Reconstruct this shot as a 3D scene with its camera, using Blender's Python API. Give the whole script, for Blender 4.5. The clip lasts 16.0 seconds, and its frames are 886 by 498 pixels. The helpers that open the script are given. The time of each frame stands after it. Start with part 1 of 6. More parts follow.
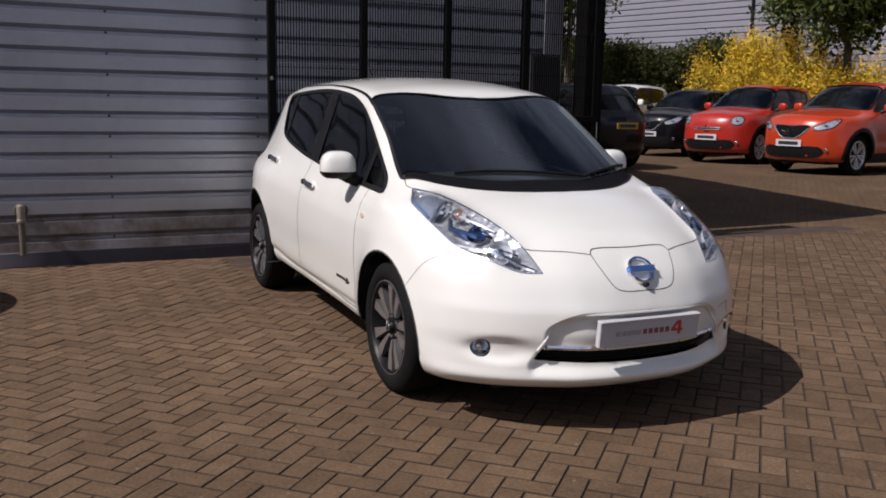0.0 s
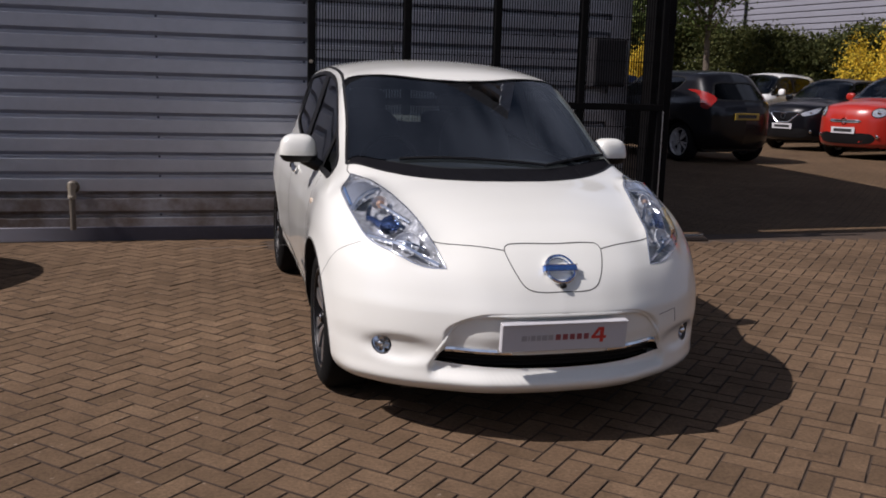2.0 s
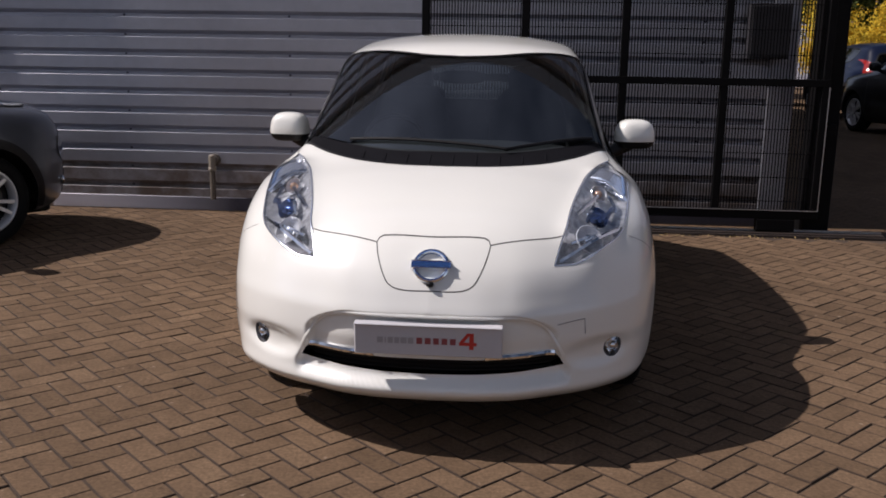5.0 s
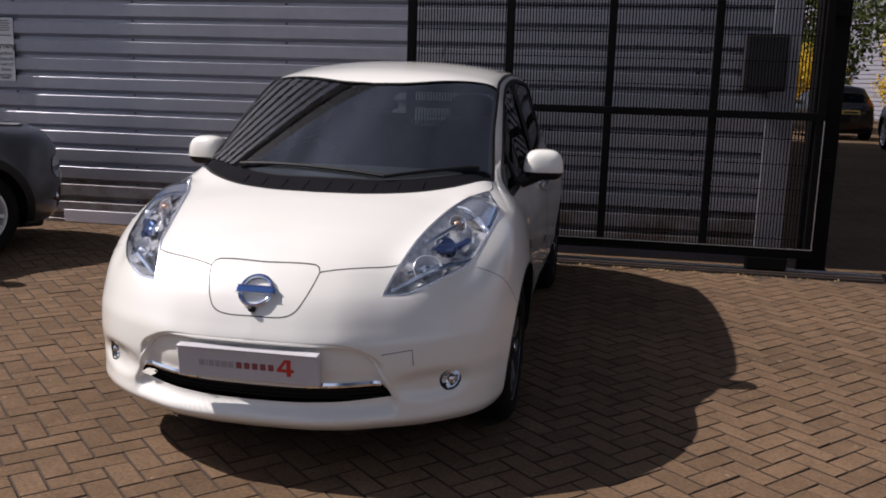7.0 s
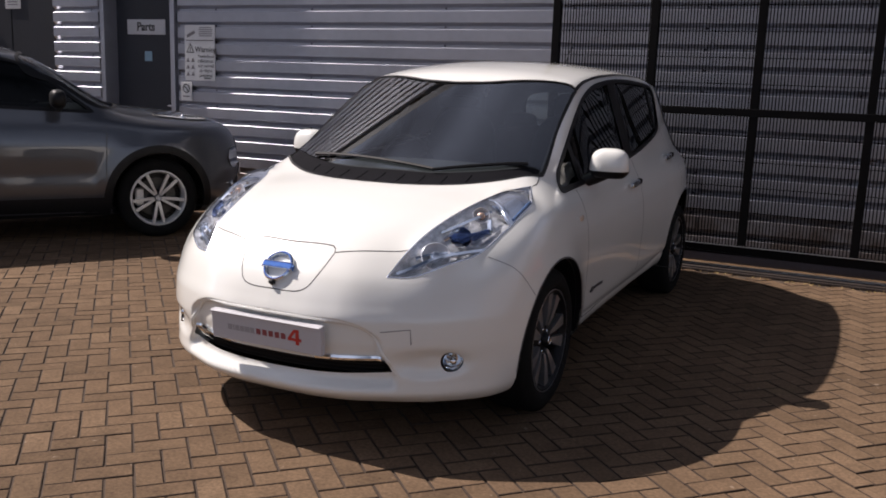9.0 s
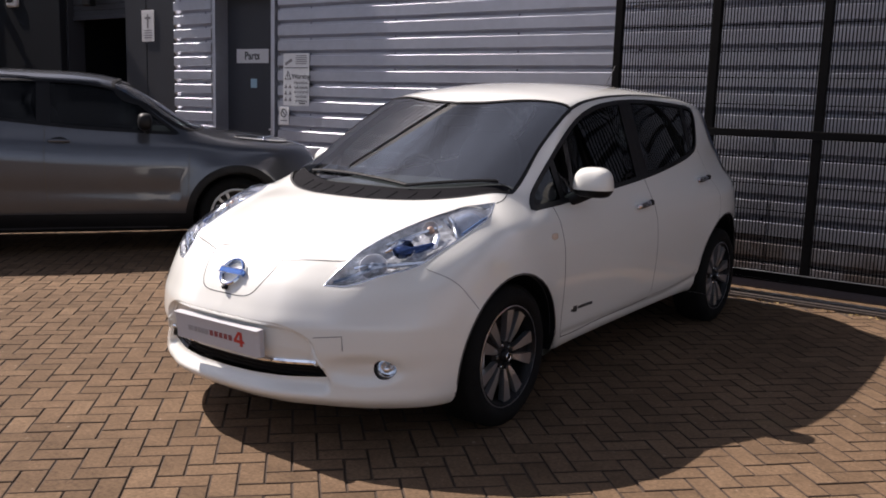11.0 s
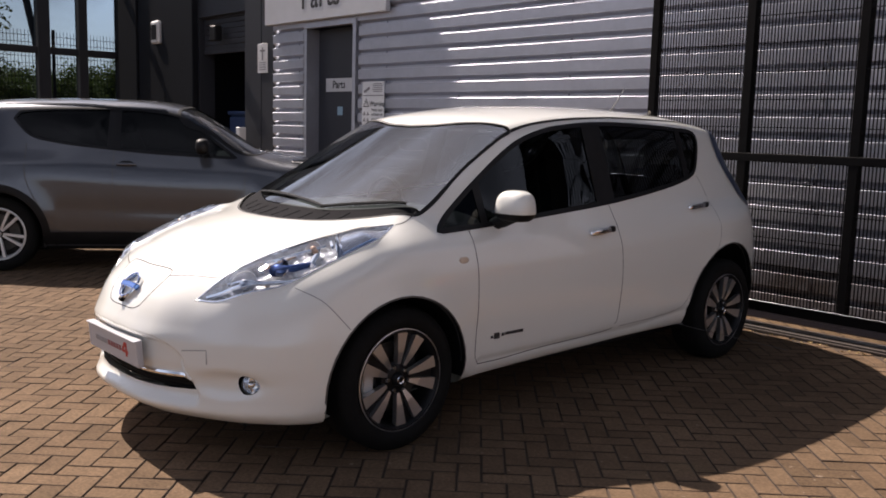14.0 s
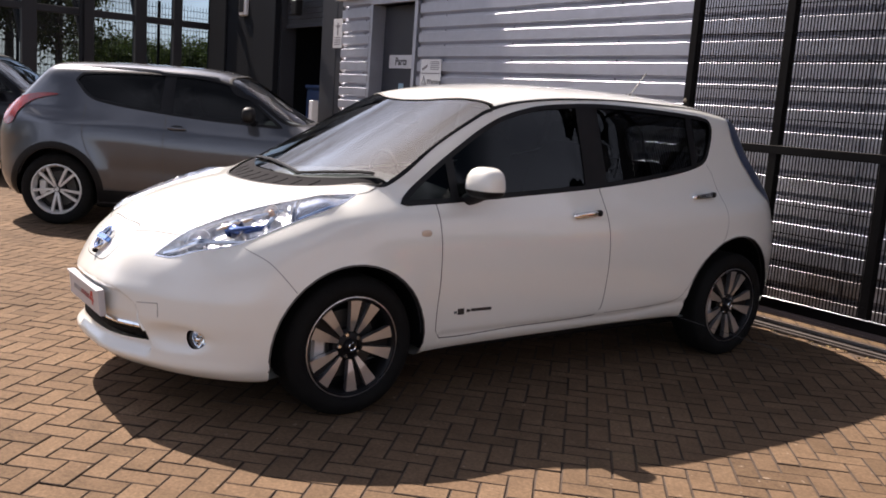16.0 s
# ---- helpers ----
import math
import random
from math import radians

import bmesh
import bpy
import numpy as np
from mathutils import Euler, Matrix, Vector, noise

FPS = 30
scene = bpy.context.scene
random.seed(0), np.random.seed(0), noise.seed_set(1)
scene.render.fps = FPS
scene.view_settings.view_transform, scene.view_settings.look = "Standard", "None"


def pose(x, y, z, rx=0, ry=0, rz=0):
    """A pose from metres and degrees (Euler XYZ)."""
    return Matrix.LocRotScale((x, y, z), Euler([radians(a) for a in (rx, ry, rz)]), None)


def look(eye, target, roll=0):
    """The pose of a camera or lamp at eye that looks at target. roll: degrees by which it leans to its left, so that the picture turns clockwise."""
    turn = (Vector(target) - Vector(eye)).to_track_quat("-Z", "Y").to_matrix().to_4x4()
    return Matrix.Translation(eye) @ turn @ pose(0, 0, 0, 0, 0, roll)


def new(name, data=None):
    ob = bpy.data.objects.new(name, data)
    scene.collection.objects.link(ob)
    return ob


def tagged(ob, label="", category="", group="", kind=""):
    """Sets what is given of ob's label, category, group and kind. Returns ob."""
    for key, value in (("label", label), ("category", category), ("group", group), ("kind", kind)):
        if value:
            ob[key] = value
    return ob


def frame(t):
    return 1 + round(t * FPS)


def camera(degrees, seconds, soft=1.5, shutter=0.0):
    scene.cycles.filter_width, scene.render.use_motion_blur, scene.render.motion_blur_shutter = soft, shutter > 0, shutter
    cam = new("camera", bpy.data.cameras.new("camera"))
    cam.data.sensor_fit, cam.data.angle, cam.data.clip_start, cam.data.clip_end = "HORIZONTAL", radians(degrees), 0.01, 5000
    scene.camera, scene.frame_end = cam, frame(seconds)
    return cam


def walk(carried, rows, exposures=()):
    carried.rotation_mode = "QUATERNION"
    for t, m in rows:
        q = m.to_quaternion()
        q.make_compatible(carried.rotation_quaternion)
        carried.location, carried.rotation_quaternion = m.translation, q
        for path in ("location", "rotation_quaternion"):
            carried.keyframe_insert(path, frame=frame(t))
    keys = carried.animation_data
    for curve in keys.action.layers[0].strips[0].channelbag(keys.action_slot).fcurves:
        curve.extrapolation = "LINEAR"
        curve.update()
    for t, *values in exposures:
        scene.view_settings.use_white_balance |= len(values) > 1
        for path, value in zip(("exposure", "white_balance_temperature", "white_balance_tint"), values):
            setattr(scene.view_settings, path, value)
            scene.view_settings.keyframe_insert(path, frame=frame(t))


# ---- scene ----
cam = camera(53.0, 16.0, soft=1.8)
PATH = [
    (0, (-2.377, -4.0, 1.393), (-1.549, -2.208, 1.075), 1.0),
    (0.5, (-2.129, -4.015, 1.383), (-1.351, -2.203, 1.049), 1.0),
    (1, (-1.868, -4.057, 1.388), (-1.153, -2.218, 1.06), -0.0),
    (1.5, (-1.596, -4.153, 1.399), (-1.012, -2.269, 1.067), 1.6),
    (2, (-1.326, -4.124, 1.387), (-0.825, -2.22, 1.036), 1.6),
    (2.5, (-1.064, -4.129, 1.416), (-0.659, -2.201, 1.071), 2.3),
    (3, (-0.754, -4.139, 1.409), (-0.473, -2.192, 1.05), 1.3),
    (3.2, (-0.653, -4.138, 1.408), (-0.435, -2.185, 1.034), 1.4),
    (5.3, (0.406, -3.935, 1.422), (0.226, -1.987, 1.006), 0.3),
    (5.5, (0.483, -3.91, 1.409), (0.295, -1.959, 1.009), -0.1),
    (6, (0.698, -3.835, 1.42), (0.499, -1.885, 1.026), 1.1),
    (6.5, (0.938, -3.798, 1.421), (0.694, -1.851, 1.037), -0.1),
    (7, (1.199, -3.811, 1.439), (0.845, -1.876, 1.077), 1.7),
    (7.5, (1.396, -3.771, 1.425), (0.899, -1.865, 1.078), 1.0),
    (8, (1.6, -3.731, 1.439), (0.97, -1.866, 1.087), 1.2),
    (8.5, (1.854, -3.717, 1.43), (1.094, -1.899, 1.088), 1.4),
    (9, (2.063, -3.71, 1.436), (1.21, -1.939, 1.067), 2.0),
    (9.2, (2.137, -3.679, 1.429), (1.246, -1.924, 1.075), 1.5),
    (11.3, (2.948, -3.268, 1.419), (1.751, -1.696, 1.109), 2.8),
    (11.5, (2.999, -3.211, 1.418), (1.781, -1.651, 1.13), 3.5),
    (12, (3.17, -3.089, 1.421), (1.899, -1.57, 1.147), 2.6),
    (12.5, (3.389, -2.965, 1.416), (2.088, -1.475, 1.118), 3.6),
    (13, (3.515, -2.813, 1.415), (2.168, -1.368, 1.102), 2.6),
    (13.5, (3.631, -2.637, 1.417), (2.232, -1.241, 1.115), 2.2),
    (14, (3.77, -2.5, 1.425), (2.308, -1.163, 1.157), 1.6),
    (14.5, (3.987, -2.384, 1.419), (2.473, -1.106, 1.146), 3.5),
    (15, (4.077, -2.227, 1.407), (2.552, -0.963, 1.132), 3.4),
    (15.5, (4.112, -2.096, 1.403), (2.573, -0.855, 1.098), 5.3),
    (16, (4.185, -2.021, 1.41), (2.587, -0.86, 1.095), 4.2),
]
EXPOSURES = [(0.0, 0.0, 6450, 17), (3.0, 0.0, 6500, 17), (5.5, 0.12, 6600, 18), (7.0, 0.26, 6650, 18), (7.5, 0.46, 6700, 18), (8.0, 0.48, 6750, 18), (9.0, 0.5, 6800, 18), (11.5, 0.86, 6850, 18), (12.5, 0.90, 6900, 18), (14.0, 0.94, 7150, 18), (15.0, 1.12, 7100, 18), (15.5, 1.25, 7120, 18), (16.0, 1.37, 7120, 18)]
walk(cam, [(t, look(eye, target, roll)) for t, eye, target, roll in PATH], EXPOSURES)

# ---- light ----
SUN_WAY = Vector((1.0, 0.07, -1.08))
sun_data = bpy.data.lights.new("sun", "SUN")
sun_data.energy, sun_data.angle, sun_data.color = 4.7, radians(0.53), (1.0, 0.955, 0.905)
sun = new("sun", sun_data)
sun.matrix_world = Matrix.Translation((-20, -2, 22)) @ SUN_WAY.to_track_quat("-Z", "Y").to_matrix().to_4x4()
world = bpy.data.worlds.new("sky")
scene.world = world
world.use_nodes = True
wn = world.node_tree
wn.nodes.clear()
sky = wn.nodes.new("ShaderNodeTexSky")
sky.sky_type, sky.sun_disc = "NISHITA", False
sky.sun_elevation, sky.sun_rotation = radians(47.1), radians(266)
sky.air_density, sky.dust_density, sky.ozone_density = 1.0, 3.0, 2.0
back = wn.nodes.new("ShaderNodeBackground")
back.inputs["Strength"].default_value = 0.0217
way = wn.nodes.new("ShaderNodeTexCoord")
squash = wn.nodes.new("ShaderNodeMapping")
squash.inputs["Scale"].default_value = (1.0, 1.0, 2.2)
wn.links.new(way.outputs["Generated"], squash.inputs["Vector"])
puffs = wn.nodes.new("ShaderNodeTexNoise")
puffs.inputs["Scale"].default_value, puffs.inputs["Detail"].default_value, puffs.inputs["Roughness"].default_value = 1.7, 6.0, 0.52
wn.links.new(squash.outputs["Vector"], puffs.inputs["Vector"])
cover = wn.nodes.new("ShaderNodeMapRange")
cover.inputs["From Min"].default_value, cover.inputs["From Max"].default_value = 0.42, 0.60
cover.inputs["To Max"].default_value = 0.85
wn.links.new(puffs.outputs["Fac"], cover.inputs["Value"])
cloud = wn.nodes.new("ShaderNodeMix")
cloud.data_type = "RGBA"
puff = wn.nodes.new("ShaderNodeVectorMath")
puff.operation = "MULTIPLY_ADD"
puff.inputs[1].default_value, puff.inputs[2].default_value = (1.7, 2.2, 3.1), (15.0, 16.0, 16.8)
wn.links.new(sky.outputs["Color"], puff.inputs[0])
wn.links.new(puff.outputs["Vector"], cloud.inputs["B"])
height = wn.nodes.new("ShaderNodeSeparateXYZ")
wn.links.new(way.outputs["Generated"], height.inputs["Vector"])
thin = wn.nodes.new("ShaderNodeMapRange")
thin.inputs["From Min"].default_value, thin.inputs["From Max"].default_value = 0.93, 0.70
wn.links.new(height.outputs["Z"], thin.inputs["Value"])
patchy = wn.nodes.new("ShaderNodeMath")
patchy.operation = "MULTIPLY"
wn.links.new(cover.outputs["Result"], patchy.inputs[0])
wn.links.new(thin.outputs["Result"], patchy.inputs[1])
# bright haze round the sun
near_sun = wn.nodes.new("ShaderNodeVectorMath")
near_sun.operation = "DOT_PRODUCT"
near_sun.inputs[1].default_value = -SUN_WAY.normalized()
wn.links.new(way.outputs["Generated"], near_sun.inputs[0])
glow = wn.nodes.new("ShaderNodeMapRange")
glow.interpolation_type = "SMOOTHSTEP"
glow.inputs["From Min"].default_value, glow.inputs["From Max"].default_value = 0.84, 0.97
glow.inputs["To Max"].default_value = 0.95
wn.links.new(near_sun.outputs["Value"], glow.inputs["Value"])
haze = wn.nodes.new("ShaderNodeMath")
haze.operation = "MAXIMUM"
wn.links.new(patchy.outputs[0], haze.inputs[0])
uneven = wn.nodes.new("ShaderNodeMapRange")
uneven.inputs["From Min"].default_value, uneven.inputs["From Max"].default_value = 0.36, 0.62
uneven.inputs["To Min"].default_value, uneven.inputs["To Max"].default_value = 0.12, 0.85
wn.links.new(puffs.outputs["Fac"], uneven.inputs["Value"])
veil = wn.nodes.new("ShaderNodeMath")
veil.operation = "MULTIPLY"
wn.links.new(glow.outputs["Result"], veil.inputs[0])
wn.links.new(uneven.outputs["Result"], veil.inputs[1])
wn.links.new(veil.outputs[0], haze.inputs[1])
wn.links.new(haze.outputs[0], cloud.inputs["Factor"])
out = wn.nodes.new("ShaderNodeOutputWorld")
wn.links.new(sky.outputs["Color"], cloud.inputs["A"])
wn.links.new(cloud.outputs["Result"], back.inputs["Color"])
wn.links.new(back.outputs["Background"], out.inputs["Surface"])


# ---- materials ----
def material(name):
    m = bpy.data.materials.new(name)
    m.use_nodes = True
    t = m.node_tree
    t.nodes.clear()
    o = t.nodes.new("ShaderNodeOutputMaterial")
    return m, t, o


def node(t, kind, **values):
    n = t.nodes.new(kind)
    for k, v in values.items():
        n.inputs[k.replace("_", " ")].default_value = v
    return n


def surface(name, rgb, rough=0.5, metal=0.0, var=0.12, scale=3.0, fine=60.0, bump=0.0, coat=0.0, dirt=0.0, spec=0.5, bump_scale=None):
    """A surface whose colour and roughness vary at two scales, with fine relief."""
    m, t, o = material(name)
    L = t.links.new
    b = node(t, "ShaderNodeBsdfPrincipled", Roughness=rough, Metallic=metal)
    b.inputs["Coat Weight"].default_value = coat
    b.inputs["Coat Roughness"].default_value = 0.03
    b.inputs["Specular IOR Level"].default_value = spec
    co = t.nodes.new("ShaderNodeTexCoord")
    n1 = node(t, "ShaderNodeTexNoise", Scale=scale, Detail=5.0, Roughness=0.6)
    n2 = node(t, "ShaderNodeTexNoise", Scale=fine, Detail=3.0, Roughness=0.6)
    L(co.outputs["Object"], n1.inputs["Vector"])
    L(co.outputs["Object"], n2.inputs["Vector"])
    add = t.nodes.new("ShaderNodeMath")
    add.operation = "MULTIPLY_ADD"
    L(n2.outputs["Fac"], add.inputs[0])
    add.inputs[1].default_value = 0.5
    half = t.nodes.new("ShaderNodeMath")
    half.operation = "MULTIPLY"
    half.inputs[1].default_value = 0.75
    L(n1.outputs["Fac"], half.inputs[0])
    L(half.outputs[0], add.inputs[2])
    ramp = t.nodes.new("ShaderNodeValToRGB")
    ramp.color_ramp.elements[0].position, ramp.color_ramp.elements[1].position = 0.4, 0.85
    lo = tuple(c * (1 - var) for c in rgb)
    hi = tuple(min(c * (1 + var), 0.95) for c in rgb)
    ramp.color_ramp.elements[0].color, ramp.color_ramp.elements[1].color = (*lo, 1), (*hi, 1)
    L(add.outputs[0], ramp.inputs["Fac"])
    L(ramp.outputs["Color"], b.inputs["Base Color"])
    if dirt:
        mr = t.nodes.new("ShaderNodeMapRange")
        mr.inputs["To Min"].default_value, mr.inputs["To Max"].default_value = max(rough - dirt, 0.02), min(rough + dirt, 1)
        L(n1.outputs["Fac"], mr.inputs["Value"])
        L(mr.outputs["Result"], b.inputs["Roughness"])
    if bump:
        bu = node(t, "ShaderNodeBump", Strength=bump, Distance=0.01)
        if bump_scale:
            n3 = node(t, "ShaderNodeTexNoise", Scale=bump_scale, Detail=2.0)
            L(co.outputs["Object"], n3.inputs["Vector"])
            L(n3.outputs["Fac"], bu.inputs["Height"])
        else:
            L(n2.outputs["Fac"], bu.inputs["Height"])
        L(bu.outputs["Normal"], b.inputs["Normal"])
    L(b.outputs["BSDF"], o.inputs["Surface"])
    return m


def clear(name, tint, ior=1.5, rough=0.0):
    """A thin pane: tinted see-through with a mirror gloss by Fresnel."""
    m, t, o = material(name)
    L = t.links.new
    tr = node(t, "ShaderNodeBsdfTransparent", Color=(*tint, 1))
    gl = node(t, "ShaderNodeBsdfGlossy", Roughness=rough)
    base = ((ior - 1) / (ior + 1)) ** 2
    lw = node(t, "ShaderNodeLayerWeight", Blend=0.5)
    up = t.nodes.new("ShaderNodeMath")
    up.operation = "POWER"
    L(lw.outputs["Facing"], up.inputs[0])
    up.inputs[1].default_value = 4.0
    fr = t.nodes.new("ShaderNodeMath")
    fr.operation = "MULTIPLY_ADD"
    L(up.outputs[0], fr.inputs[0])
    fr.inputs[1].default_value, fr.inputs[2].default_value = 1 - base, base
    mx = t.nodes.new("ShaderNodeMixShader")
    L(fr.outputs[0], mx.inputs["Fac"])
    L(tr.outputs["BSDF"], mx.inputs[1])
    L(gl.outputs["BSDF"], mx.inputs[2])
    L(mx.outputs["Shader"], o.inputs["Surface"])
    return m


PEARL = surface("pearl_white_paint", (0.760, 0.762, 0.718), 0.30, var=0.012, scale=2, fine=900, coat=1.0, spec=0.5)
RUBBER = surface("tyre_rubber", (0.008, 0.008, 0.008), 0.8, var=0.3, scale=9, fine=120, bump=0.25, spec=0.12)
BLACK = surface("black_plastic", (0.006, 0.006, 0.007), 0.5, var=0.25, scale=8, fine=200, bump=0.08, spec=0.25)
GLOSS = surface("gloss_black", (0.008, 0.008, 0.009), 0.12, var=0.1, coat=0.6)
SEAM = surface("panel_gap", (0.07, 0.068, 0.065), 0.7, var=0.1)
TRIM = surface("cabin_trim", (0.030, 0.031, 0.034), 0.7, var=0.2, scale=6, fine=150, bump=0.1)
SEAT = surface("seat_cloth", (0.045, 0.045, 0.048), 0.85, var=0.25, scale=10, fine=220, bump=0.2)
CHROME = surface("chrome", (0.86, 0.87, 0.88), 0.06, 1.0, var=0.03, scale=12)
SATIN = surface("machined_alloy", (0.56, 0.57, 0.60), 0.30, 0.9, var=0.08, scale=14, fine=300)
GRAPHITE = surface("graphite_paint", (0.006, 0.006, 0.007), 0.4, 0.0, var=0.15, scale=14, spec=0.2)
SILVER = surface("silver_wheel_paint", (0.60, 0.60, 0.60), 0.35, 0.3, var=0.08, scale=14)
IRON = surface("brake_iron", (0.06, 0.058, 0.056), 0.5, 0.5, var=0.25, scale=30)
BADGE_BLUE = surface("badge_blue", (0.10, 0.24, 0.62), 0.12, 0.85, var=0.1, scale=40, coat=0.8)
LAMP_BLUE = surface("lamp_blue_chrome", (0.07, 0.12, 0.28), 0.15, 0.8, var=0.15, scale=30)
LAMP_DARK = surface("lamp_reflector", (0.84, 0.845, 0.87), 0.24, 0.6, var=0.6, scale=32, fine=45, bump=0.7, bump_scale=26)
LAMP_BOWL = surface("bright_lamp_bowl", (0.80, 0.80, 0.82), 0.2, 0.35, var=0.15, scale=40)
LAMP_GUIDE = surface("silver_blue_guide", (0.72, 0.76, 0.84), 0.14, 0.8, var=0.12, scale=14)
GUIDE_BLUE = surface("blue_guide_edge", (0.16, 0.26, 0.46), 0.2, 0.3, var=0.15, scale=20)
PLATE_GREY = surface("plate_grey_print", (0.34, 0.33, 0.34), 0.5, var=0.05)
PLATE_RED = surface("plate_red_print", (0.26, 0.06, 0.065), 0.5, var=0.05)
COWL = surface("cowl_plastic", (0.007, 0.007, 0.009), 0.85, var=0.3, scale=8, fine=150, bump=0.1, spec=0.06)
FAINT_SEAM = surface("tight_panel_gap", (0.26, 0.255, 0.25), 0.7, var=0.1)
BEZEL = surface("grey_bezel", (0.13, 0.13, 0.135), 0.3, 0.3, var=0.1)
AMBER = surface("amber_bulb", (0.55, 0.36, 0.26), 0.25, 0.3, var=0.1, scale=60)
RED_LENS = surface("red_lens", (0.24, 0.014, 0.012), 0.12, var=0.12, scale=20, coat=0.7)
WHITE_PLATE = surface("white_plastic_plate", (0.50, 0.495, 0.52), 0.3, var=0.03, scale=5)
GREY_INK = surface("grey_ink", (0.20, 0.19, 0.20), 0.5, var=0.05)
RED_INK = surface("red_ink", (0.50, 0.035, 0.025), 0.45, var=0.05)
BLACK_INK = surface("black_ink", (0.02, 0.02, 0.022), 0.5, var=0.1)
SIGN_WHITE = surface("sign_white", (0.66, 0.66, 0.66), 0.5, var=0.06, scale=4, fine=40)
SIGN_GREY = surface("sign_grey", (0.52, 0.53, 0.55), 0.45, var=0.05, scale=4, fine=40)
YELLOW_PLATE = surface("yellow_plate", (0.42, 0.29, 0.04), 0.4, var=0.05)
GREY_CAR = surface("gun_metallic_paint", (0.074, 0.079, 0.091), 0.28, 0.55, var=0.06, scale=3, fine=1200, coat=1.0)
RED_CAR = surface("red_paint", (0.36, 0.020, 0.012), 0.3, var=0.03, fine=900, coat=0.7)
ORANGE_CAR = surface("orange_red_paint", (0.45, 0.040, 0.009), 0.3, 0.1, var=0.03, fine=900, coat=0.7)
BLACK_CAR = surface("black_paint", (0.004, 0.004, 0.006), 0.3, var=0.05, coat=0.4, spec=0.2)
BLUE_CAR = surface("dark_blue_paint", (0.006, 0.010, 0.026), 0.3, 0.0, var=0.05, coat=0.1, spec=0.12)
WHITE_CAR = surface("white_paint", (0.75, 0.75, 0.74), 0.3, var=0.02, coat=1.0)
SCREEN = clear("windscreen_glass", (0.60, 0.66, 0.66), 2.6)
DOOR_GLASS = clear("door_glass", (0.075, 0.09, 0.095), 1.34)
PRIVACY = clear("privacy_glass", (0.05, 0.053, 0.056), 1.36)
LENS = clear("lamp_lens", (0.90, 0.92, 0.95), 1.45)
SHOP_GLASS = clear("showroom_glass", (0.32, 0.40, 0.46), 1.25)

CLAD = surface("silver_cladding", (0.405, 0.418, 0.470), 0.40, 0.72, var=0.10, scale=1.1, fine=9, bump=0.035, bump_scale=1.3, dirt=0.04)
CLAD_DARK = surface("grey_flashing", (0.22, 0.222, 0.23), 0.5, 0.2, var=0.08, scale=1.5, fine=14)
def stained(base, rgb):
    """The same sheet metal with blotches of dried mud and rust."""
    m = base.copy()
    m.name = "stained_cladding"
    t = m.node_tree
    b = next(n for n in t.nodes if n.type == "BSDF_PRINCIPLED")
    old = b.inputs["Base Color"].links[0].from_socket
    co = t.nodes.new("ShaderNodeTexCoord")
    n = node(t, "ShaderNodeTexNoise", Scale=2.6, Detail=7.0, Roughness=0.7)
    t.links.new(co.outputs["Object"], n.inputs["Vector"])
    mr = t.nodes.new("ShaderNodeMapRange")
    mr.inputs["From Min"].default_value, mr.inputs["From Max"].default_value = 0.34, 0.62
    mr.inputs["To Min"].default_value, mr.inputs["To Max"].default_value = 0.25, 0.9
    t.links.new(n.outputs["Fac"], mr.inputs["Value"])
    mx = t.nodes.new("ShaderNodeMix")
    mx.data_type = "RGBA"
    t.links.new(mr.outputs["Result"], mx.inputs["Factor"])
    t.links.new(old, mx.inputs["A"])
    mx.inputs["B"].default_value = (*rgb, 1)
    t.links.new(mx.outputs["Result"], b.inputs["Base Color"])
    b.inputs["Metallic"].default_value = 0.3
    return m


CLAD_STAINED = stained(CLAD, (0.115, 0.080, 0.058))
PLINTH = surface("dark_plinth", (0.030, 0.030, 0.046), 0.4, var=0.25, scale=2, fine=30, bump=0.02)


def sheened(base, rgb, x0, x1):
    """The base strip, a pale sheen painted into its colour towards one end."""
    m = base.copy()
    m.name = "sheen_" + base.name
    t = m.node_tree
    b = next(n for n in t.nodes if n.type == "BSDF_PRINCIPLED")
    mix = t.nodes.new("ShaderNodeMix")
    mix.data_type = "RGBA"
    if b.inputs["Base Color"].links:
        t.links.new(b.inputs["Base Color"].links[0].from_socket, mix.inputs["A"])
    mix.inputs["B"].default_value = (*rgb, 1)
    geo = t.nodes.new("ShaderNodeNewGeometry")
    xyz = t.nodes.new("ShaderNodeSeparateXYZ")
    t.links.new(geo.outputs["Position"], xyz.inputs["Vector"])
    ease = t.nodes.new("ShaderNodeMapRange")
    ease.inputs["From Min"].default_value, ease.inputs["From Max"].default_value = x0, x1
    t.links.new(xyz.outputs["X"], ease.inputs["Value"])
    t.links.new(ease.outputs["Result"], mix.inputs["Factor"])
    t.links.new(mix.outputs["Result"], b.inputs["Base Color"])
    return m


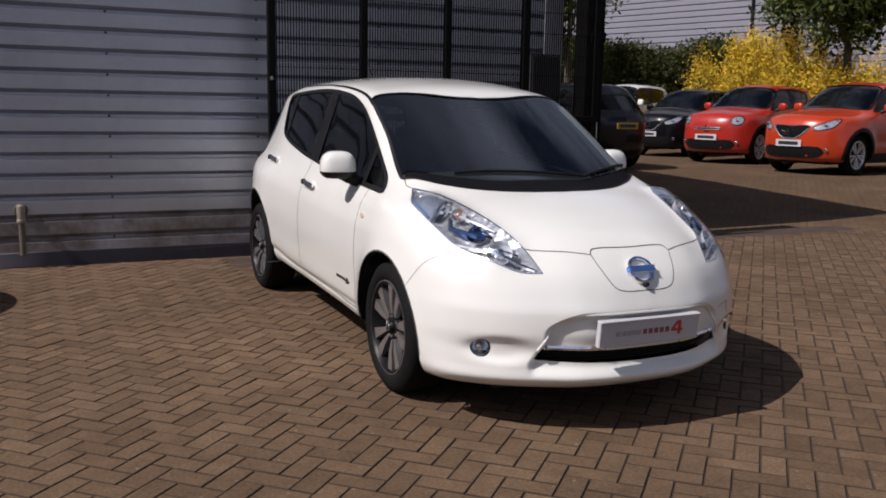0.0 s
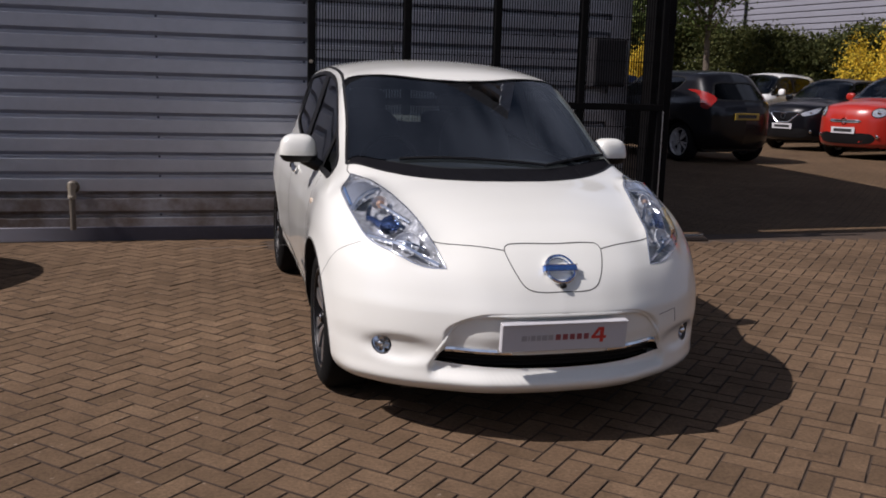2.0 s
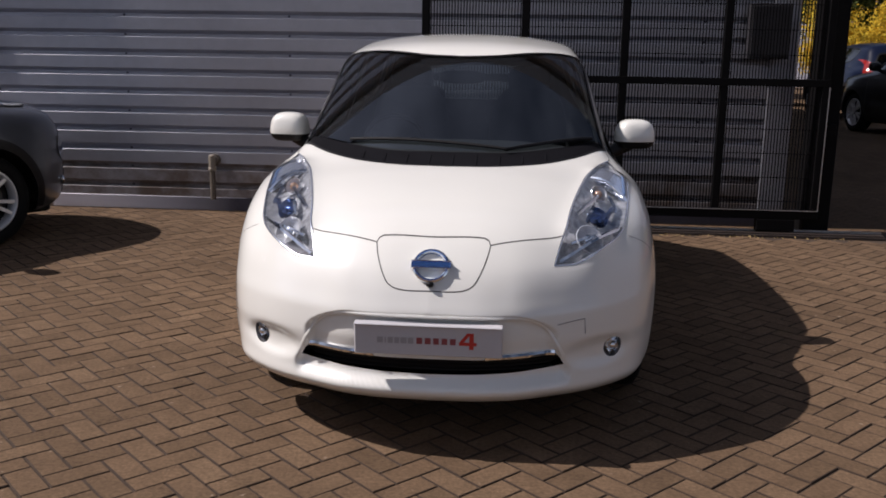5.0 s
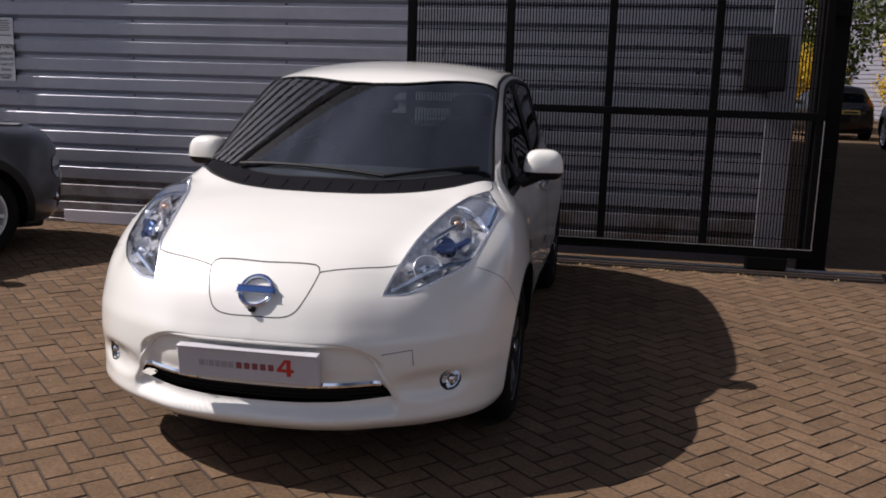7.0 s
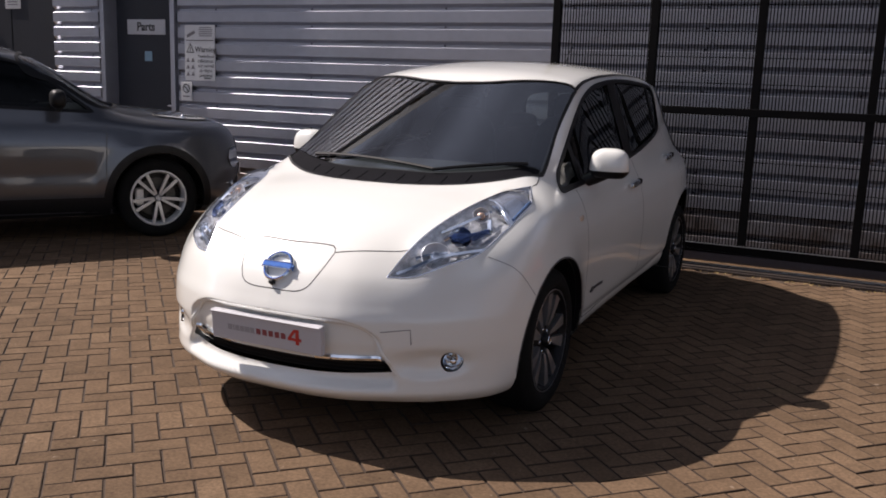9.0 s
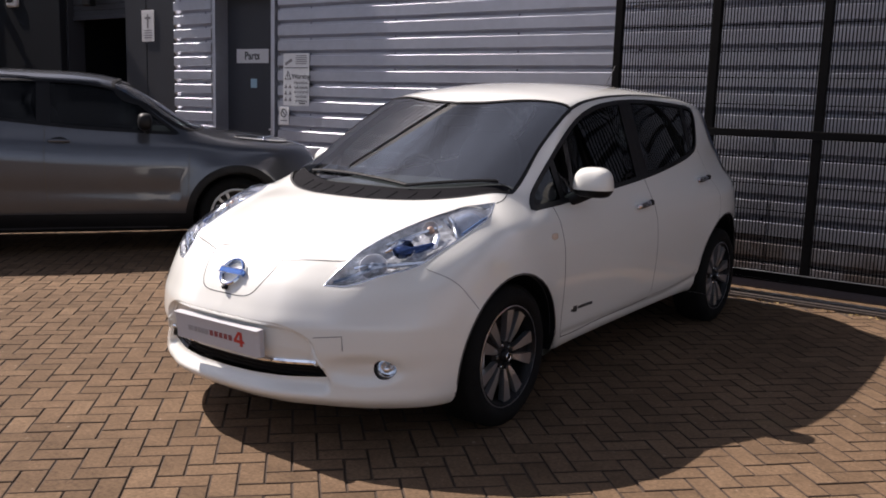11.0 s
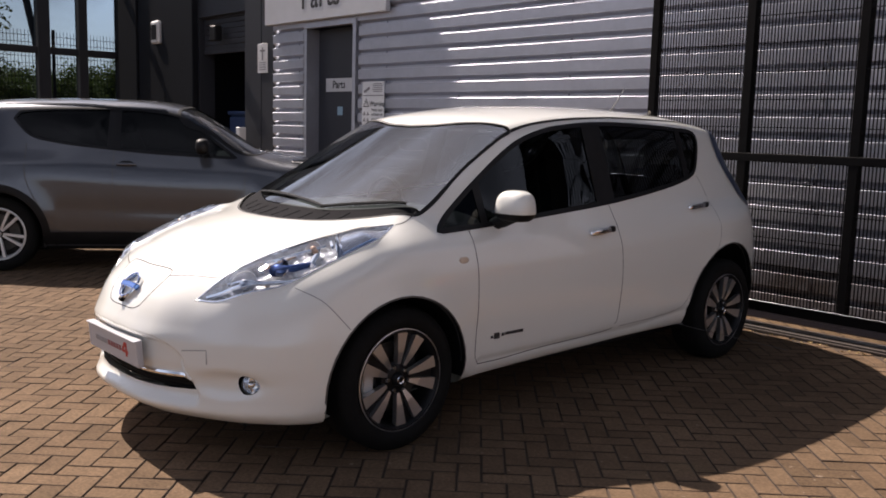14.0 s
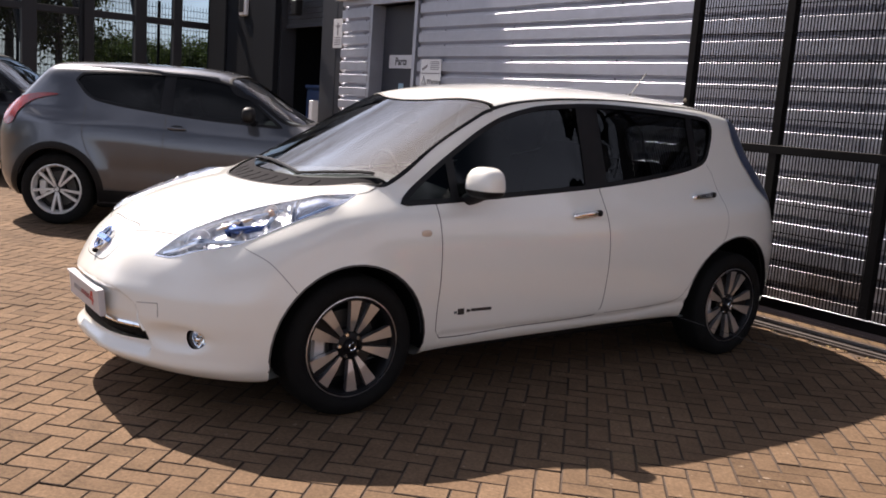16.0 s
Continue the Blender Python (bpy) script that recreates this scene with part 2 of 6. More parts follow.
# grazing sheen of the strip painted as a pale tint, growing towards -x
PLINTH_SHEEN = sheened(PLINTH, (0.60, 0.60, 0.68), -2.3, -3.7)
GATE_PAINT = surface("black_gate_paint", (0.005, 0.0047, 0.005), 0.6, var=0.25, scale=5, fine=70, bump=0.1, spec=0.07)
WIRE = surface("mesh_wire", (0.006, 0.0055, 0.006), 0.6, 0.0, var=0.2, scale=5, spec=0.07)
STEEL = surface("worn_track_steel", (0.035, 0.024, 0.019), 0.7, 0.2, var=0.35, scale=9, fine=70, bump=0.3)
DOOR_BLUE = surface("slate_door_paint", (0.015, 0.018, 0.026), 0.5, var=0.12, scale=2, fine=40)
PVC = surface("weathered_pvc", (0.22, 0.19, 0.15), 0.55, var=0.15, scale=6, fine=50)
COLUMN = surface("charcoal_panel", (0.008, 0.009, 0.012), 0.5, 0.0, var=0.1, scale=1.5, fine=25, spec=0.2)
PANEL = surface("grey_panel", (0.028, 0.030, 0.037), 0.5, 0.1, var=0.08, scale=1.5, fine=25)
MULLION = surface("dark_window_frame", (0.019, 0.020, 0.025), 0.5, 0.1, var=0.08, scale=1.5, fine=25)
BLUE_BIN = surface("blue_plastic", (0.012, 0.035, 0.10), 0.5, var=0.1)
BARK = surface("bark", (0.10, 0.08, 0.06), 0.9, var=0.35, scale=8, fine=60, bump=0.5)
SIDING = surface("pale_siding", (0.25, 0.25, 0.29), 0.5, 0.15, var=0.06, scale=0.4, fine=5)
PIPE_WORN = surface("grimy_pvc", (0.105, 0.088, 0.070), 0.6, var=0.3, scale=9, fine=60, bump=0.1)
LITTER = surface("dry_leaves", (0.34, 0.24, 0.10), 0.8, var=0.4, scale=60)


def leaf_material(name, a, b, c):
    """Foliage whose clumps differ in colour."""
    m, t, o = material(name)
    L = t.links.new
    g = t.nodes.new("ShaderNodeNewGeometry")
    r = t.nodes.new("ShaderNodeValToRGB")
    r.color_ramp.elements[0].color, r.color_ramp.elements[1].color = (*a, 1), (*c, 1)
    e = r.color_ramp.elements.new(0.5)
    e.color = (*b, 1)
    L(g.outputs["Random Per Island"], r.inputs["Fac"])
    d = node(t, "ShaderNodeBsdfPrincipled", Roughness=0.75)
    d.inputs["Specular IOR Level"].default_value = 0.2
    L(r.outputs["Color"], d.inputs["Base Color"])
    tl = t.nodes.new("ShaderNodeBsdfTranslucent")
    L(r.outputs["Color"], tl.inputs["Color"])
    mx = node(t, "ShaderNodeMixShader", Fac=0.22)
    L(d.outputs["BSDF"], mx.inputs[1])
    L(tl.outputs["BSDF"], mx.inputs[2])
    L(mx.outputs["Shader"], o.inputs["Surface"])
    return m


HEDGE_LEAF = leaf_material("hedge_leaf", (0.026, 0.034, 0.010), (0.055, 0.064, 0.018), (0.105, 0.108, 0.034))
YELLOW_LEAF = leaf_material("forsythia_flower", (0.60, 0.39, 0.03), (0.74, 0.52, 0.05), (0.36, 0.32, 0.05))
TREE_LEAF = leaf_material("spring_leaf", (0.03, 0.05, 0.012), (0.06, 0.085, 0.02), (0.11, 0.13, 0.035))


def paver_material(name, pattern):
    """Brown concrete block paving: each block its own tone, grit, pale scuffs and stains."""
    m, t, o = material(name)
    L = t.links.new
    geo = t.nodes.new("ShaderNodeNewGeometry")
    inf = t.nodes.new("ShaderNodeObjectInfo")
    s = t.nodes.new("ShaderNodeMath")
    s.operation = "ADD"
    L(geo.outputs["Random Per Island"], s.inputs[0])
    L(inf.outputs["Random"], s.inputs[1])
    fr = t.nodes.new("ShaderNodeMath")
    fr.operation = "FRACT"
    L(s.outputs[0], fr.inputs[0])
    ramp = t.nodes.new("ShaderNodeValToRGB")
    els = ramp.color_ramp.elements
    els[0].color, els[1].color = (0.107, 0.070, 0.043, 1), (0.156, 0.103, 0.064, 1)
    e = els.new(0.5)
    e.color = (0.131, 0.085, 0.0525, 1)
    e = els.new(0.93)
    e.color = (0.143, 0.094, 0.058, 1)
    L(fr.outputs[0], ramp.inputs["Fac"])
    col = ramp.outputs["Color"]
    if pattern:
        turn = t.nodes.new("ShaderNodeMapping")
        turn.inputs["Rotation"].default_value = (0, 0, radians(45.7))
        L(geo.outputs["Position"], turn.inputs["Vector"])
        br = t.nodes.new("ShaderNodeTexBrick")
        br.inputs["Color1"].default_value, br.inputs["Color2"].default_value = (0.104, 0.067, 0.040, 1), (0.126, 0.083, 0.049, 1)
        br.inputs["Mortar"].default_value = (0.026, 0.018, 0.014, 1)
        br.inputs["Scale"].default_value = 1.0
        br.inputs["Mortar Size"].default_value = 0.004
        br.inputs["Brick Width"].default_value, br.inputs["Row Height"].default_value = 0.2026, 0.1013
        L(turn.outputs["Vector"], br.inputs["Vector"])
        col = br.outputs["Color"]
    n1 = node(t, "ShaderNodeTexNoise", Scale=0.7, Detail=6.0, Roughness=0.65)
    n2 = node(t, "ShaderNodeTexNoise", Scale=62.0, Detail=5.0, Roughness=0.75)
    n3 = node(t, "ShaderNodeTexNoise", Scale=9.0, Detail=4.0)
    for n in (n1, n2, n3):
        L(geo.outputs["Position"], n.inputs["Vector"])
    last = col
    for n, lo, hi, p0, p1 in ((n1, 0.74, 1.16, 0.3, 0.7), (n2, 0.64, 1.36, 0.3, 0.7), (n3, 0.86, 1.12, 0.3, 0.7)):
        mr = t.nodes.new("ShaderNodeMapRange")
        mr.inputs["From Min"].default_value, mr.inputs["From Max"].default_value = p0, p1
        mr.inputs["To Min"].default_value, mr.inputs["To Max"].default_value = lo, hi
        L(n.outputs["Fac"], mr.inputs["Value"])
        mu = t.nodes.new("ShaderNodeVectorMath")
        mu.operation = "SCALE"
        L(last, mu.inputs[0])
        L(mr.outputs["Result"], mu.inputs["Scale"])
        last = mu.outputs["Vector"]
    n4 = node(t, "ShaderNodeTexNoise", Scale=23.0, Detail=2.0)
    L(geo.outputs["Position"], n4.inputs["Vector"])
    spot = t.nodes.new("ShaderNodeMapRange")
    spot.inputs["From Min"].default_value, spot.inputs["From Max"].default_value = 0.70, 0.76
    L(n4.outputs["Fac"], spot.inputs["Value"])
    mix = t.nodes.new("ShaderNodeMix")
    mix.data_type = "RGBA"
    sc = t.nodes.new("ShaderNodeMath")
    sc.operation = "MULTIPLY"
    sc.inputs[1].default_value = 0.45
    L(spot.outputs["Result"], sc.inputs[0])
    L(sc.outputs[0], mix.inputs["Factor"])
    L(last, mix.inputs["A"])
    mix.inputs["B"].default_value = (0.34, 0.27, 0.21, 1)
    b = node(t, "ShaderNodeBsdfPrincipled", Roughness=0.92)
    b.inputs["Specular IOR Level"].default_value = 0.12
    L(mix.outputs["Result"], b.inputs["Base Color"])
    bu = node(t, "ShaderNodeBump", Strength=0.55, Distance=0.004)
    L(n2.outputs["Fac"], bu.inputs["Height"])
    L(bu.outputs["Normal"], b.inputs["Normal"])
    L(b.outputs["BSDF"], o.inputs["Surface"])
    return m


PAVER = paver_material("block_paver", False)
PAVED = paver_material("block_paving_far", True)
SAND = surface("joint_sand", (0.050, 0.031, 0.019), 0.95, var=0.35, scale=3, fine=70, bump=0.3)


# ---- geometry helpers ----
def mesh_of(name, geo):
    me = bpy.data.meshes.new(name)
    if isinstance(geo, bmesh.types.BMesh):
        geo.to_mesh(me)
        geo.free()
    else:
        V, F = geo
        me.from_pydata([tuple(map(float, v)) for v in V], [], [tuple(map(int, f)) for f in F])
    return me


def part(name, geo, mat, parent=None, label="", smooth=False, normals=None):
    """Links a mesh as one object, under a thing or a part."""
    me = geo if isinstance(geo, bpy.types.Mesh) else mesh_of(name, geo)
    if mat and not me.materials:
        me.materials.append(mat)
    if smooth:
        me.shade_smooth()
        if normals is None:
            me.set_sharp_from_angle(angle=radians(38))
        else:
            me.normals_split_custom_set_from_vertices([tuple(n) for n in normals])
    ob = new(name, me)
    ob.parent = parent
    if label:
        tagged(ob, label)
    return ob


def thing(name, m, label, category, group="", kind=""):
    ob = new(name)
    ob.empty_display_size = 0.2
    ob.matrix_world = m
    return tagged(ob, label, category, group, kind)


def join(*geos):
    V, F, k = [], [], 0
    for v, f in geos:
        v = np.asarray(v, float).reshape(-1, 3)
        V.append(v)
        F += [tuple(int(i) + k for i in q) for q in f]
        k += len(v)
    return np.concatenate(V), F


def moved(geo, m):
    V = np.asarray(geo[0], float)
    M = np.array(m)
    return V @ M[:3, :3].T + M[:3, 3], geo[1]


def mirrored(geo):
    V = np.asarray(geo[0], float) * np.array([-1, 1, 1])
    return V, [tuple(reversed(q)) for q in geo[1]]


def block(x0, x1, y0, y1, z0, z1, c=0.004):
    """A box with chamfered edges."""
    c = min(c, (x1 - x0) / 3, (y1 - y0) / 3, (z1 - z0) / 3)
    bm = bmesh.new()
    bmesh.ops.create_cube(bm, size=1)
    for v in bm.verts:
        v.co = Vector(((x0 + x1) / 2 + v.co.x * (x1 - x0), (y0 + y1) / 2 + v.co.y * (y1 - y0), (z0 + z1) / 2 + v.co.z * (z1 - z0)))
    if c > 0:
        bmesh.ops.bevel(bm, geom=bm.edges[:], offset=c, segments=1, affect="EDGES", profile=0.5)
    bm.verts.index_update()
    geo = np.array([v.co[:] for v in bm.verts]), [tuple(v.index for v in f.verts) for f in bm.faces]
    bm.free()
    return geo


def lathe(profile, n=48, closed=False):
    """A profile of (radius, along) turned about the x axis."""
    p = np.array(profile, float)
    a = np.linspace(0, 2 * math.pi, n, endpoint=False)
    V = np.stack([np.repeat(p[:, 1], n), np.outer(p[:, 0], np.cos(a)).ravel(), np.outer(p[:, 0], np.sin(a)).ravel()], axis=1)
    F = []
    rows = len(p)
    for i in range(rows if closed else rows - 1):
        for j in range(n):
            i2, j2 = (i + 1) % rows, (j + 1) % n
            F.append((i * n + j, i2 * n + j, i2 * n + j2, i * n + j2))
    return V, F


def tube(path, r, n=8, caps=True):
    """A round bar along a path; r: one radius or one for each point."""
    P = np.array(path, float)
    R = np.full(len(P), r) if np.isscalar(r) else np.array(r, float)
    T = np.gradient(P, axis=0)
    T /= np.linalg.norm(T, axis=1, keepdims=True)
    ref = np.array([0, 0, 1.0]) if abs(T[0][2]) < 0.9 else np.array([1.0, 0, 0])
    V, F = [], []
    for p, t, rad in zip(P, T, R):
        u = np.cross(ref, t)
        u /= np.linalg.norm(u)
        w = np.cross(t, u)
        for k in range(n):
            a = 2 * math.pi * k / n
            V.append(p + rad * (math.cos(a) * u + math.sin(a) * w))
    for i in range(len(P) - 1):
        for k in range(n):
            a, b = i * n + k, i * n + (k + 1) % n
            F.append((a, b, b + n, a + n))
    if caps:
        F.append(tuple(reversed(range(n))))
        F.append(tuple(range((len(P) - 1) * n, len(P) * n)))
    return np.array(V), F


def blob(c, size, p=2.6, n=20, turn=None):
    """A rounded block: a superellipsoid of that half size."""
    V, F = [], []
    def sp(v):
        return math.copysign(abs(v) ** (2 / p), v)
    for i in range(n + 1):
        a = math.pi * (i / n - 0.5)
        for j in range(2 * n):
            b = math.pi * j / n
            V.append((sp(math.cos(a)) * sp(math.cos(b)) * size[0], sp(math.cos(a)) * sp(math.sin(b)) * size[1], sp(math.sin(a)) * size[2]))
    for i in range(n):
        for j in range(2 * n):
            a, b = i * 2 * n + j, i * 2 * n + (j + 1) % (2 * n)
            F.append((a, b, b + 2 * n, a + 2 * n))
    V = np.array(V)
    if turn is not None:
        V = V @ np.array(turn)[:3, :3].T
    return V + np.array(c), F


def prism(outline, lo, hi, axis="y"):
    """A flat outline given thickness along an axis; the outline's two numbers are the other axes in order."""
    n = len(outline)
    V = []
    for h in (lo, hi):
        for a, b in outline:
            V.append({"x": (h, a, b), "y": (a, h, b), "z": (a, b, h)}[axis])
    F = [tuple(range(n)), tuple(reversed(range(n, 2 * n)))]
    F += [(i, (i + 1) % n, n + (i + 1) % n, n + i) for i in range(n)]
    return np.array(V), F


def fixed(geo):
    """The same mesh with its faces turned outwards."""
    bm = bmesh.new()
    vs = [bm.verts.new(v) for v in geo[0]]
    for f in geo[1]:
        if len(set(f)) > 2:
            try:
                bm.faces.new([vs[i] for i in f])
            except ValueError:
                pass
    bmesh.ops.recalc_face_normals(bm, faces=bm.faces[:])
    return bm


def lettering(text, size, mat, m, parent, name="lettering", bold=0.0):
    """Words in the built-in font as a thin mesh, in the x-z plane of the pose m, facing -y."""
    cu = bpy.data.curves.new("words", "FONT")
    cu.body, cu.size, cu.extrude, cu.offset = text, size, 0.0008, bold
    cu.align_x, cu.align_y, cu.resolution_u = "CENTER", "CENTER", 3
    ob = new("words", cu)
    bpy.context.view_layer.update()
    me = bpy.data.meshes.new_from_object(ob.evaluated_get(bpy.context.evaluated_depsgraph_get()))
    bpy.data.objects.remove(ob)
    bpy.data.curves.remove(cu)
    me.materials.clear()
    res = part(name, me, mat, parent, label="printed words")
    res.matrix_local = m @ pose(0, 0, 0, 90, 0, 0)
    return res


# ---- ground ----
def step(a, b, x):
    s = np.clip((x - a) / (b - a), 0, 1)
    return s * s * (3 - 2 * s)


def sheet(x0, x1, y0, y1, z):
    return np.array([(x0, y0, z), (x1, y0, z), (x1, y1, z), (x0, y1, z)]), [(0, 1, 2, 3)]


def rising_ground():
    """One sheet to the horizon that climbs gently towards the far parking rows."""
    V, F = [], []
    rows = [(-1270, 0.0)] + [(7.6 + 0.55 * i, 0.22 * float(step(0, 10, np.float64(i)))) for i in range(11)] + [(1270, 0.22)]
    for d, z in rows:
        for e in (-1270, 1270):
            V.append(((d - e) * 0.70711, (d + e) * 0.70711, z - 0.006))
    F = [(2 * i, 2 * i + 2, 2 * i + 3, 2 * i + 1) for i in range(len(rows) - 1)]
    return np.array(V), F


ground = part("ground", rising_ground(), PAVED)
tagged(ground, "brown block-paved yard running out to the distance", "ground", kind="structure")
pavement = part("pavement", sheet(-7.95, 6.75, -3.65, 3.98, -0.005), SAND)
tagged(pavement, "herringbone block paving of brown concrete bricks with sandy joints", "pavement", kind="structure")

# ---- workshop building with silver cladding ----
WALL_Y, PITCH, RIB0 = 4.10, 0.1727, 0.203
WALL_TOP = 6.1


def cladding(x0, x1, k0, k1, lap=0.0):
    """Ribbed sheet, ribs along x: crown, lower lip, groove, sunlit upper ledge, for ribs k0 to k1."""
    prof = []
    for k in range(k0, k1):
        z = RIB0 + PITCH * k
        prof += [(0.0, z - 0.108), (0.0, z - 0.0022), (0.0022, z), (0.042, z + 0.006), (0.042, z + 0.032)]
    prof.append((0.0, RIB0 + PITCH * k1 - 0.108))
    V, F = [], []
    for x in (x0, x1):
        V += [(x, WALL_Y + d - lap, z) for d, z in prof]
    n = len(prof)
    F = [(i, n + i, n + i + 1, i + 1) for i in range(n - 1)]
    return np.array(V), F


def walls(*boxes):
    return join(*[block(*b, 0.0) for b in boxes])


DOOR_X0, DOOR_X1, DOOR_TOP = -6.20, -5.12, 2.66
wall_north = part("wall_north", walls((-7.02, DOOR_X0, WALL_Y + 0.05, WALL_Y + 0.35, 0, WALL_TOP), (DOOR_X1, 2.67, WALL_Y + 0.05, WALL_Y + 0.35, 0, WALL_TOP), (DOOR_X0, DOOR_X1, WALL_Y + 0.05, WALL_Y + 0.35, DOOR_TOP, WALL_TOP)), CLAD_DARK)
tagged(wall_north, "workshop wall clad in silver horizontally ribbed metal sheets", "wall", kind="structure")
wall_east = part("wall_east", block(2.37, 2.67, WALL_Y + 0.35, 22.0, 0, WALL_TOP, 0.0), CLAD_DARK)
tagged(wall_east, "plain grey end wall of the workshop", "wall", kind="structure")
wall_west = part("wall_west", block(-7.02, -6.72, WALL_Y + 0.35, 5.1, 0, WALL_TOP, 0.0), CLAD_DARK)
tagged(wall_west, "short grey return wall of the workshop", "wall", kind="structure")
roof_slab = part("roof", block(-7.02, 2.68, WALL_Y, 22.0, WALL_TOP, WALL_TOP + 0.2, 0.0), CLAD_DARK)
tagged(roof_slab, "flat grey workshop roof", "roof", kind="structure")
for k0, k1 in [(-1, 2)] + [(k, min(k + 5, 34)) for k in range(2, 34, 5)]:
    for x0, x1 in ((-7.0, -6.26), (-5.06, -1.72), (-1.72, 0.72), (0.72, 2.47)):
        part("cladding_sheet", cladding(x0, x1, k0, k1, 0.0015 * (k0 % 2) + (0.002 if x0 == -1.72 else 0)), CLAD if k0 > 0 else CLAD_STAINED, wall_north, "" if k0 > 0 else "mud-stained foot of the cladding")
part("corner_flashing", block(2.47, 2.69, WALL_Y - 0.006, WALL_Y + 0.09, 0.0, WALL_TOP, 0.004), CLAD, wall_north, "plain grey metal corner flashing")
part("plinth", block(-4.08, 2.47, WALL_Y - 0.010, WALL_Y + 0.05, 0.0, 0.124, 0.004), PLINTH_SHEEN, wall_north, "shiny dark blue base strip with a painted pale sheen at one end")
part("cladding_sheet", cladding(-6.26, -5.06, 15, 34, 0.001), CLAD, wall_north)
screw = mesh_of("fixing", fixed(moved(lathe([(0.001, 0.007), (0.006, 0.006), (0.011, 0.002), (0.011, 0.0)], 8), pose(0, 0, 0, 0, 0, -90))))
for k in range(0, 16):
    for x in (-6.9, -6.4, -4.55, -3.3, -1.77, -0.5, 0.67, 1.9):
        f = part("fixing", screw, PLINTH, wall_north)
        f.location = (x, WALL_Y + 0.036, RIB0 + PITCH * k + 0.022)
def curve(*pts):
    """Smooth monotone curve through (x, y) points, flat outside them."""
    p = np.array(pts, float)
    X, Y = p[:, 0], p[:, 1]
    h = np.diff(X)
    d = np.diff(Y) / h
    m = np.empty(len(X))
    m[0], m[-1] = d[0], d[-1]
    for i in range(1, len(X) - 1):
        m[i] = 0 if d[i - 1] * d[i] <= 0 else (h[i - 1] + h[i]) / (h[i - 1] / d[i] + h[i] / d[i - 1])

    x = np.linspace(X[0] - 0.02, X[-1] + 0.02, 1600)
    xc = np.clip(x, X[0], X[-1])
    i = np.clip(np.searchsorted(X, xc) - 1, 0, len(h) - 1)
    s = (xc - X[i]) / h[i]
    table = (Y[i] * (1 + 2 * s) * (1 - s) ** 2 + m[i] * h[i] * s * (1 - s) ** 2
             + Y[i + 1] * s * s * (3 - 2 * s) - m[i + 1] * h[i] * s * s * (1 - s))
    rise = np.gradient(table, x)
    rise = np.convolve(np.pad(rise, 3, mode="edge"), np.ones(7) / 7, "valid")
    start, per, last = x[0], 1 / (x[1] - x[0]), len(x) - 1.001

    def f(q, with_slope=False):
        c = np.clip((q - start) * per, 0, last)
        k = c.astype(int)
        c = c - k
        v = table[k] * (1 - c) + table[k + 1] * c
        return (v, rise[k] * (1 - c) + rise[k + 1] * c) if with_slope else v
    return f


def seg_dist(P, a, b):
    a, b = np.array(a), np.array(b)
    s = np.clip((P - a) @ (b - a) / ((b - a) @ (b - a)), 0, 1)
    return np.linalg.norm(P - a - s[:, None] * (b - a), axis=1)


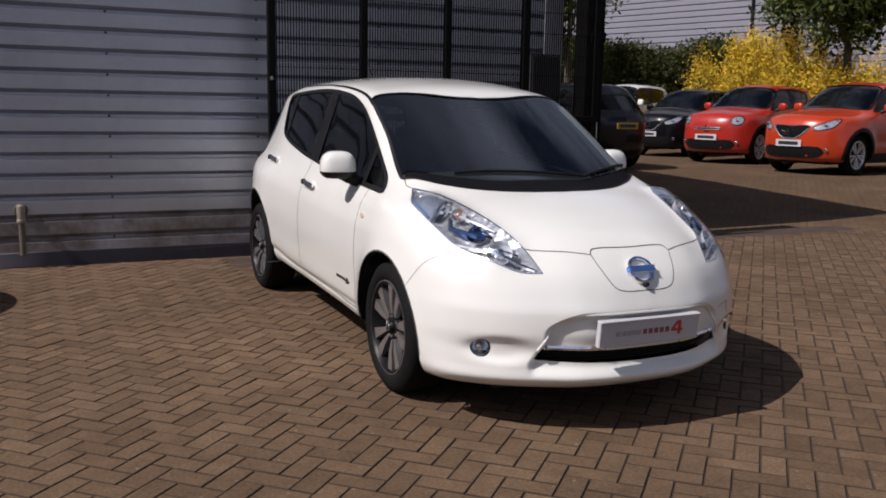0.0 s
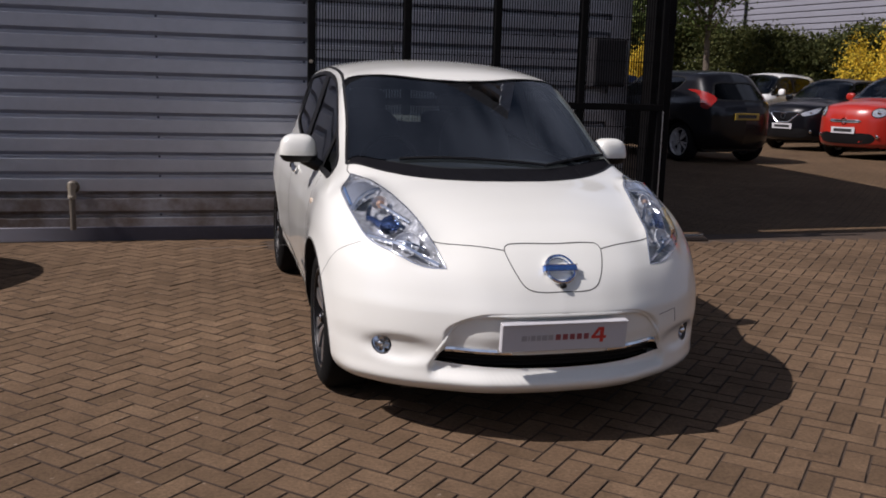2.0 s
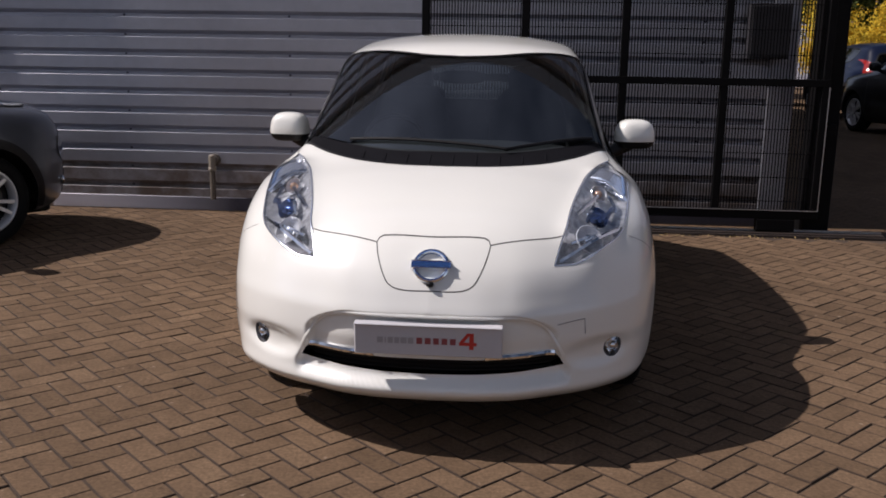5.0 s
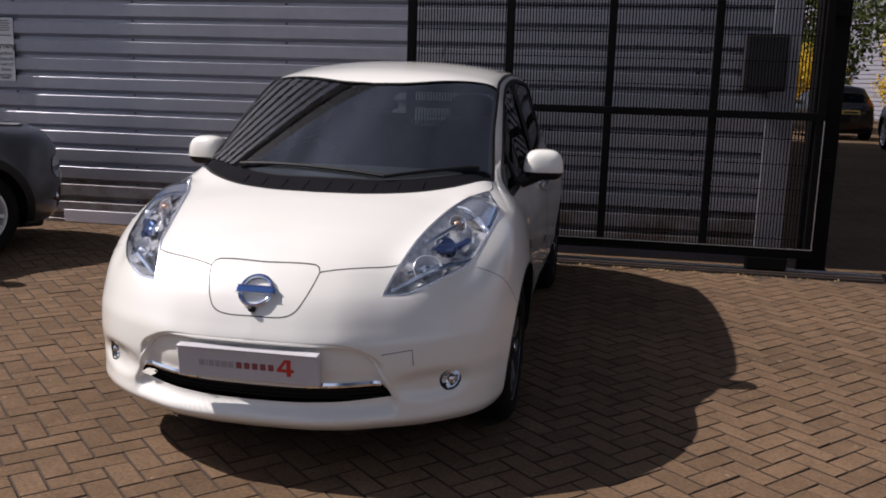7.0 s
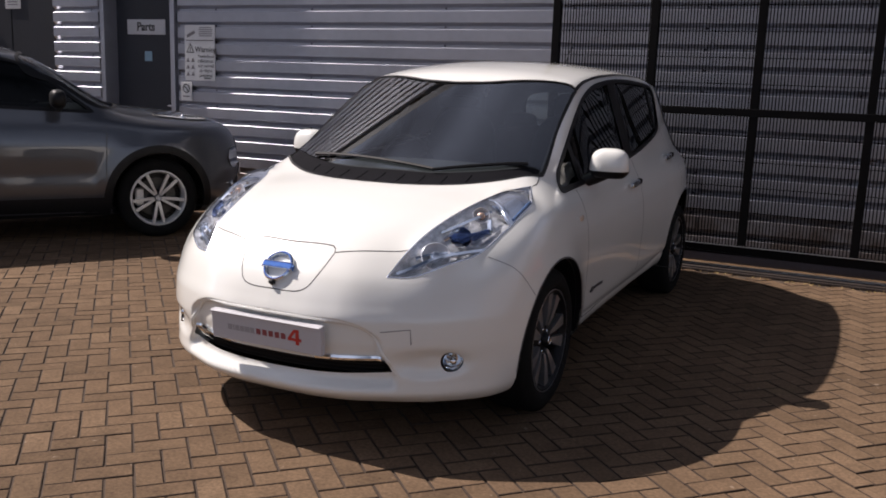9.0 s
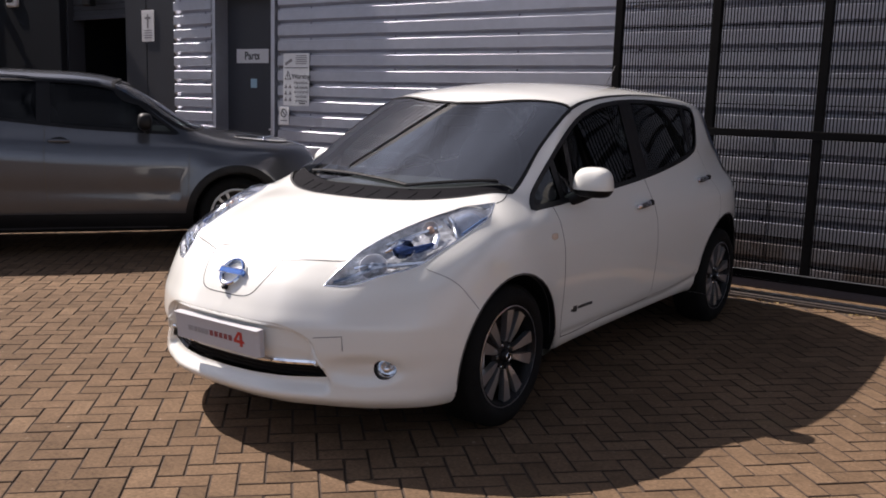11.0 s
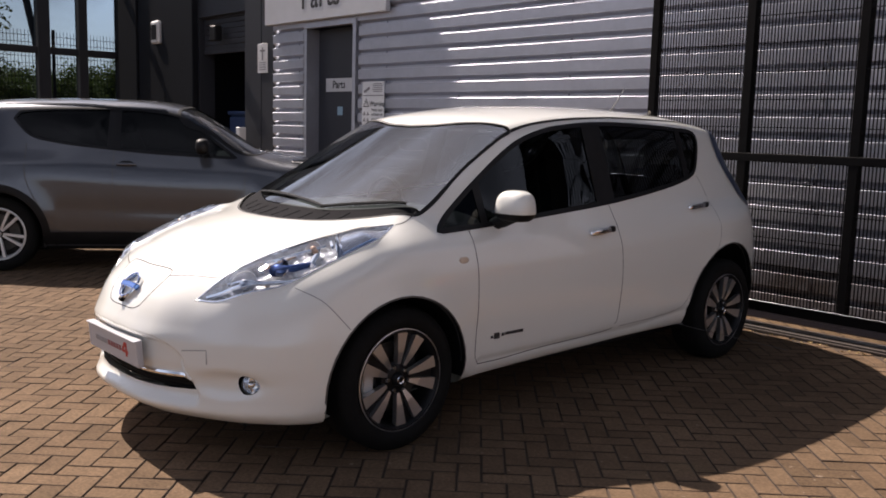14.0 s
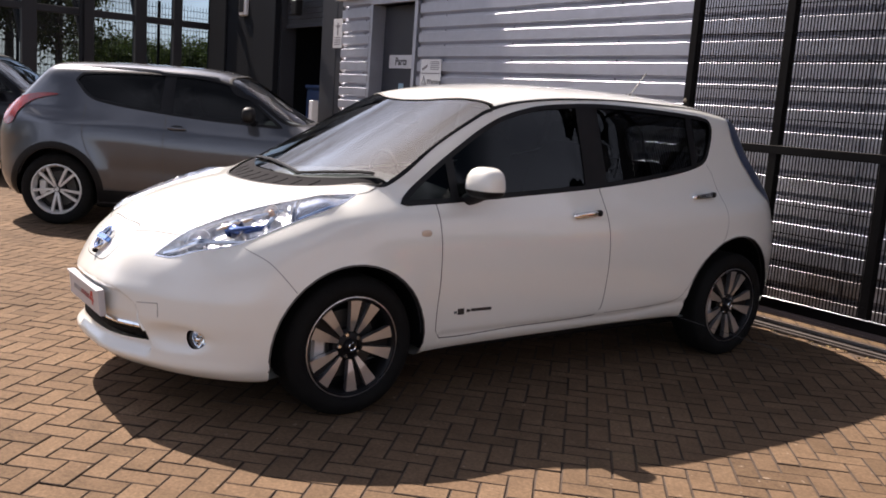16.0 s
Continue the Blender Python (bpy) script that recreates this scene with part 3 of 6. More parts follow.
class Shell:
    """A car body as a level set: front, top, sides and rear as curves, blended at their edges."""

    def __init__(self, top, drop, front, front_z, rear, rear_x, width, inset, belt, taper, bottom, blend=0.03, extra=None, cab=(0.95, 1.15)):
        self.top, self.drop, self.front, self.front_z = curve(*top), curve(*drop), curve(*front), curve(*front_z)
        self.rear, self.rear_x, self.width, self.inset = curve(*rear), curve(*rear_x), curve(*width), curve(*inset)
        self.belt, self.taper, self.bottom, self.blend, self.extra, self.cab = curve(*belt), curve(*taper), curve(*bottom), blend, extra, cab

    def F(self, P):
        x, y, z = np.abs(P[:, 0]), P[:, 1], P[:, 2]
        tv, ts = self.top(y, True)
        t = (z - tv + self.drop(y) * (x / 0.65) ** 2.4) / np.sqrt(1 + ts ** 2)
        iv, isl = self.inset(z - self.belt(y), True)
        s = (x - self.width(y) + iv + self.taper(y) * step(self.cab[0], self.cab[1], z)) / np.sqrt(1 + isl ** 2)
        fv, fs = self.front(x, True)
        gv, gs = self.front_z(z, True)
        f = (fv + gv - y) / np.sqrt(1 + fs ** 2 + gs ** 2)
        rv, rs = self.rear(z, True)
        qv, qs = self.rear_x(x, True)
        r = (y - rv + qv) / np.sqrt(1 + rs ** 2 + qs ** 2)
        b = self.bottom(y) - z
        D = np.stack([t, s, f, r, b])
        k = self.blend
        m = D.max(axis=0)
        v = m + k * np.log(np.exp((D - m) / k).sum(axis=0))
        return v + self.extra(x, y, z) if self.extra else v

    def normal(self, P):
        e = 0.004
        g = np.stack([self.F(P + e * a) - self.F(P - e * a) for a in np.eye(3)], axis=1)
        return g / np.maximum(np.linalg.norm(g, axis=1, keepdims=True), 1e-9)

    def grid(self, y0, y1, zc, step_size=0.022):
        """Half of the skin, x >= 0, met by rays from a spine."""
        n, cap, mid = int(3.2 / step_size), int(1.75 / step_size), int((y1 - y0) / step_size)
        th = np.linspace(-math.pi / 2, math.pi / 2, n)
        rim = np.stack([np.cos(th), 0 * th, np.sin(th)], axis=1)
        rim[0], rim[-1] = (0, 0, -1), (0, 0, 1)
        base, ways = [], []
        for a in np.linspace(math.pi / 2, 0, cap, endpoint=False):
            ways.append(math.cos(a) * rim + np.array([0, -math.sin(a), 0]))
            base.append(np.tile((0, y0, zc), (n, 1)))
        for y in np.linspace(y0, y1, mid):
            ways.append(rim)
            base.append(np.tile((0, y, zc), (n, 1)))
        for a in np.linspace(0, math.pi / 2, cap + 1)[1:]:
            ways.append(math.cos(a) * rim + np.array([0, math.sin(a), 0]))
            base.append(np.tile((0, y1, zc), (n, 1)))
        B, D = np.concatenate(base), np.concatenate(ways)
        lo, hi = np.zeros(len(B)), np.full(len(B), 2.2)
        for _ in range(22):
            c = (lo + hi) / 2
            inside = self.F(B + c[:, None] * D) < 0
            lo, hi = np.where(inside, c, lo), np.where(inside, hi, c)
        self.V = B + lo[:, None] * D
        rows = len(base)
        i, j = np.meshgrid(np.arange(rows - 1), np.arange(n - 1), indexing="ij")
        a = (i * n + j).ravel()
        self.Q = np.stack([a, a + n, a + n + 1, a + 1], axis=1)

    def project(self, uv, basis, depth=None, reach=0.5):
        """The outermost points of the skin under the plan points uv, looking against the basis's normal."""
        u, v, n = basis
        uv = np.asarray(uv, float)
        P = uv[:, :1] * u + uv[:, 1:2] * v
        if depth is None:
            far = 4.0 if n[1] > 0.4 else 2.0
            d = np.full(len(P), far)
            hi_lo = np.full(len(P), far - 3.5)
        else:
            d, hi_lo = depth + reach, depth - reach
        steps = 44
        hit = hi_lo.copy()
        done = np.zeros(len(P), bool)
        for k in range(steps):
            c = d + (hi_lo - d) * k / (steps - 1)
            inside = (self.F(P + c[:, None] * n) < 0) & ~done
            hit[inside] = c[inside]
            done |= inside
        gap = np.abs(d - hi_lo) / (steps - 1)
        lo, hi = hit, hit + gap
        for _ in range(12):
            c = (lo + hi) / 2
            inside = self.F(P + c[:, None] * n) < 0
            lo, hi = np.where(inside, c, lo), np.where(inside, hi, c)
        return P + lo[:, None] * n

    def cut(self, poly, basis):
        """Takes the skin away inside a closed outline, and draws the hole's edge on to the outline."""
        u, v, n = basis
        poly = np.asarray(poly, float)
        uv = np.stack([self.V @ u, self.V @ v], axis=1)
        c = uv[self.Q].mean(axis=1)
        mid = self.V[self.Q].mean(axis=1)
        out = self.normal(mid) @ n
        gone = inside_outline(c, poly) & (out > 0.05)
        edge = np.intersect1d(np.unique(self.Q[gone]), np.unique(self.Q[~gone]))
        edge = edge[np.abs(self.V[edge, 0]) > 1e-6] if basis[3:] else edge
        if len(edge):
            q = nearest_on(uv[edge], poly)
            on_axis = np.abs(self.V[edge, 0]) < 1e-6
            new_p = self.project(q, basis, self.V[edge] @ n, 0.12)
            far = np.linalg.norm(new_p - self.V[edge], axis=1) > 0.035
            new_p[far] = self.V[edge][far]
            new_p[on_axis, 0] = 0
            self.V[edge] = new_p
        self.Q = self.Q[~gone]


def inside_outline(pts, poly):
    x, y = pts[:, 0], pts[:, 1]
    res = np.zeros(len(pts), bool)
    a = poly
    b = np.roll(poly, -1, axis=0)
    for (x0, y0), (x1, y1) in zip(a, b):
        if y0 == y1:
            continue
        hit = ((y0 > y) != (y1 > y)) & (x < (x1 - x0) * (y - y0) / (y1 - y0) + x0)
        res ^= hit
    return res


def nearest_on(pts, poly):
    best = np.full(len(pts), 1e9)
    res = pts.copy()
    for a, b in zip(poly, np.roll(poly, -1, axis=0)):
        d = b - a
        l2 = d @ d
        if l2 < 1e-12:
            continue
        s = np.clip(((pts - a) @ d) / l2, 0, 1)
        q = a + s[:, None] * d
        dist = np.linalg.norm(pts - q, axis=1)
        m = dist < best
        best[m], res[m] = dist[m], q[m]
    return res


def rounded(pts, size=0.02, closed=True, sharp=()):
    """A smooth outline through points, resampled every few centimetres; sharp: corners that stay corners."""
    p = np.array(pts, float)
    n = len(p)
    res = []
    for i in range(n if closed else n - 1):
        a, b, c, d = (p[(i + k) % n] if closed else p[min(max(i + k, 0), n - 1)] for k in (-1, 0, 1, 2))
        if i in sharp:
            a = 2 * b - c
        if (i + 1) % n in sharp:
            d = 2 * c - b
        L = np.linalg.norm(c - b)
        ta = (c - a) / max(np.linalg.norm(b - a) + L, 1e-9) * L
        tb = (d - b) / max(np.linalg.norm(d - c) + L, 1e-9) * L
        m = max(int(L / size), 1)
        for s in np.linspace(0, 1, m, endpoint=False):
            res.append(b * (1 + 2 * s) * (1 - s) ** 2 + ta * s * (1 - s) ** 2 + c * s * s * (3 - 2 * s) - tb * s * s * (1 - s))
    if not closed:
        res.append(p[-1])
    return np.array(res)


def unit(*v):
    v = np.array(v, float)
    return v / np.linalg.norm(v)


def basis_of(n):
    """Two axes across and the way towards the eye."""
    n = unit(*n)
    u = unit(*np.cross((0, 0, 1), n)) if abs(n[2]) < 0.99 else np.array([1.0, 0, 0])
    return u, np.cross(n, u), n


SIDE = (np.array([0, 1.0, 0]), np.array([0, 0, 1.0]), np.array([1.0, 0, 0]))
FRONT = (np.array([1.0, 0, 0]), np.array([0, 0, 1.0]), np.array([0, -1.0, 0]))
REAR = (np.array([-1.0, 0, 0]), np.array([0, 0, 1.0]), np.array([0, 1.0, 0]))
ABOVE = (np.array([1.0, 0, 0]), np.array([0, 1.0, 0]), np.array([0, 0, 1.0]))


def hatch_extra(x, y, z):
    """Lamp bulges, arch flares, grille dish and fog-lamp scoops of the white hatchback."""
    P = np.stack([x, y, z], axis=1)
    v = -0.050 * np.exp(-(seg_dist(P, (0.56, -0.65, 0.77), (0.69, -0.17, 0.945)) / 0.078) ** 2)
    for yc in (-0.06, 2.65):
        r = np.hypot(y - yc, z - 0.31)
        v -= 0.014 * np.exp(-((r - 0.36) / 0.07) ** 2) * (x > 0.55) * step(0.15, 0.3, z)
    half = 0.36 + 0.26 * np.clip((0.54 - z) / 0.22, 0, 1) * 0.5
    half = half + 0.03 * step(0.40, 0.47, z) - 0.09 * np.clip((z - 0.47) / 0.07, 0, 1) ** 2
    dish = step(half + 0.03, half - 0.015, x) * step(0.545, 0.515, z) * step(0.258, 0.314, z) * (y < -0.5)
    v += 0.030 * dish
    fog = np.exp(-(np.hypot((x - 0.615) / 0.110, (z - 0.372) / 0.052)) ** 4) * (y < -0.3)
    v += 0.020 * fog
    flank = np.exp(-((z - 0.33 - 0.05 * step(1.6, 2.3, y)) / 0.018) ** 2) * (x > 0.6) * (y > 0.42) * step(2.36, 2.2, y)
    v += 0.006 * flank
    return v


def hatch_shell():
    return Shell(
        top=[(-1.3, 0.46), (-1.05, 0.585), (-0.95, 0.70), (-0.85, 0.80), (-0.6, 0.895), (-0.35, 0.965), (-0.15, 1.012), (0.0, 1.07), (0.2, 1.174), (0.45, 1.314), (0.65, 1.428), (0.78, 1.492), (1.0, 1.535),
             (1.4, 1.572), (1.8, 1.58), (2.3, 1.572), (2.7, 1.537), (3.0, 1.485), (3.6, 1.38)],
        drop=[(-1.0, 0.16), (-0.8, 0.13), (-0.5, 0.085), (-0.1, 0.06), (0.5, 0.068), (0.8, 0.068), (1.5, 0.070), (3.0, 0.09)],
        front=[(0, 0), (0.15, 0.006), (0.28, 0.028), (0.45, 0.100), (0.6, 0.188), (0.7, 0.275), (0.8, 0.40), (0.87, 0.56), (0.93, 0.85)],
        front_z=[(0.1, -0.80), (0.168, -0.88), (0.208, -0.95), (0.256, -0.99), (0.30, -0.985), (0.36, -0.985), (0.45, -1.0), (0.53, -0.995), (0.6, -0.97), (0.68, -0.93), (0.76, -0.86), (1.0, -0.55)],
        rear=[(0.15, 3.3), (0.3, 3.44), (0.45, 3.50), (0.6, 3.50), (0.75, 3.48), (0.95, 3.40), (1.05, 3.33), (1.2, 3.17), (1.35, 3.05), (1.47, 2.99), (1.6, 2.90)],
        rear_x=[(0, 0), (0.3, 0.03), (0.5, 0.10), (0.65, 0.22), (0.8, 0.45), (0.9, 0.8)],
        width=[(-1.0, 0.88), (-0.4, 0.882), (0.0, 0.885), (0.4, 0.868), (0.9, 0.860), (1.5, 0.860), (2.1, 0.872), (2.6, 0.888), (2.9, 0.882), (3.2, 0.84), (3.5, 0.76)],
        inset=[(0.0, 0.16), (0.2, 0.055), (0.30, 0.026), (0.36, 0.014), (0.45, 0.008), (0.6, 0.0), (0.75, 0.008), (0.86, 0.036), (0.95, 0.074), (1.02, 0.104), (1.1, 0.134), (1.3, 0.200), (1.45, 0.243), (1.6, 0.30)],
        belt=[(0.2, 0.0), (1.0, 0.02), (1.8, 0.055), (2.4, 0.085), (3.5, 0.09)],
        taper=[(-1.0, 0.10), (0.0, 0.085), (0.25, 0.06), (0.5, 0.02), (0.8, 0.0), (1.6, 0.0), (2.1, 0.02), (2.5, 0.052), (2.8, 0.08), (3.2, 0.11)],
        bottom=[(-1.0, 0.176), (-0.5, 0.172), (-0.3, 0.19), (0.3, 0.236), (2.3, 0.262), (3.0, 0.262), (3.5, 0.27)],
        blend=0.026, extra=hatch_extra, cab=(0.88, 1.05))

# ---- cars ----
def both(V, Q, N):
    """A half skin and its mirror image, welded on the middle."""
    used, inv = np.unique(Q, return_inverse=True)
    V, N, Q = V[used], N[used], inv.reshape(Q.shape)
    n = len(V)
    mid = np.abs(V[:, 0]) < 1e-5
    other = np.where(mid, np.arange(n), n + np.cumsum(~mid) - 1)
    V2 = V[~mid] * np.array([-1, 1, 1])
    N2 = N[~mid] * np.array([-1, 1, 1])
    return np.concatenate([V, V2]), np.concatenate([Q, other[Q][:, ::-1]]), np.concatenate([N, N2])


def skin(name, shell, Q, mat, parent, sides="both", label="", lift=0.0):
    """A panel of the shell as a mesh of its own, with the shell's own normals."""
    if not len(Q):
        return None
    N = shell.normal(shell.V)
    V = shell.V + lift * N
    if sides == "both":
        V, Q, N = both(V, Q, N)
    else:
        used, inv = np.unique(Q, return_inverse=True)
        V, N, Q = V[used], N[used], inv.reshape(Q.shape)
        if sides == "right":
            V, N, Q = V * np.array([-1, 1, 1]), N * np.array([-1, 1, 1]), Q[:, ::-1]
    bad = np.zeros(len(Q), bool)
    for a in range(4):
        for b in range(a):
            bad |= np.abs(V[Q[:, a]] - V[Q[:, b]]).max(axis=1) < 1e-7
    F = Q[~bad].tolist()
    for q in Q[bad]:
        f = []
        for i in q:
            if i not in f and not any(np.abs(V[i] - V[j]).max() < 1e-7 for j in f):
                f.append(int(i))
        if len(f) > 2:
            F.append(f)
    ob = part(name, (V, F), mat, parent, label, True, N)
    ob.cycles.shadow_terminator_geometry_offset = 0.2
    return ob


def pick(shell, poly, basis, facing=0.0):
    """Takes the faces inside an outline off the shell, as a panel."""
    u, v, n = basis
    mid = shell.V[shell.Q].mean(axis=1)
    c = np.stack([mid @ u, mid @ v], axis=1)
    got = inside_outline(c, np.asarray(poly, float))
    if facing > -1:
        got &= (shell.normal(mid) @ n) > facing
    q = shell.Q[got]
    shell.Q = shell.Q[~got]
    return q


def drape(shell, poly, basis, lift=0.0, cell=0.03):
    """A filled outline laid on the shell: vertices and triangles."""
    from mathutils import geometry
    poly = np.asarray(poly, float)
    n = len(poly)
    lo, hi = poly.min(axis=0), poly.max(axis=0)
    gx, gy = np.meshgrid(np.arange(lo[0] + cell / 2, hi[0], cell), np.arange(lo[1] + cell / 2, hi[1], cell))
    g = np.stack([gx.ravel(), gy.ravel()], axis=1)
    g = g[inside_outline(g, poly)]
    if len(g):
        g = g[np.linalg.norm(g - nearest_on(g, poly), axis=1) > cell * 0.45]
    pts = [Vector(p) for p in np.concatenate([poly, g])]
    res = geometry.delaunay_2d_cdt(pts, [], [list(range(n))], 1, 1e-6)
    uv = np.array([tuple(p) for p in res[0]])
    P = shell.project(uv, basis)
    N = shell.normal(P)
    tri = [f for f in res[2] if len(f) > 2]
    return P + lift * N, tri, N


def ribbon(shell, line, basis, width, lift=0.0012, closed=False, sink=None):
    """A narrow strip that follows a line on the shell."""
    p = np.asarray(line, float)
    t = (np.roll(p, -1, axis=0) - np.roll(p, 1, axis=0)) if closed else np.gradient(p, axis=0)
    t /= np.maximum(np.linalg.norm(t, axis=1, keepdims=True), 1e-9)
    w = np.stack([-t[:, 1], t[:, 0]], axis=1)
    rows = []
    for s in (-0.5, 0, 0.5):
        P = shell.project(p + w * width * s, basis)
        rows.append(P + (lift * (1.0 if s == 0 else 0.55)) * shell.normal(P))
    V = np.concatenate(rows)
    n = len(p)
    F = []
    for r in (0, 1):
        for i in range(n if closed else n - 1):
            j = (i + 1) % n
            F.append((r * n + i, r * n + j, (r + 1) * n + j, (r + 1) * n + i))
    return V, F


def outline3(pts, basis, size=0.02, sharp=()):
    """An outline given as points in space, as plan points of a basis."""
    p = np.array(pts, float)
    return rounded(np.stack([p @ basis[0], p @ basis[1]], axis=1), size, True, sharp)


def two(name, geo, mat, parent, label="", smooth=True, normals=None):
    """The same piece on both flanks, as two parts."""
    V, F = geo[0], geo[1]
    a = part(name, fixed((V, F)) if normals is None else (V, F), mat, parent, label, smooth, normals)
    Vm, Fm = mirrored((V, F))
    b = part(name, fixed((Vm, Fm)) if normals is None else (Vm, Fm), mat, parent, label, smooth, None if normals is None else normals * np.array([-1, 1, 1]))
    return a, b


def wheel(parent, at, flip, radius, rim, width, spokes, face, dark, label):
    """tyre, rim with spokes, hub cap, bolts, brake; at: the middle of the wheel's outer face."""
    w = new("wheel")
    w.parent = parent
    w.matrix_local = Matrix.Translation(at) @ (pose(0, 0, 0, 0, 0, 180) if flip else Matrix())
    tagged(w, label)
    R, r = radius, rim
    tyre = [(r - 0.012, -width + 0.02), (r + 0.01, -width), (R - 0.03, -width - 0.004), (R - 0.008, -width + 0.012), (R, -width + 0.035), (R, -0.035), (R - 0.008, -0.014), (R - 0.035, 0.004), (r + 0.035, 0.010), (r + 0.012, 0.004), (r - 0.004, -0.008), (r - 0.012, -0.03)]
    part("tyre", fixed(lathe(tyre, 72, True)), RUBBER, w, smooth=True)
    lip = [(r - 0.022, -0.012), (r - 0.012, -0.002), (r - 0.002, -0.004), (r, -0.014), (r - 0.004, -width + 0.02), (r - 0.03, -width + 0.02), (r - 0.03, -0.05)]
    part("rim", fixed(lathe(lip, 72, True)), dark if spokes == "blade" else face, w, smooth=True)
    part("rim_edge", fixed(lathe([(r - 0.006, -0.010), (r - 0.006, -0.001), (r - 0.002, -0.002), (r - 0.001, -0.012)], 72, True)), face, w, smooth=True)
    inner = [(0.001, -0.115), (r - 0.032, -0.115), (r - 0.026, -0.055), (r - 0.03, -0.12), (0.001, -0.125)]
    part("wheel_well", fixed(lathe(inner, 48)), dark, w, smooth=True)
    disc = [(0.05, -0.088), (r - 0.075, -0.088), (r - 0.075, -0.102), (0.05, -0.102)]
    part("brake_disc", fixed(lathe(disc, 48, True)), IRON, w, smooth=True)
    part("brake_caliper", fixed(block(-0.11, -0.06, -r + 0.06, -r + 0.13, -0.07, 0.08, 0.012)), SILVER, w)
    hub = [(0.001, -0.012), (0.026, -0.013), (0.031, -0.019), (0.033, -0.03), (0.060, -0.035), (0.075, -0.05), (0.075, -0.09)]
    part("hub", fixed(lathe(hub, 36)), dark, w, smooth=True)
    cap = [(0.001, -0.006), (0.021, -0.008), (0.025, -0.012), (0.025, -0.02)]
    part("hub_cap", fixed(lathe(cap, 28)), face if spokes != "blade" else GRAPHITE, w, smooth=True)
    ring = lathe([(0.013, -0.005), (0.017, -0.003), (0.019, -0.006), (0.016, -0.009)], 24, True)
    part("hub_emblem", fixed(ring), CHROME, w, smooth=True)
    for i in range(5):
        a = 2 * math.pi * (i + 0.5) / 5
        bolt = lathe([(0.001, -0.028), (0.008, -0.028), (0.010, -0.032), (0.010, -0.05)], 10)
        part("bolt", fixed(moved(bolt, Matrix.Translation((0, 0.052 * math.cos(a), 0.052 * math.sin(a))))), CHROME if spokes == "blade" else IRON, w, smooth=True)
    pair = math.radians(14.5 if spokes == "blade" else 11.5)
    for i in range(5):
        a0 = 2 * math.pi * i / 5 + math.radians(0 if spokes == "blade" else 54)
        for s in (-1, 1):
            a = a0 + s * pair
            if spokes == "blade":
                r0, r1, h0, h1 = 0.066, r - 0.012, 0.008, 0.029
            else:
                r0, r1, h0, h1 = 0.030, r - 0.012, 0.0095, 0.0135
            V = []
            for rr, hh, d in ((r0, h0, -0.026), (r0 + 0.35 * (r1 - r0), h0 + 0.4 * (h1 - h0), -0.017), (r1, h1, -0.012)):
                for q, dd in ((-1, -0.03), (-1, 0), (1, 0), (1, -0.03)):
                    V.append((d + dd, rr * math.cos(a) - q * hh * math.sin(a), rr * math.sin(a) + q * hh * math.cos(a)))
            F = []
            for k in (0, 4):
                for q in range(4):
                    F.append((k + q, k + (q + 1) % 4, k + 4 + (q + 1) % 4, k + 4 + q))
            F += [(0, 1, 2, 3), (8, 9, 10, 11)]
            part("spoke", fixed((np.array(V), F)), face, w)
        if spokes == "blade":
            V = []
            for rr, hh in ((0.05, 0.02), (r - 0.02, 0.085)):
                for q, dd in ((-1, -0.06), (-1, -0.036), (1, -0.036), (1, -0.06)):
                    V.append((dd, rr * math.cos(a0) - q * hh * 0.55 * math.sin(a0), rr * math.sin(a0) + q * hh * 0.55 * math.cos(a0)))
            F = [(q, (q + 1) % 4, 4 + (q + 1) % 4, 4 + q) for q in range(4)] + [(0, 1, 2, 3), (4, 5, 6, 7)]
            part("spoke_web", fixed((np.array(V), F)), dark, w)
    return w


def arch_outline(yc, zc, r, z0, n=26):
    a = np.linspace(math.radians(-19), math.radians(199), n)
    pts = np.stack([yc + r * np.cos(a), zc + r * np.sin(a)], axis=1)
    return np.concatenate([pts, [(yc - r * 0.945, z0 - 0.2), (yc + r * 0.945, z0 - 0.2)]])


def arch_liner(yc, zc, r, x0, shell, lip=0.006):
    """The dark bowl over a wheel."""
    a = np.linspace(math.radians(-6), math.radians(186), 26)
    V, F = [], []
    ring = np.stack([yc + (r + 0.004) * np.cos(a), zc + (r + 0.004) * np.sin(a)], axis=1)
    outer = shell.project(ring, SIDE)[:, 0]
    outer = np.where(outer < 0.5, 0.76, outer - lip)
    V += [(x0, y, z) for y, z in ring]
    V += [(x, y, z) for x, (y, z) in zip(outer, ring)]
    n = len(a)
    F = [(i, i + 1, n + i + 1, n + i) for i in range(n - 1)]
    F.append(tuple(range(n)))
    return np.array(V), F


def clip_y(poly, lo, hi):
    """The part of an outline between two stations."""
    for lim, sign in ((lo, 1), (hi, -1)):
        res = []
        for a, b in zip(poly, np.roll(poly, -1, axis=0)):
            ia, ib = sign * (a[0] - lim) >= 0, sign * (b[0] - lim) >= 0
            if ia:
                res.append(a)
            if ia != ib:
                s = (lim - a[0]) / (b[0] - a[0])
                res.append(a + s * (b - a))
        poly = np.array(res)
    return poly


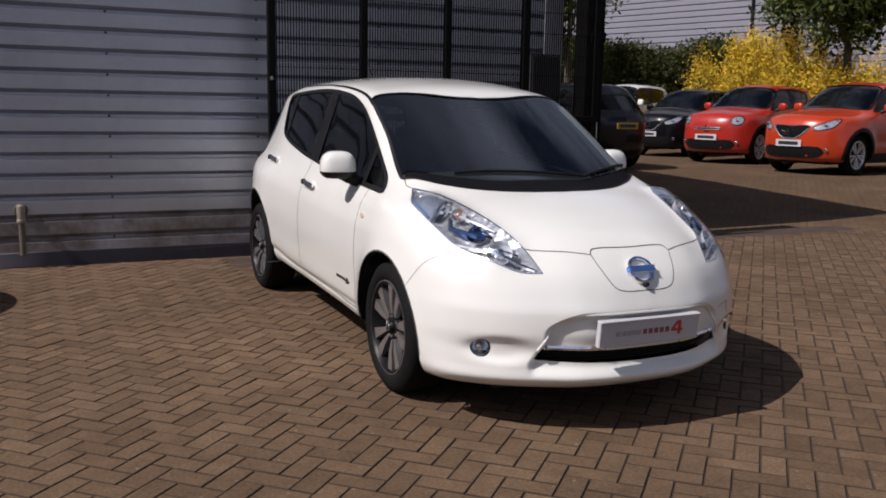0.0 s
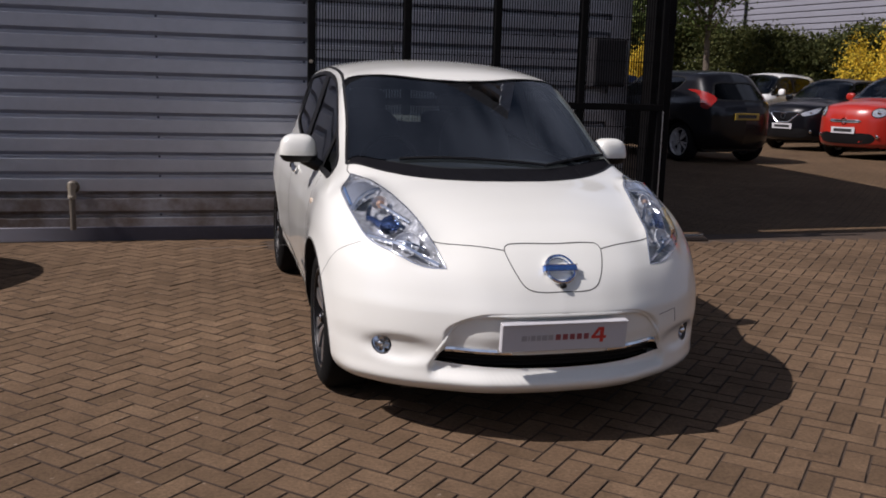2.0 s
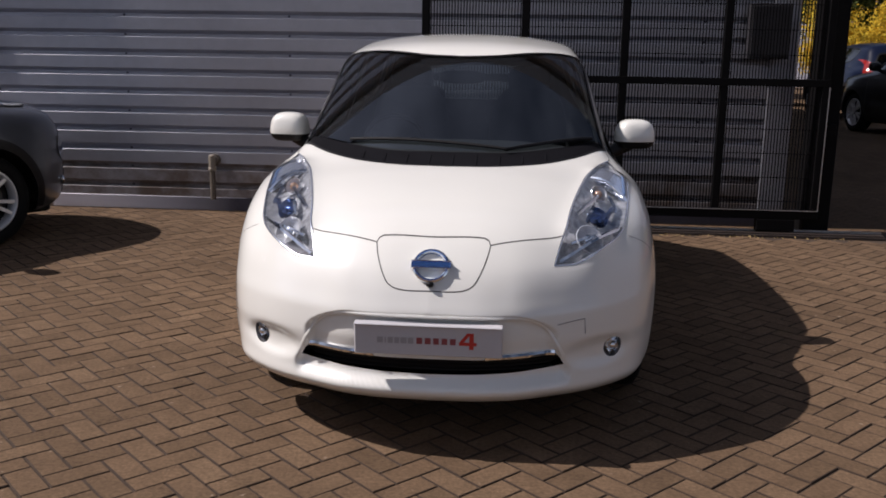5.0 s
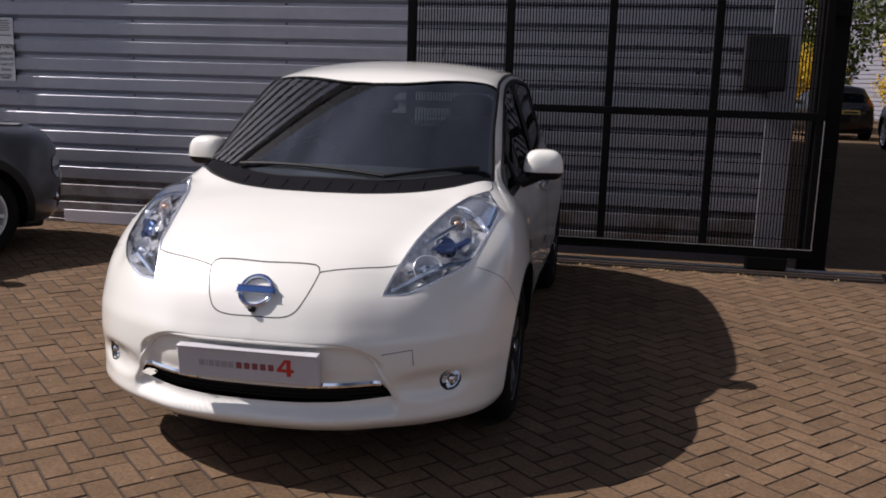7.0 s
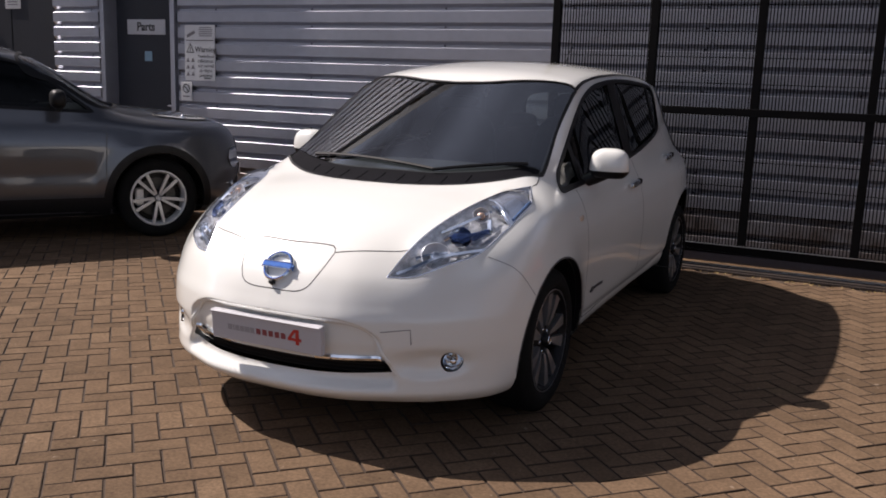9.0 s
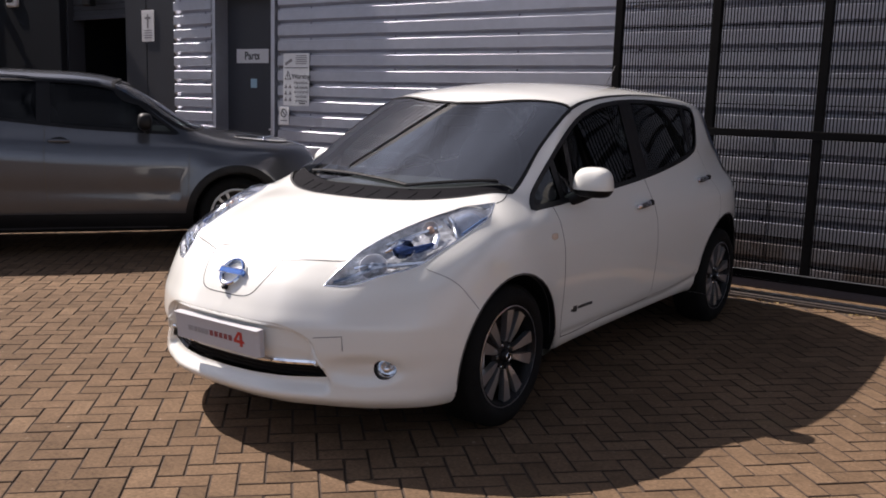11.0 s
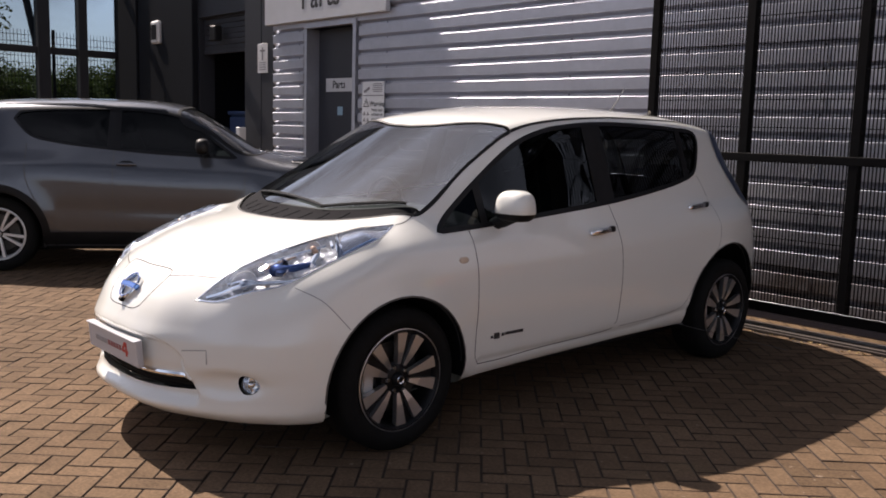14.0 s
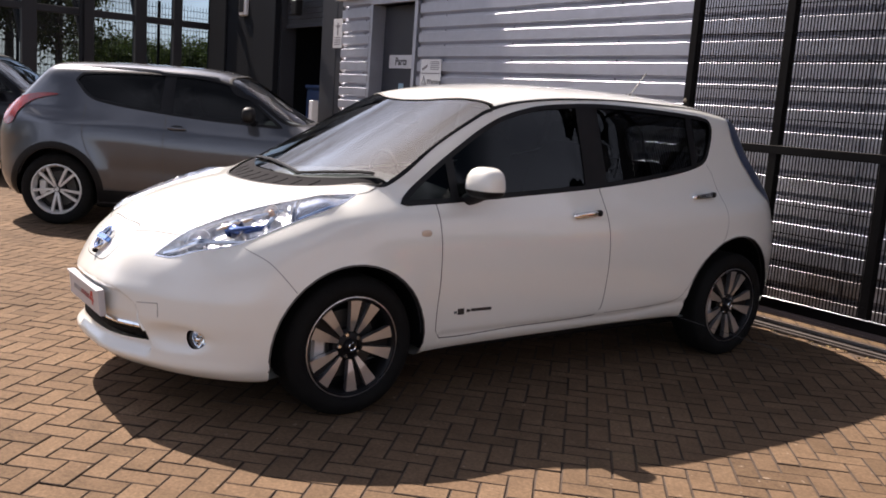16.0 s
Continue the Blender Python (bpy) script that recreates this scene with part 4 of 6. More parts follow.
def white_hatchback():
    car = thing("car", pose(0, 0, 0), "pearl white electric hatchback parked nose out on the block paving", "car")
    S = hatch_shell()
    S.grid(-0.15, 2.6, 0.62, 0.0145)
    ARCHES = ((-0.070, 0.314, 0.388), (2.625, 0.330, 0.430))
    LAMP = basis_of((0.55, -0.5, 0.67))
    TAIL = basis_of((0.85, 0.5, 0.15))
    dlo = rounded([(0.208, 0.957), (0.46, 0.970), (0.9, 1.002), (1.5, 1.050), (2.05, 1.118), (2.31, 1.166), (2.42, 1.208), (2.485, 1.29), (2.530, 1.395), (2.508, 1.440), (2.3, 1.459), (1.95, 1.473), (1.6, 1.476), (1.3, 1.459), (1.05, 1.425), (0.8, 1.345), (0.5, 1.165), (0.32, 1.035)], 0.02, sharp=(0,))
    base = [(0.0, -0.262), (0.18, -0.245), (0.36, -0.175), (0.54, -0.050), (0.645, 0.060), (0.692, 0.130)]
    rest = [(0.688, 0.20), (0.650, 0.46), (0.624, 0.75), (0.612, 0.828), (0.565, 0.815), (0.35, 0.738), (0.18, 0.686), (0.0, 0.668)]
    screen_half = np.concatenate([rounded(base + rest, 0.02, closed=False)])
    screen = np.concatenate([screen_half, (screen_half * np.array([-1, 1]))[::-1][1:-1]])
    lamp = outline3([(0.434, -0.815, 0.692), (0.472, -0.715, 0.786), (0.510, -0.52, 0.870), (0.580, -0.25, 0.948), (0.640, -0.10, 0.980), (0.700, 0.005, 0.998), (0.750, -0.13, 0.930), (0.742, -0.25, 0.880), (0.724, -0.39, 0.825), (0.685, -0.53, 0.757), (0.61, -0.655, 0.720), (0.52, -0.765, 0.693)], LAMP, 0.015, sharp=(0, 5))
    intake = rounded([(0.0, 0.372), (0.25, 0.373), (0.45, 0.385), (0.478, 0.355), (0.487, 0.336), (0.43, 0.328), (0.2, 0.318), (0.0, 0.315), (-0.2, 0.318), (-0.43, 0.328), (-0.487, 0.336), (-0.478, 0.355), (-0.45, 0.385), (-0.25, 0.373)], 0.015)
    hatch_glass = rounded([(0.0, 1.40), (0.35, 1.395), (0.46, 1.36), (0.52, 1.20), (0.53, 1.06), (0.45, 1.03), (0.0, 1.02), (-0.45, 1.03), (-0.53, 1.06), (-0.52, 1.20), (-0.46, 1.36), (-0.35, 1.395)], 0.02)
    fog = [(0.675 + 0.036 * math.cos(a), 0.374 + 0.041 * math.sin(a)) for a in np.linspace(0, 2 * math.pi, 28, endpoint=False)]
    tail = outline3([(0.545, 2.740, 1.465), (0.545, 2.86, 1.42), (0.56, 3.02, 1.27), (0.62, 3.15, 1.08), (0.72, 3.03, 0.93), (0.70, 2.93, 1.08), (0.665, 2.80, 1.27), (0.605, 2.745, 1.405)], TAIL, 0.015, sharp=(0, 4))

    S.cut(dlo, SIDE)
    S.cut(screen, ABOVE)
    S.cut(lamp, LAMP)
    S.cut(intake, FRONT)
    S.cut(hatch_glass, REAR)
    S.cut(fog, FRONT)
    for yc, zc, r in ARCHES:
        S.cut(arch_outline(yc, zc, r, 0.08), SIDE)

    flap_line = rounded([(0.0, 0.790), (0.185, 0.789), (0.207, 0.768), (0.160, 0.652), (0.115, 0.626), (0.0, 0.623), (-0.115, 0.626), (-0.160, 0.652), (-0.207, 0.768), (-0.185, 0.789)], 0.012)
    front_door = [(0.395, 0.975), (0.393, 0.79), (0.390, 0.6), (0.388, 0.36), (0.42, 0.318), (0.9, 0.330), (1.46, 0.350), (1.50, 0.39), (1.515, 0.6), (1.507, 0.85), (1.475, 1.045)]
    rear_door = [(1.485, 1.045), (1.515, 0.85), (1.525, 0.6), (1.512, 0.40), (1.54, 0.356), (1.9, 0.368), (2.12, 0.395), (2.20, 0.47), (2.30, 0.62), (2.45, 0.73), (2.49, 0.82), (2.492, 1.0), (2.47, 1.12), (2.43, 1.18)]
    q_fd = pick(S, front_door + [(1.45, 1.25), (0.5, 1.1)], SIDE, 0.2)
    q_rd = pick(S, rear_door + [(2.3, 1.3), (1.55, 1.25)], SIDE, 0.2)
    q_flap = pick(S, flap_line, FRONT, 0.0)
    seam = [(0.0, -0.80), (0.205, -0.828), (0.33, -0.780), (0.478, -0.708)]
    bonnet = seam + [(0.60, -0.25), (0.70, 0.0), (0.69, 0.16), (0.55, 0.1), (0.0, 0.0)]
    q_bonnet = pick(S, [(-0.01, -0.80)] + bonnet + [(-0.01, 0.0)], ABOVE, 0.1)
    q_bumper = pick(S, [(-1.4, 0.0), (-0.30, 0.0), (-0.335, 0.577), (-0.405, 0.655), (-0.47, 0.722), (-0.55, 0.80), (-1.4, 0.80)], SIDE, -2)
    q_roof = pick(S, [(-0.01, 0.60), (0.56, 0.80), (0.545, 1.5), (0.52, 2.2), (0.47, 2.8), (-0.01, 2.93)], ABOVE, 0.5)
    skin("body", S, S.Q, PEARL, car)
    for side in ("left", "right"):
        d1 = skin("door", S, q_fd, PEARL, car, side)
        d2 = skin("door", S, q_rd, PEARL, car, side)
        sx = 1 if side == "left" else -1
        for d, (hy, hz) in ((d1, (1.335, 0.903)), (d2, (2.305, 1.0))):
            P = S.project([(hy, hz)], SIDE)[0]
            grip = blob((0, 0, 0), (0.015, 0.100, 0.0165), 3.2, 10, pose(0, 0, 0, 5, 0, 0))
            g = moved(grip, Matrix.Translation((P[0] + 0.022, hy, hz)))
            part("handle", fixed(g if sx > 0 else mirrored(g)), CHROME, d, "chrome door handle", True)
            pocket = blob((P[0] - 0.006, hy - 0.02, hz - 0.004), (0.010, 0.075, 0.024), 2.2, 8)
            part("handle_recess", fixed(pocket if sx > 0 else mirrored(pocket)), PEARL, d, smooth=True)
            lock = blob((P[0] + 0.024, hy + 0.082, hz + 0.008), (0.0155, 0.022, 0.0172), 3.0, 8)
            part("handle_end", fixed(lock if sx > 0 else mirrored(lock)), BLACK, d, "dark handle end", True)
    skin("bonnet", S, q_bonnet, PEARL, car)
    flap = skin("charging_flap", S, q_flap, PEARL, car)
    bumper = skin("front_bumper", S, q_bumper, PEARL, car)
    skin("roof", S, q_roof, PEARL, car)

    # panel gaps
    two("panel_gap", ribbon(S, rounded(front_door, 0.03, False), SIDE, 0.005), SEAM, car)
    two("panel_gap", ribbon(S, rounded(rear_door[4:], 0.03, False), SIDE, 0.004), FAINT_SEAM, car)
    two("panel_gap", ribbon(S, rounded(seam[1:], 0.02, False), ABOVE, 0.004), SEAM, car)
    two("panel_gap", ribbon(S, rounded([(-0.535, 0.765), (-0.462, 0.718), (-0.405, 0.655), (-0.354, 0.592)], 0.02, False), SIDE, 0.0035), FAINT_SEAM, car)
    two("panel_gap", ribbon(S, rounded([(0.70, 0.012), (0.705, 0.06), (0.683, 0.15)], 0.01, False), ABOVE, 0.004), SEAM, car)
    part("panel_gap", fixed(ribbon(S, flap_line, FRONT, 0.004, closed=True)), SEAM, flap, smooth=True)
    part("tow_cover_line", fixed(ribbon(S, np.array([(0.455, 0.500), (0.555, 0.512), (0.560, 0.455)]), FRONT, 0.004, 0.003)), FAINT_SEAM, bumper)
    two("roof_moulding", ribbon(S, rounded([(0.616, 0.82), (0.600, 1.0), (0.587, 1.5), (0.570, 2.2), (0.522, 2.75)], 0.04, False), ABOVE, 0.013, 0.004), BLACK, car)

    # glass and seals
    panes = ((0.208, 0.50, DOOR_GLASS), (0.525, 1.40, DOOR_GLASS), (1.53, 2.30, PRIVACY), (2.335, 2.6, PRIVACY))
    for y0, y1, g in panes:
        P, tri, N = drape(S, clip_y(dlo, y0, y1), SIDE, -0.006, 0.06)
        two("window", (P, tri), g, car, "dark tinted side glass" if g is PRIVACY else "side glass")
    for y0, y1 in ((0.49, 0.535), (1.385, 1.545), (2.29, 2.345)):
        P, tri, N = drape(S, clip_y(dlo, y0, y1), SIDE, -0.002, 0.04)
        two("pillar_trim", (P, tri), BLACK, car, "black pillar trim")
    two("window_seal", ribbon(S, dlo, SIDE, 0.024, 0.003, True), BLACK, car)
    cowl_line = rounded([(0.0, -0.085), (0.25, -0.068), (0.45, 0.012), (0.61, 0.110), (0.690, 0.178)], 0.02, False)
    up = screen_half[screen_half[:, 1] > 0.185]
    up = up[np.argmax(up[:, 0]):] if len(up) else up
    glass_half = np.concatenate([cowl_line, up])
    glass = np.concatenate([glass_half, (glass_half * np.array([-1, 1]))[::-1][1:-1]])
    P, tri, N = drape(S, glass, ABOVE, -0.004, 0.05)
    x, y = P[:, 0], P[:, 1]
    A = np.stack([x, np.ones(len(P)), y], axis=1)
    N = A @ np.linalg.lstsq(A, N, rcond=None)[0] * np.array([0.5, 1.0, 1.0])
    N /= np.linalg.norm(N, axis=1)[:, None]
    part("windscreen", (P, tri), SCREEN, car, "laminated windscreen", True, N)
    low = screen_half[screen_half[:, 1] < 0.175]
    low = low[:np.argmax(low[:, 0]) + 1]
    cowl = np.concatenate([low, cowl_line[::-1], (cowl_line * np.array([-1, 1]))[1:], (low * np.array([-1, 1]))[::-1][:-1]])
    P, tri, N = drape(S, cowl, ABOVE, -0.010, 0.04)
    part("cowl_panel", (P, tri), COWL, car, "black plastic cowl below the windscreen", True, N)
    part("windscreen_seal", fixed(ribbon(S, screen, ABOVE, 0.012, 0.0025, True)), BLACK, car, smooth=True)
    P, tri, N = drape(S, hatch_glass, REAR, -0.004, 0.06)
    part("rear_window", (P, tri), SCREEN, car, "rear window", True, N)
    part("rear_window_seal", fixed(ribbon(S, hatch_glass, REAR, 0.03, 0.002, True)), BLACK, car, smooth=True)
    for x0, x1, y0, y1 in ((-0.46, 0.25, -0.062, 0.030), (0.24, 0.63, -0.068, 0.135)):
        xs = np.linspace(x0, x1, 14)
        line = np.stack([xs, np.linspace(y1, y0, 14) if x0 < 0 else np.linspace(y0, y1, 14)], axis=1)
        P = S.project(line, ABOVE)
        P = P + 0.006 * S.normal(P)
        part("wiper", fixed(tube(P, 0.0085, 6)), BLACK, car, "black wiper arm and blade", True)
    for x in (0.02, 0.12, 0.22, 0.32, 0.42, -0.08, -0.18, -0.28, -0.38):
        yb = float(np.interp(abs(x), cowl_line[:, 0], cowl_line[:, 1])) - 0.03
        yf = float(np.interp(abs(x), screen_half[:20, 0], screen_half[:20, 1])) + 0.045
        P = S.project([(x, yf), (x, (yf + yb) / 2), (x, yb)], ABOVE) - np.array([0, 0, 0.0125])
        part("cowl_rib", fixed(tube(P, 0.005, 6)), COWL, car, smooth=True)

    # headlamps
    P, tri, N = drape(S, lamp, LAMP, 0.001, 0.03)
    lens = two("headlamp", (P, tri), LENS, car, "clear headlamp lens over chrome and blue reflectors", True, N)
    P2, tri2, N2 = drape(S, lamp, LAMP, 0.0, 0.02)
    edge = np.linalg.norm(np.stack([P2 @ LAMP[0], P2 @ LAMP[1]], axis=1) - nearest_on(np.stack([P2 @ LAMP[0], P2 @ LAMP[1]], axis=1), lamp), axis=1)
    deep = P2 - N2 * (0.004 + np.minimum(edge * 1.3, 0.055))[:, None]
    guide, guide_tri, gN = drape(S, clip_y(lamp, 0.247, 9.0), LAMP, -0.012, 0.02)
    rim = ribbon(S, lamp, LAMP, 0.006, 0.002, True)

    def inlamp(p, d):
        """A point under the lamp's skin, below a point in space."""
        q = S.project([(np.dot(p, LAMP[0]), np.dot(p, LAMP[1]))], LAMP)[0]
        n = S.normal(q[None])[0]
        return q - d * n

    def along(a, b, d, n=12):
        a, b = np.array(a), np.array(b)
        return [inlamp(a + (b - a) * s, d) for s in np.linspace(0, 1, n)]
    for k, l in enumerate(lens):
        sx = 1 if k == 0 else -1

        def put(name, geo, mat, label="", smooth=True):
            part(name, fixed(geo if sx > 0 else mirrored(geo)), mat, l, label, smooth)
        put("reflector", (deep, tri2), LAMP_DARK)
        put("lamp_rim", rim, LAMP_GUIDE)
        turn = Vector(unit(0.42, -0.72, 0.55)).to_track_quat("X", "Z").to_matrix().to_4x4()
        for p3, d, r, mat, nm in (((0.565, -0.675, 0.765), 0.036, 0.058, LAMP_BOWL, "low_beam_bowl"), ((0.608, -0.53, 0.840), 0.040, 0.046, CHROME, "projector_ring"), ((0.612, -0.365, 0.908), 0.030, 0.036, LAMP_BOWL, "indicator_bowl")):
            p = inlamp(p3, d)
            cup = [(r * 0.25, -0.02), (r * 0.6, -0.012), (r * 0.92, 0.006), (r, 0.014), (r * 0.96, 0.016), (r * 0.86, 0.006)]
            put(nm, moved(lathe(cup, 28), Matrix.Translation(p) @ turn), mat)
            inner = {"projector_ring": ("projector_lens", LAMP_BLUE), "indicator_bowl": ("indicator_bulb", AMBER)}.get(nm, ("bulb", CHROME))
            wide = 0.95 if nm == "projector_ring" else 0.5
            put(inner[0], moved(blob((0.004, 0, 0), (0.02, r * wide, r * 0.45), 2, 10), Matrix.Translation(p) @ turn), inner[1])
        for dz in (0.004,):
            put("blue_fin", tube(along((0.61, -0.55, 0.815 + dz), (0.69, -0.42, 0.845 + dz), 0.020), 0.010, 8), LAMP_BLUE)
        put("chrome_fin", tube(along((0.46, -0.79, 0.712), (0.70, -0.50, 0.775), 0.014), 0.010, 6), CHROME)
        put("chrome_fin", tube(along((0.50, -0.72, 0.765), (0.66, -0.58, 0.775), 0.020), 0.008, 6), CHROME)
        put("chrome_fin", tube(along((0.53, -0.56, 0.865), (0.64, -0.32, 0.915), 0.024), 0.009, 6), CHROME)
        for a3, b3, d, rr in (((0.585, -0.66, 0.765), (0.655, -0.60, 0.775), 0.022, 0.012), ((0.56, -0.60, 0.835), (0.60, -0.45, 0.885), 0.026, 0.010), ((0.655, -0.36, 0.885), (0.70, -0.44, 0.838), 0.020, 0.012), ((0.615, -0.28, 0.935), (0.685, -0.31, 0.895), 0.018, 0.009)):
            put("reflector_facet", tube(along(a3, b3, d, 6), [rr * 0.5, rr, rr, rr, rr, rr * 0.5], 5), CHROME, smooth=False)
        for a3, b3 in (((0.64, -0.50, 0.815), (0.685, -0.40, 0.85)),):
            put("lamp_shield", tube(along(a3, b3, 0.030, 8), [0.006] + [0.012] * 6 + [0.006], 6), LAMP_BLUE)
        put("chrome_divider", tube(along((0.600, -0.235, 0.95), (0.735, -0.315, 0.855), 0.008), 0.008, 6), CHROME)
        put("light_guide", (guide, guide_tri), LAMP_GUIDE, "silver-blue light guide")
        put("guide_edge", tube(along((0.728, -0.285, 0.872), (0.738, -0.105, 0.935), 0.010), [0.006] * 11 + [0.004], 8), GUIDE_BLUE, "blue strip along the guide")
    P, tri, N = drape(S, tail, TAIL, 0.006, 0.012)
    two("tail_lamp", (P, tri), surface("tail_lamp_lens", (0.055, 0.075, 0.13), 0.3, 0.2, var=0.2, scale=20, spec=0.25), car, "clear blue-tinted tail lamp")

    # grille, plate, badge
    P, tri, N = drape(S, intake, FRONT, -0.045, 0.05)
    part("intake", (P, tri), BLACK, bumper, "black lower air intake", True, N)
    for z in (0.330, 0.344, 0.358):
        xs = np.linspace(-0.44, 0.44, 24)
        P = S.project(np.stack([xs, np.full(24, z)], axis=1), FRONT) + np.array([0, 0.022, 0])
        part("intake_slat", fixed(tube(P, 0.0035, 5)), BLACK, bumper, smooth=True)
    for sx in (1, -1):
        xs = np.linspace(0.20, 0.452, 12)
        P = S.project(np.stack([xs * sx, 0.384 + 0.02 * (xs - 0.2)], axis=1), FRONT)
        V, F = tube(P, 0.013, 8)
        part("chrome_strip", fixed((V, F)), CHROME, bumper, "chrome grille strip", True)
    lip = rounded([(-0.480, 0.378), (-0.448, 0.440), (-0.405, 0.494), (-0.345, 0.526), (-0.26, 0.535), (0.0, 0.537), (0.26, 0.535), (0.345, 0.526), (0.405, 0.494), (0.448, 0.440), (0.480, 0.378)], 0.02, False)
    P = S.project(lip, FRONT)
    part("grille_lip", fixed(tube(P - 0.001 * S.normal(P), 0.0075, 8)), PEARL, bumper, smooth=True)
    plate = thing("show_plate", pose(0, -0.992, 0.455, 5, 0, 0), "", "")
    plate.parent = car
    tagged(plate, "white dealer plate with grey and red print")
    part("backing", fixed(block(-0.262, 0.262, -0.008, 0.020, -0.058, 0.058, 0.004)), WHITE_PLATE, plate)
    part("top_edge", fixed(block(-0.262, 0.262, -0.016, 0.02, 0.052, 0.060, 0.003)), WHITE_PLATE, plate)
    part("plate_bracket", fixed(block(-0.10, 0.10, 0.034, 0.09, -0.03, 0.03, 0.004)), BLACK, plate)
    for i, w in enumerate((0.021, 0.005, 0.018, 0.018, 0.022, 0.020)):
        x = (-0.180, -0.153, -0.142, -0.119, -0.097, -0.071)[i]
        part("print_bar", block(x, x + w, -0.0095, -0.0078, -0.012, 0.010, 0.0), PLATE_GREY, plate, "grey printed bar")
    for i in range(5):
        x = -0.040 + 0.0295 * i
        part("print_bar", block(x, x + 0.0200, -0.0095, -0.0078, -0.012, 0.011, 0.0), PLATE_RED, plate, "dark red printed bar")
    part("print_mark", join(prism([(0.110, -0.012), (0.172, -0.012), (0.172, -0.001), (0.110, -0.001)], -0.0098, -0.0078), prism([(0.146, -0.027), (0.161, -0.027), (0.161, 0.034), (0.146, 0.034)], -0.0101, -0.0078), prism([(0.110, -0.003), (0.124, -0.003), (0.152, 0.034), (0.138, 0.034)], -0.0104, -0.0078)), RED_INK, plate, "large red printed mark")
    bz = 0.700
    B = S.project([(0.0, bz)], FRONT)[0]
    badge = thing("badge", Matrix.Translation(B) @ pose(0, 0, 0, -38, 0, 0), "", "")
    badge.parent = car
    tagged(badge, "round chrome and blue badge")
    ring = lathe([(0.050, 0.004), (0.053, 0.013), (0.060, 0.015), (0.066, 0.010), (0.066, -0.006), (0.050, -0.006)], 44, True)
    part("ring", fixed(moved(ring, pose(0, 0, 0, 0, 0, -90))), CHROME, badge, smooth=True)
    ring2 = lathe([(0.050, -0.002), (0.057, 0.017), (0.061, 0.017), (0.050, 0.006)], 44, True)
    part("blue_ring", fixed(moved(ring2, pose(0, 0, 0, 0, 0, -90))), BADGE_BLUE, badge, smooth=True)
    part("crossbar", fixed(block(-0.070, 0.070, -0.022, 0.002, -0.0125, 0.0125, 0.004)), BADGE_BLUE, badge, "blue badge bar")
    part("crossbar_edge", fixed(join(block(-0.072, 0.072, -0.023, 0.0, 0.0125, 0.0155, 0.001), block(-0.072, 0.072, -0.023, 0.0, -0.0155, -0.0125, 0.001))), CHROME, badge)
    part("camera_pod", fixed(blob((0, -0.006, -0.072), (0.014, 0.012, 0.010), 2.4, 8)), BLACK, badge, smooth=True)

    # fog lamps
    F0 = S.project([(0.675, 0.374)], FRONT)[0]
    for sx in (1, -1):
        f = thing("fog_lamp", Matrix.Translation((sx * F0[0], F0[1] + 0.008, F0[2])) @ pose(0, 0, 0, 0, 0, sx * 36), "", "")
        f.parent = car
        tagged(f, "round clear fog lamp in a dark bezel")
        part("bezel", fixed(moved(lathe([(0.039, -0.03), (0.0395, 0.002), (0.041, 0.004), (0.0435, 0.001), (0.046, -0.04)], 32), pose(0, 0, 0, 0, 0, -90))), BEZEL, f, smooth=True)
        part("reflector", fixed(moved(lathe([(0.001, -0.035), (0.025, -0.03), (0.041, -0.005)], 28), pose(0, 0, 0, 0, 0, -90))), CHROME, f, smooth=True)
        part("bulb", fixed(blob((0, 0.004, 0), (0.016, 0.02, 0.016), 2, 8)), CHROME, f, smooth=True)
        part("lens", fixed(moved(lathe([(0.001, 0.006), (0.02, 0.005), (0.041, 0.0)], 28), pose(0, 0, 0, 0, 0, -90))), LENS, f, smooth=True)

    # mirrors
    for sx in (1, -1):
        m = thing("door_mirror", Matrix.Translation((sx * 0.884, 0.61, 1.068)), "", "")
        m.parent = car
        tagged(m, "white door mirror with a black base")
        V, F = blob((0, -0.005, 0), (0.097, 0.080, 0.077), 3.0, 22, pose(0, 0, 0, 0, 0, sx * 8))
        V[:, 1] *= np.where(V[:, 1] > 0, 0.8, 1.0)
        V[:, :2] *= (1.0 - 0.10 * np.clip(V[:, 2:3] / 0.08, -0.3, 1))
        V[:, 2] = np.maximum(V[:, 2], -0.070)
        top = [f for f in F if np.mean(V[list(f), 2]) > -0.034]
        low_f = [f for f in F if np.mean(V[list(f), 2]) <= -0.034]
        part("housing", (V, top), PEARL, m, "", True)
        part("base", (V, low_f), BLACK, m, "black mirror underside", True)
        part("foot", fixed(tube([(-sx * 0.03, 0.0, -0.045), (-sx * 0.08, -0.01, -0.075), (-sx * 0.13, -0.03, -0.10)], [0.04, 0.035, 0.03], 10)), BLACK, m, smooth=True)
        part("mirror_glass", fixed(moved(blob((0, 0.050, 0.004), (0.060, 0.004, 0.046), 3, 10), pose(0, 0, 0, 0, 0, sx * 6))), CHROME, m, smooth=True)

    # side repeater, lettering bars, aerial, sills
    P = S.project([(0.305, 0.828)], SIDE)[0]
    two("side_repeater", blob((P[0] + 0.002, 0.305, 0.828), (0.006, 0.030, 0.016), 2.4, 8), surface("repeater_lens", (0.62, 0.50, 0.40), 0.2, var=0.1), car, "small clear side repeater")
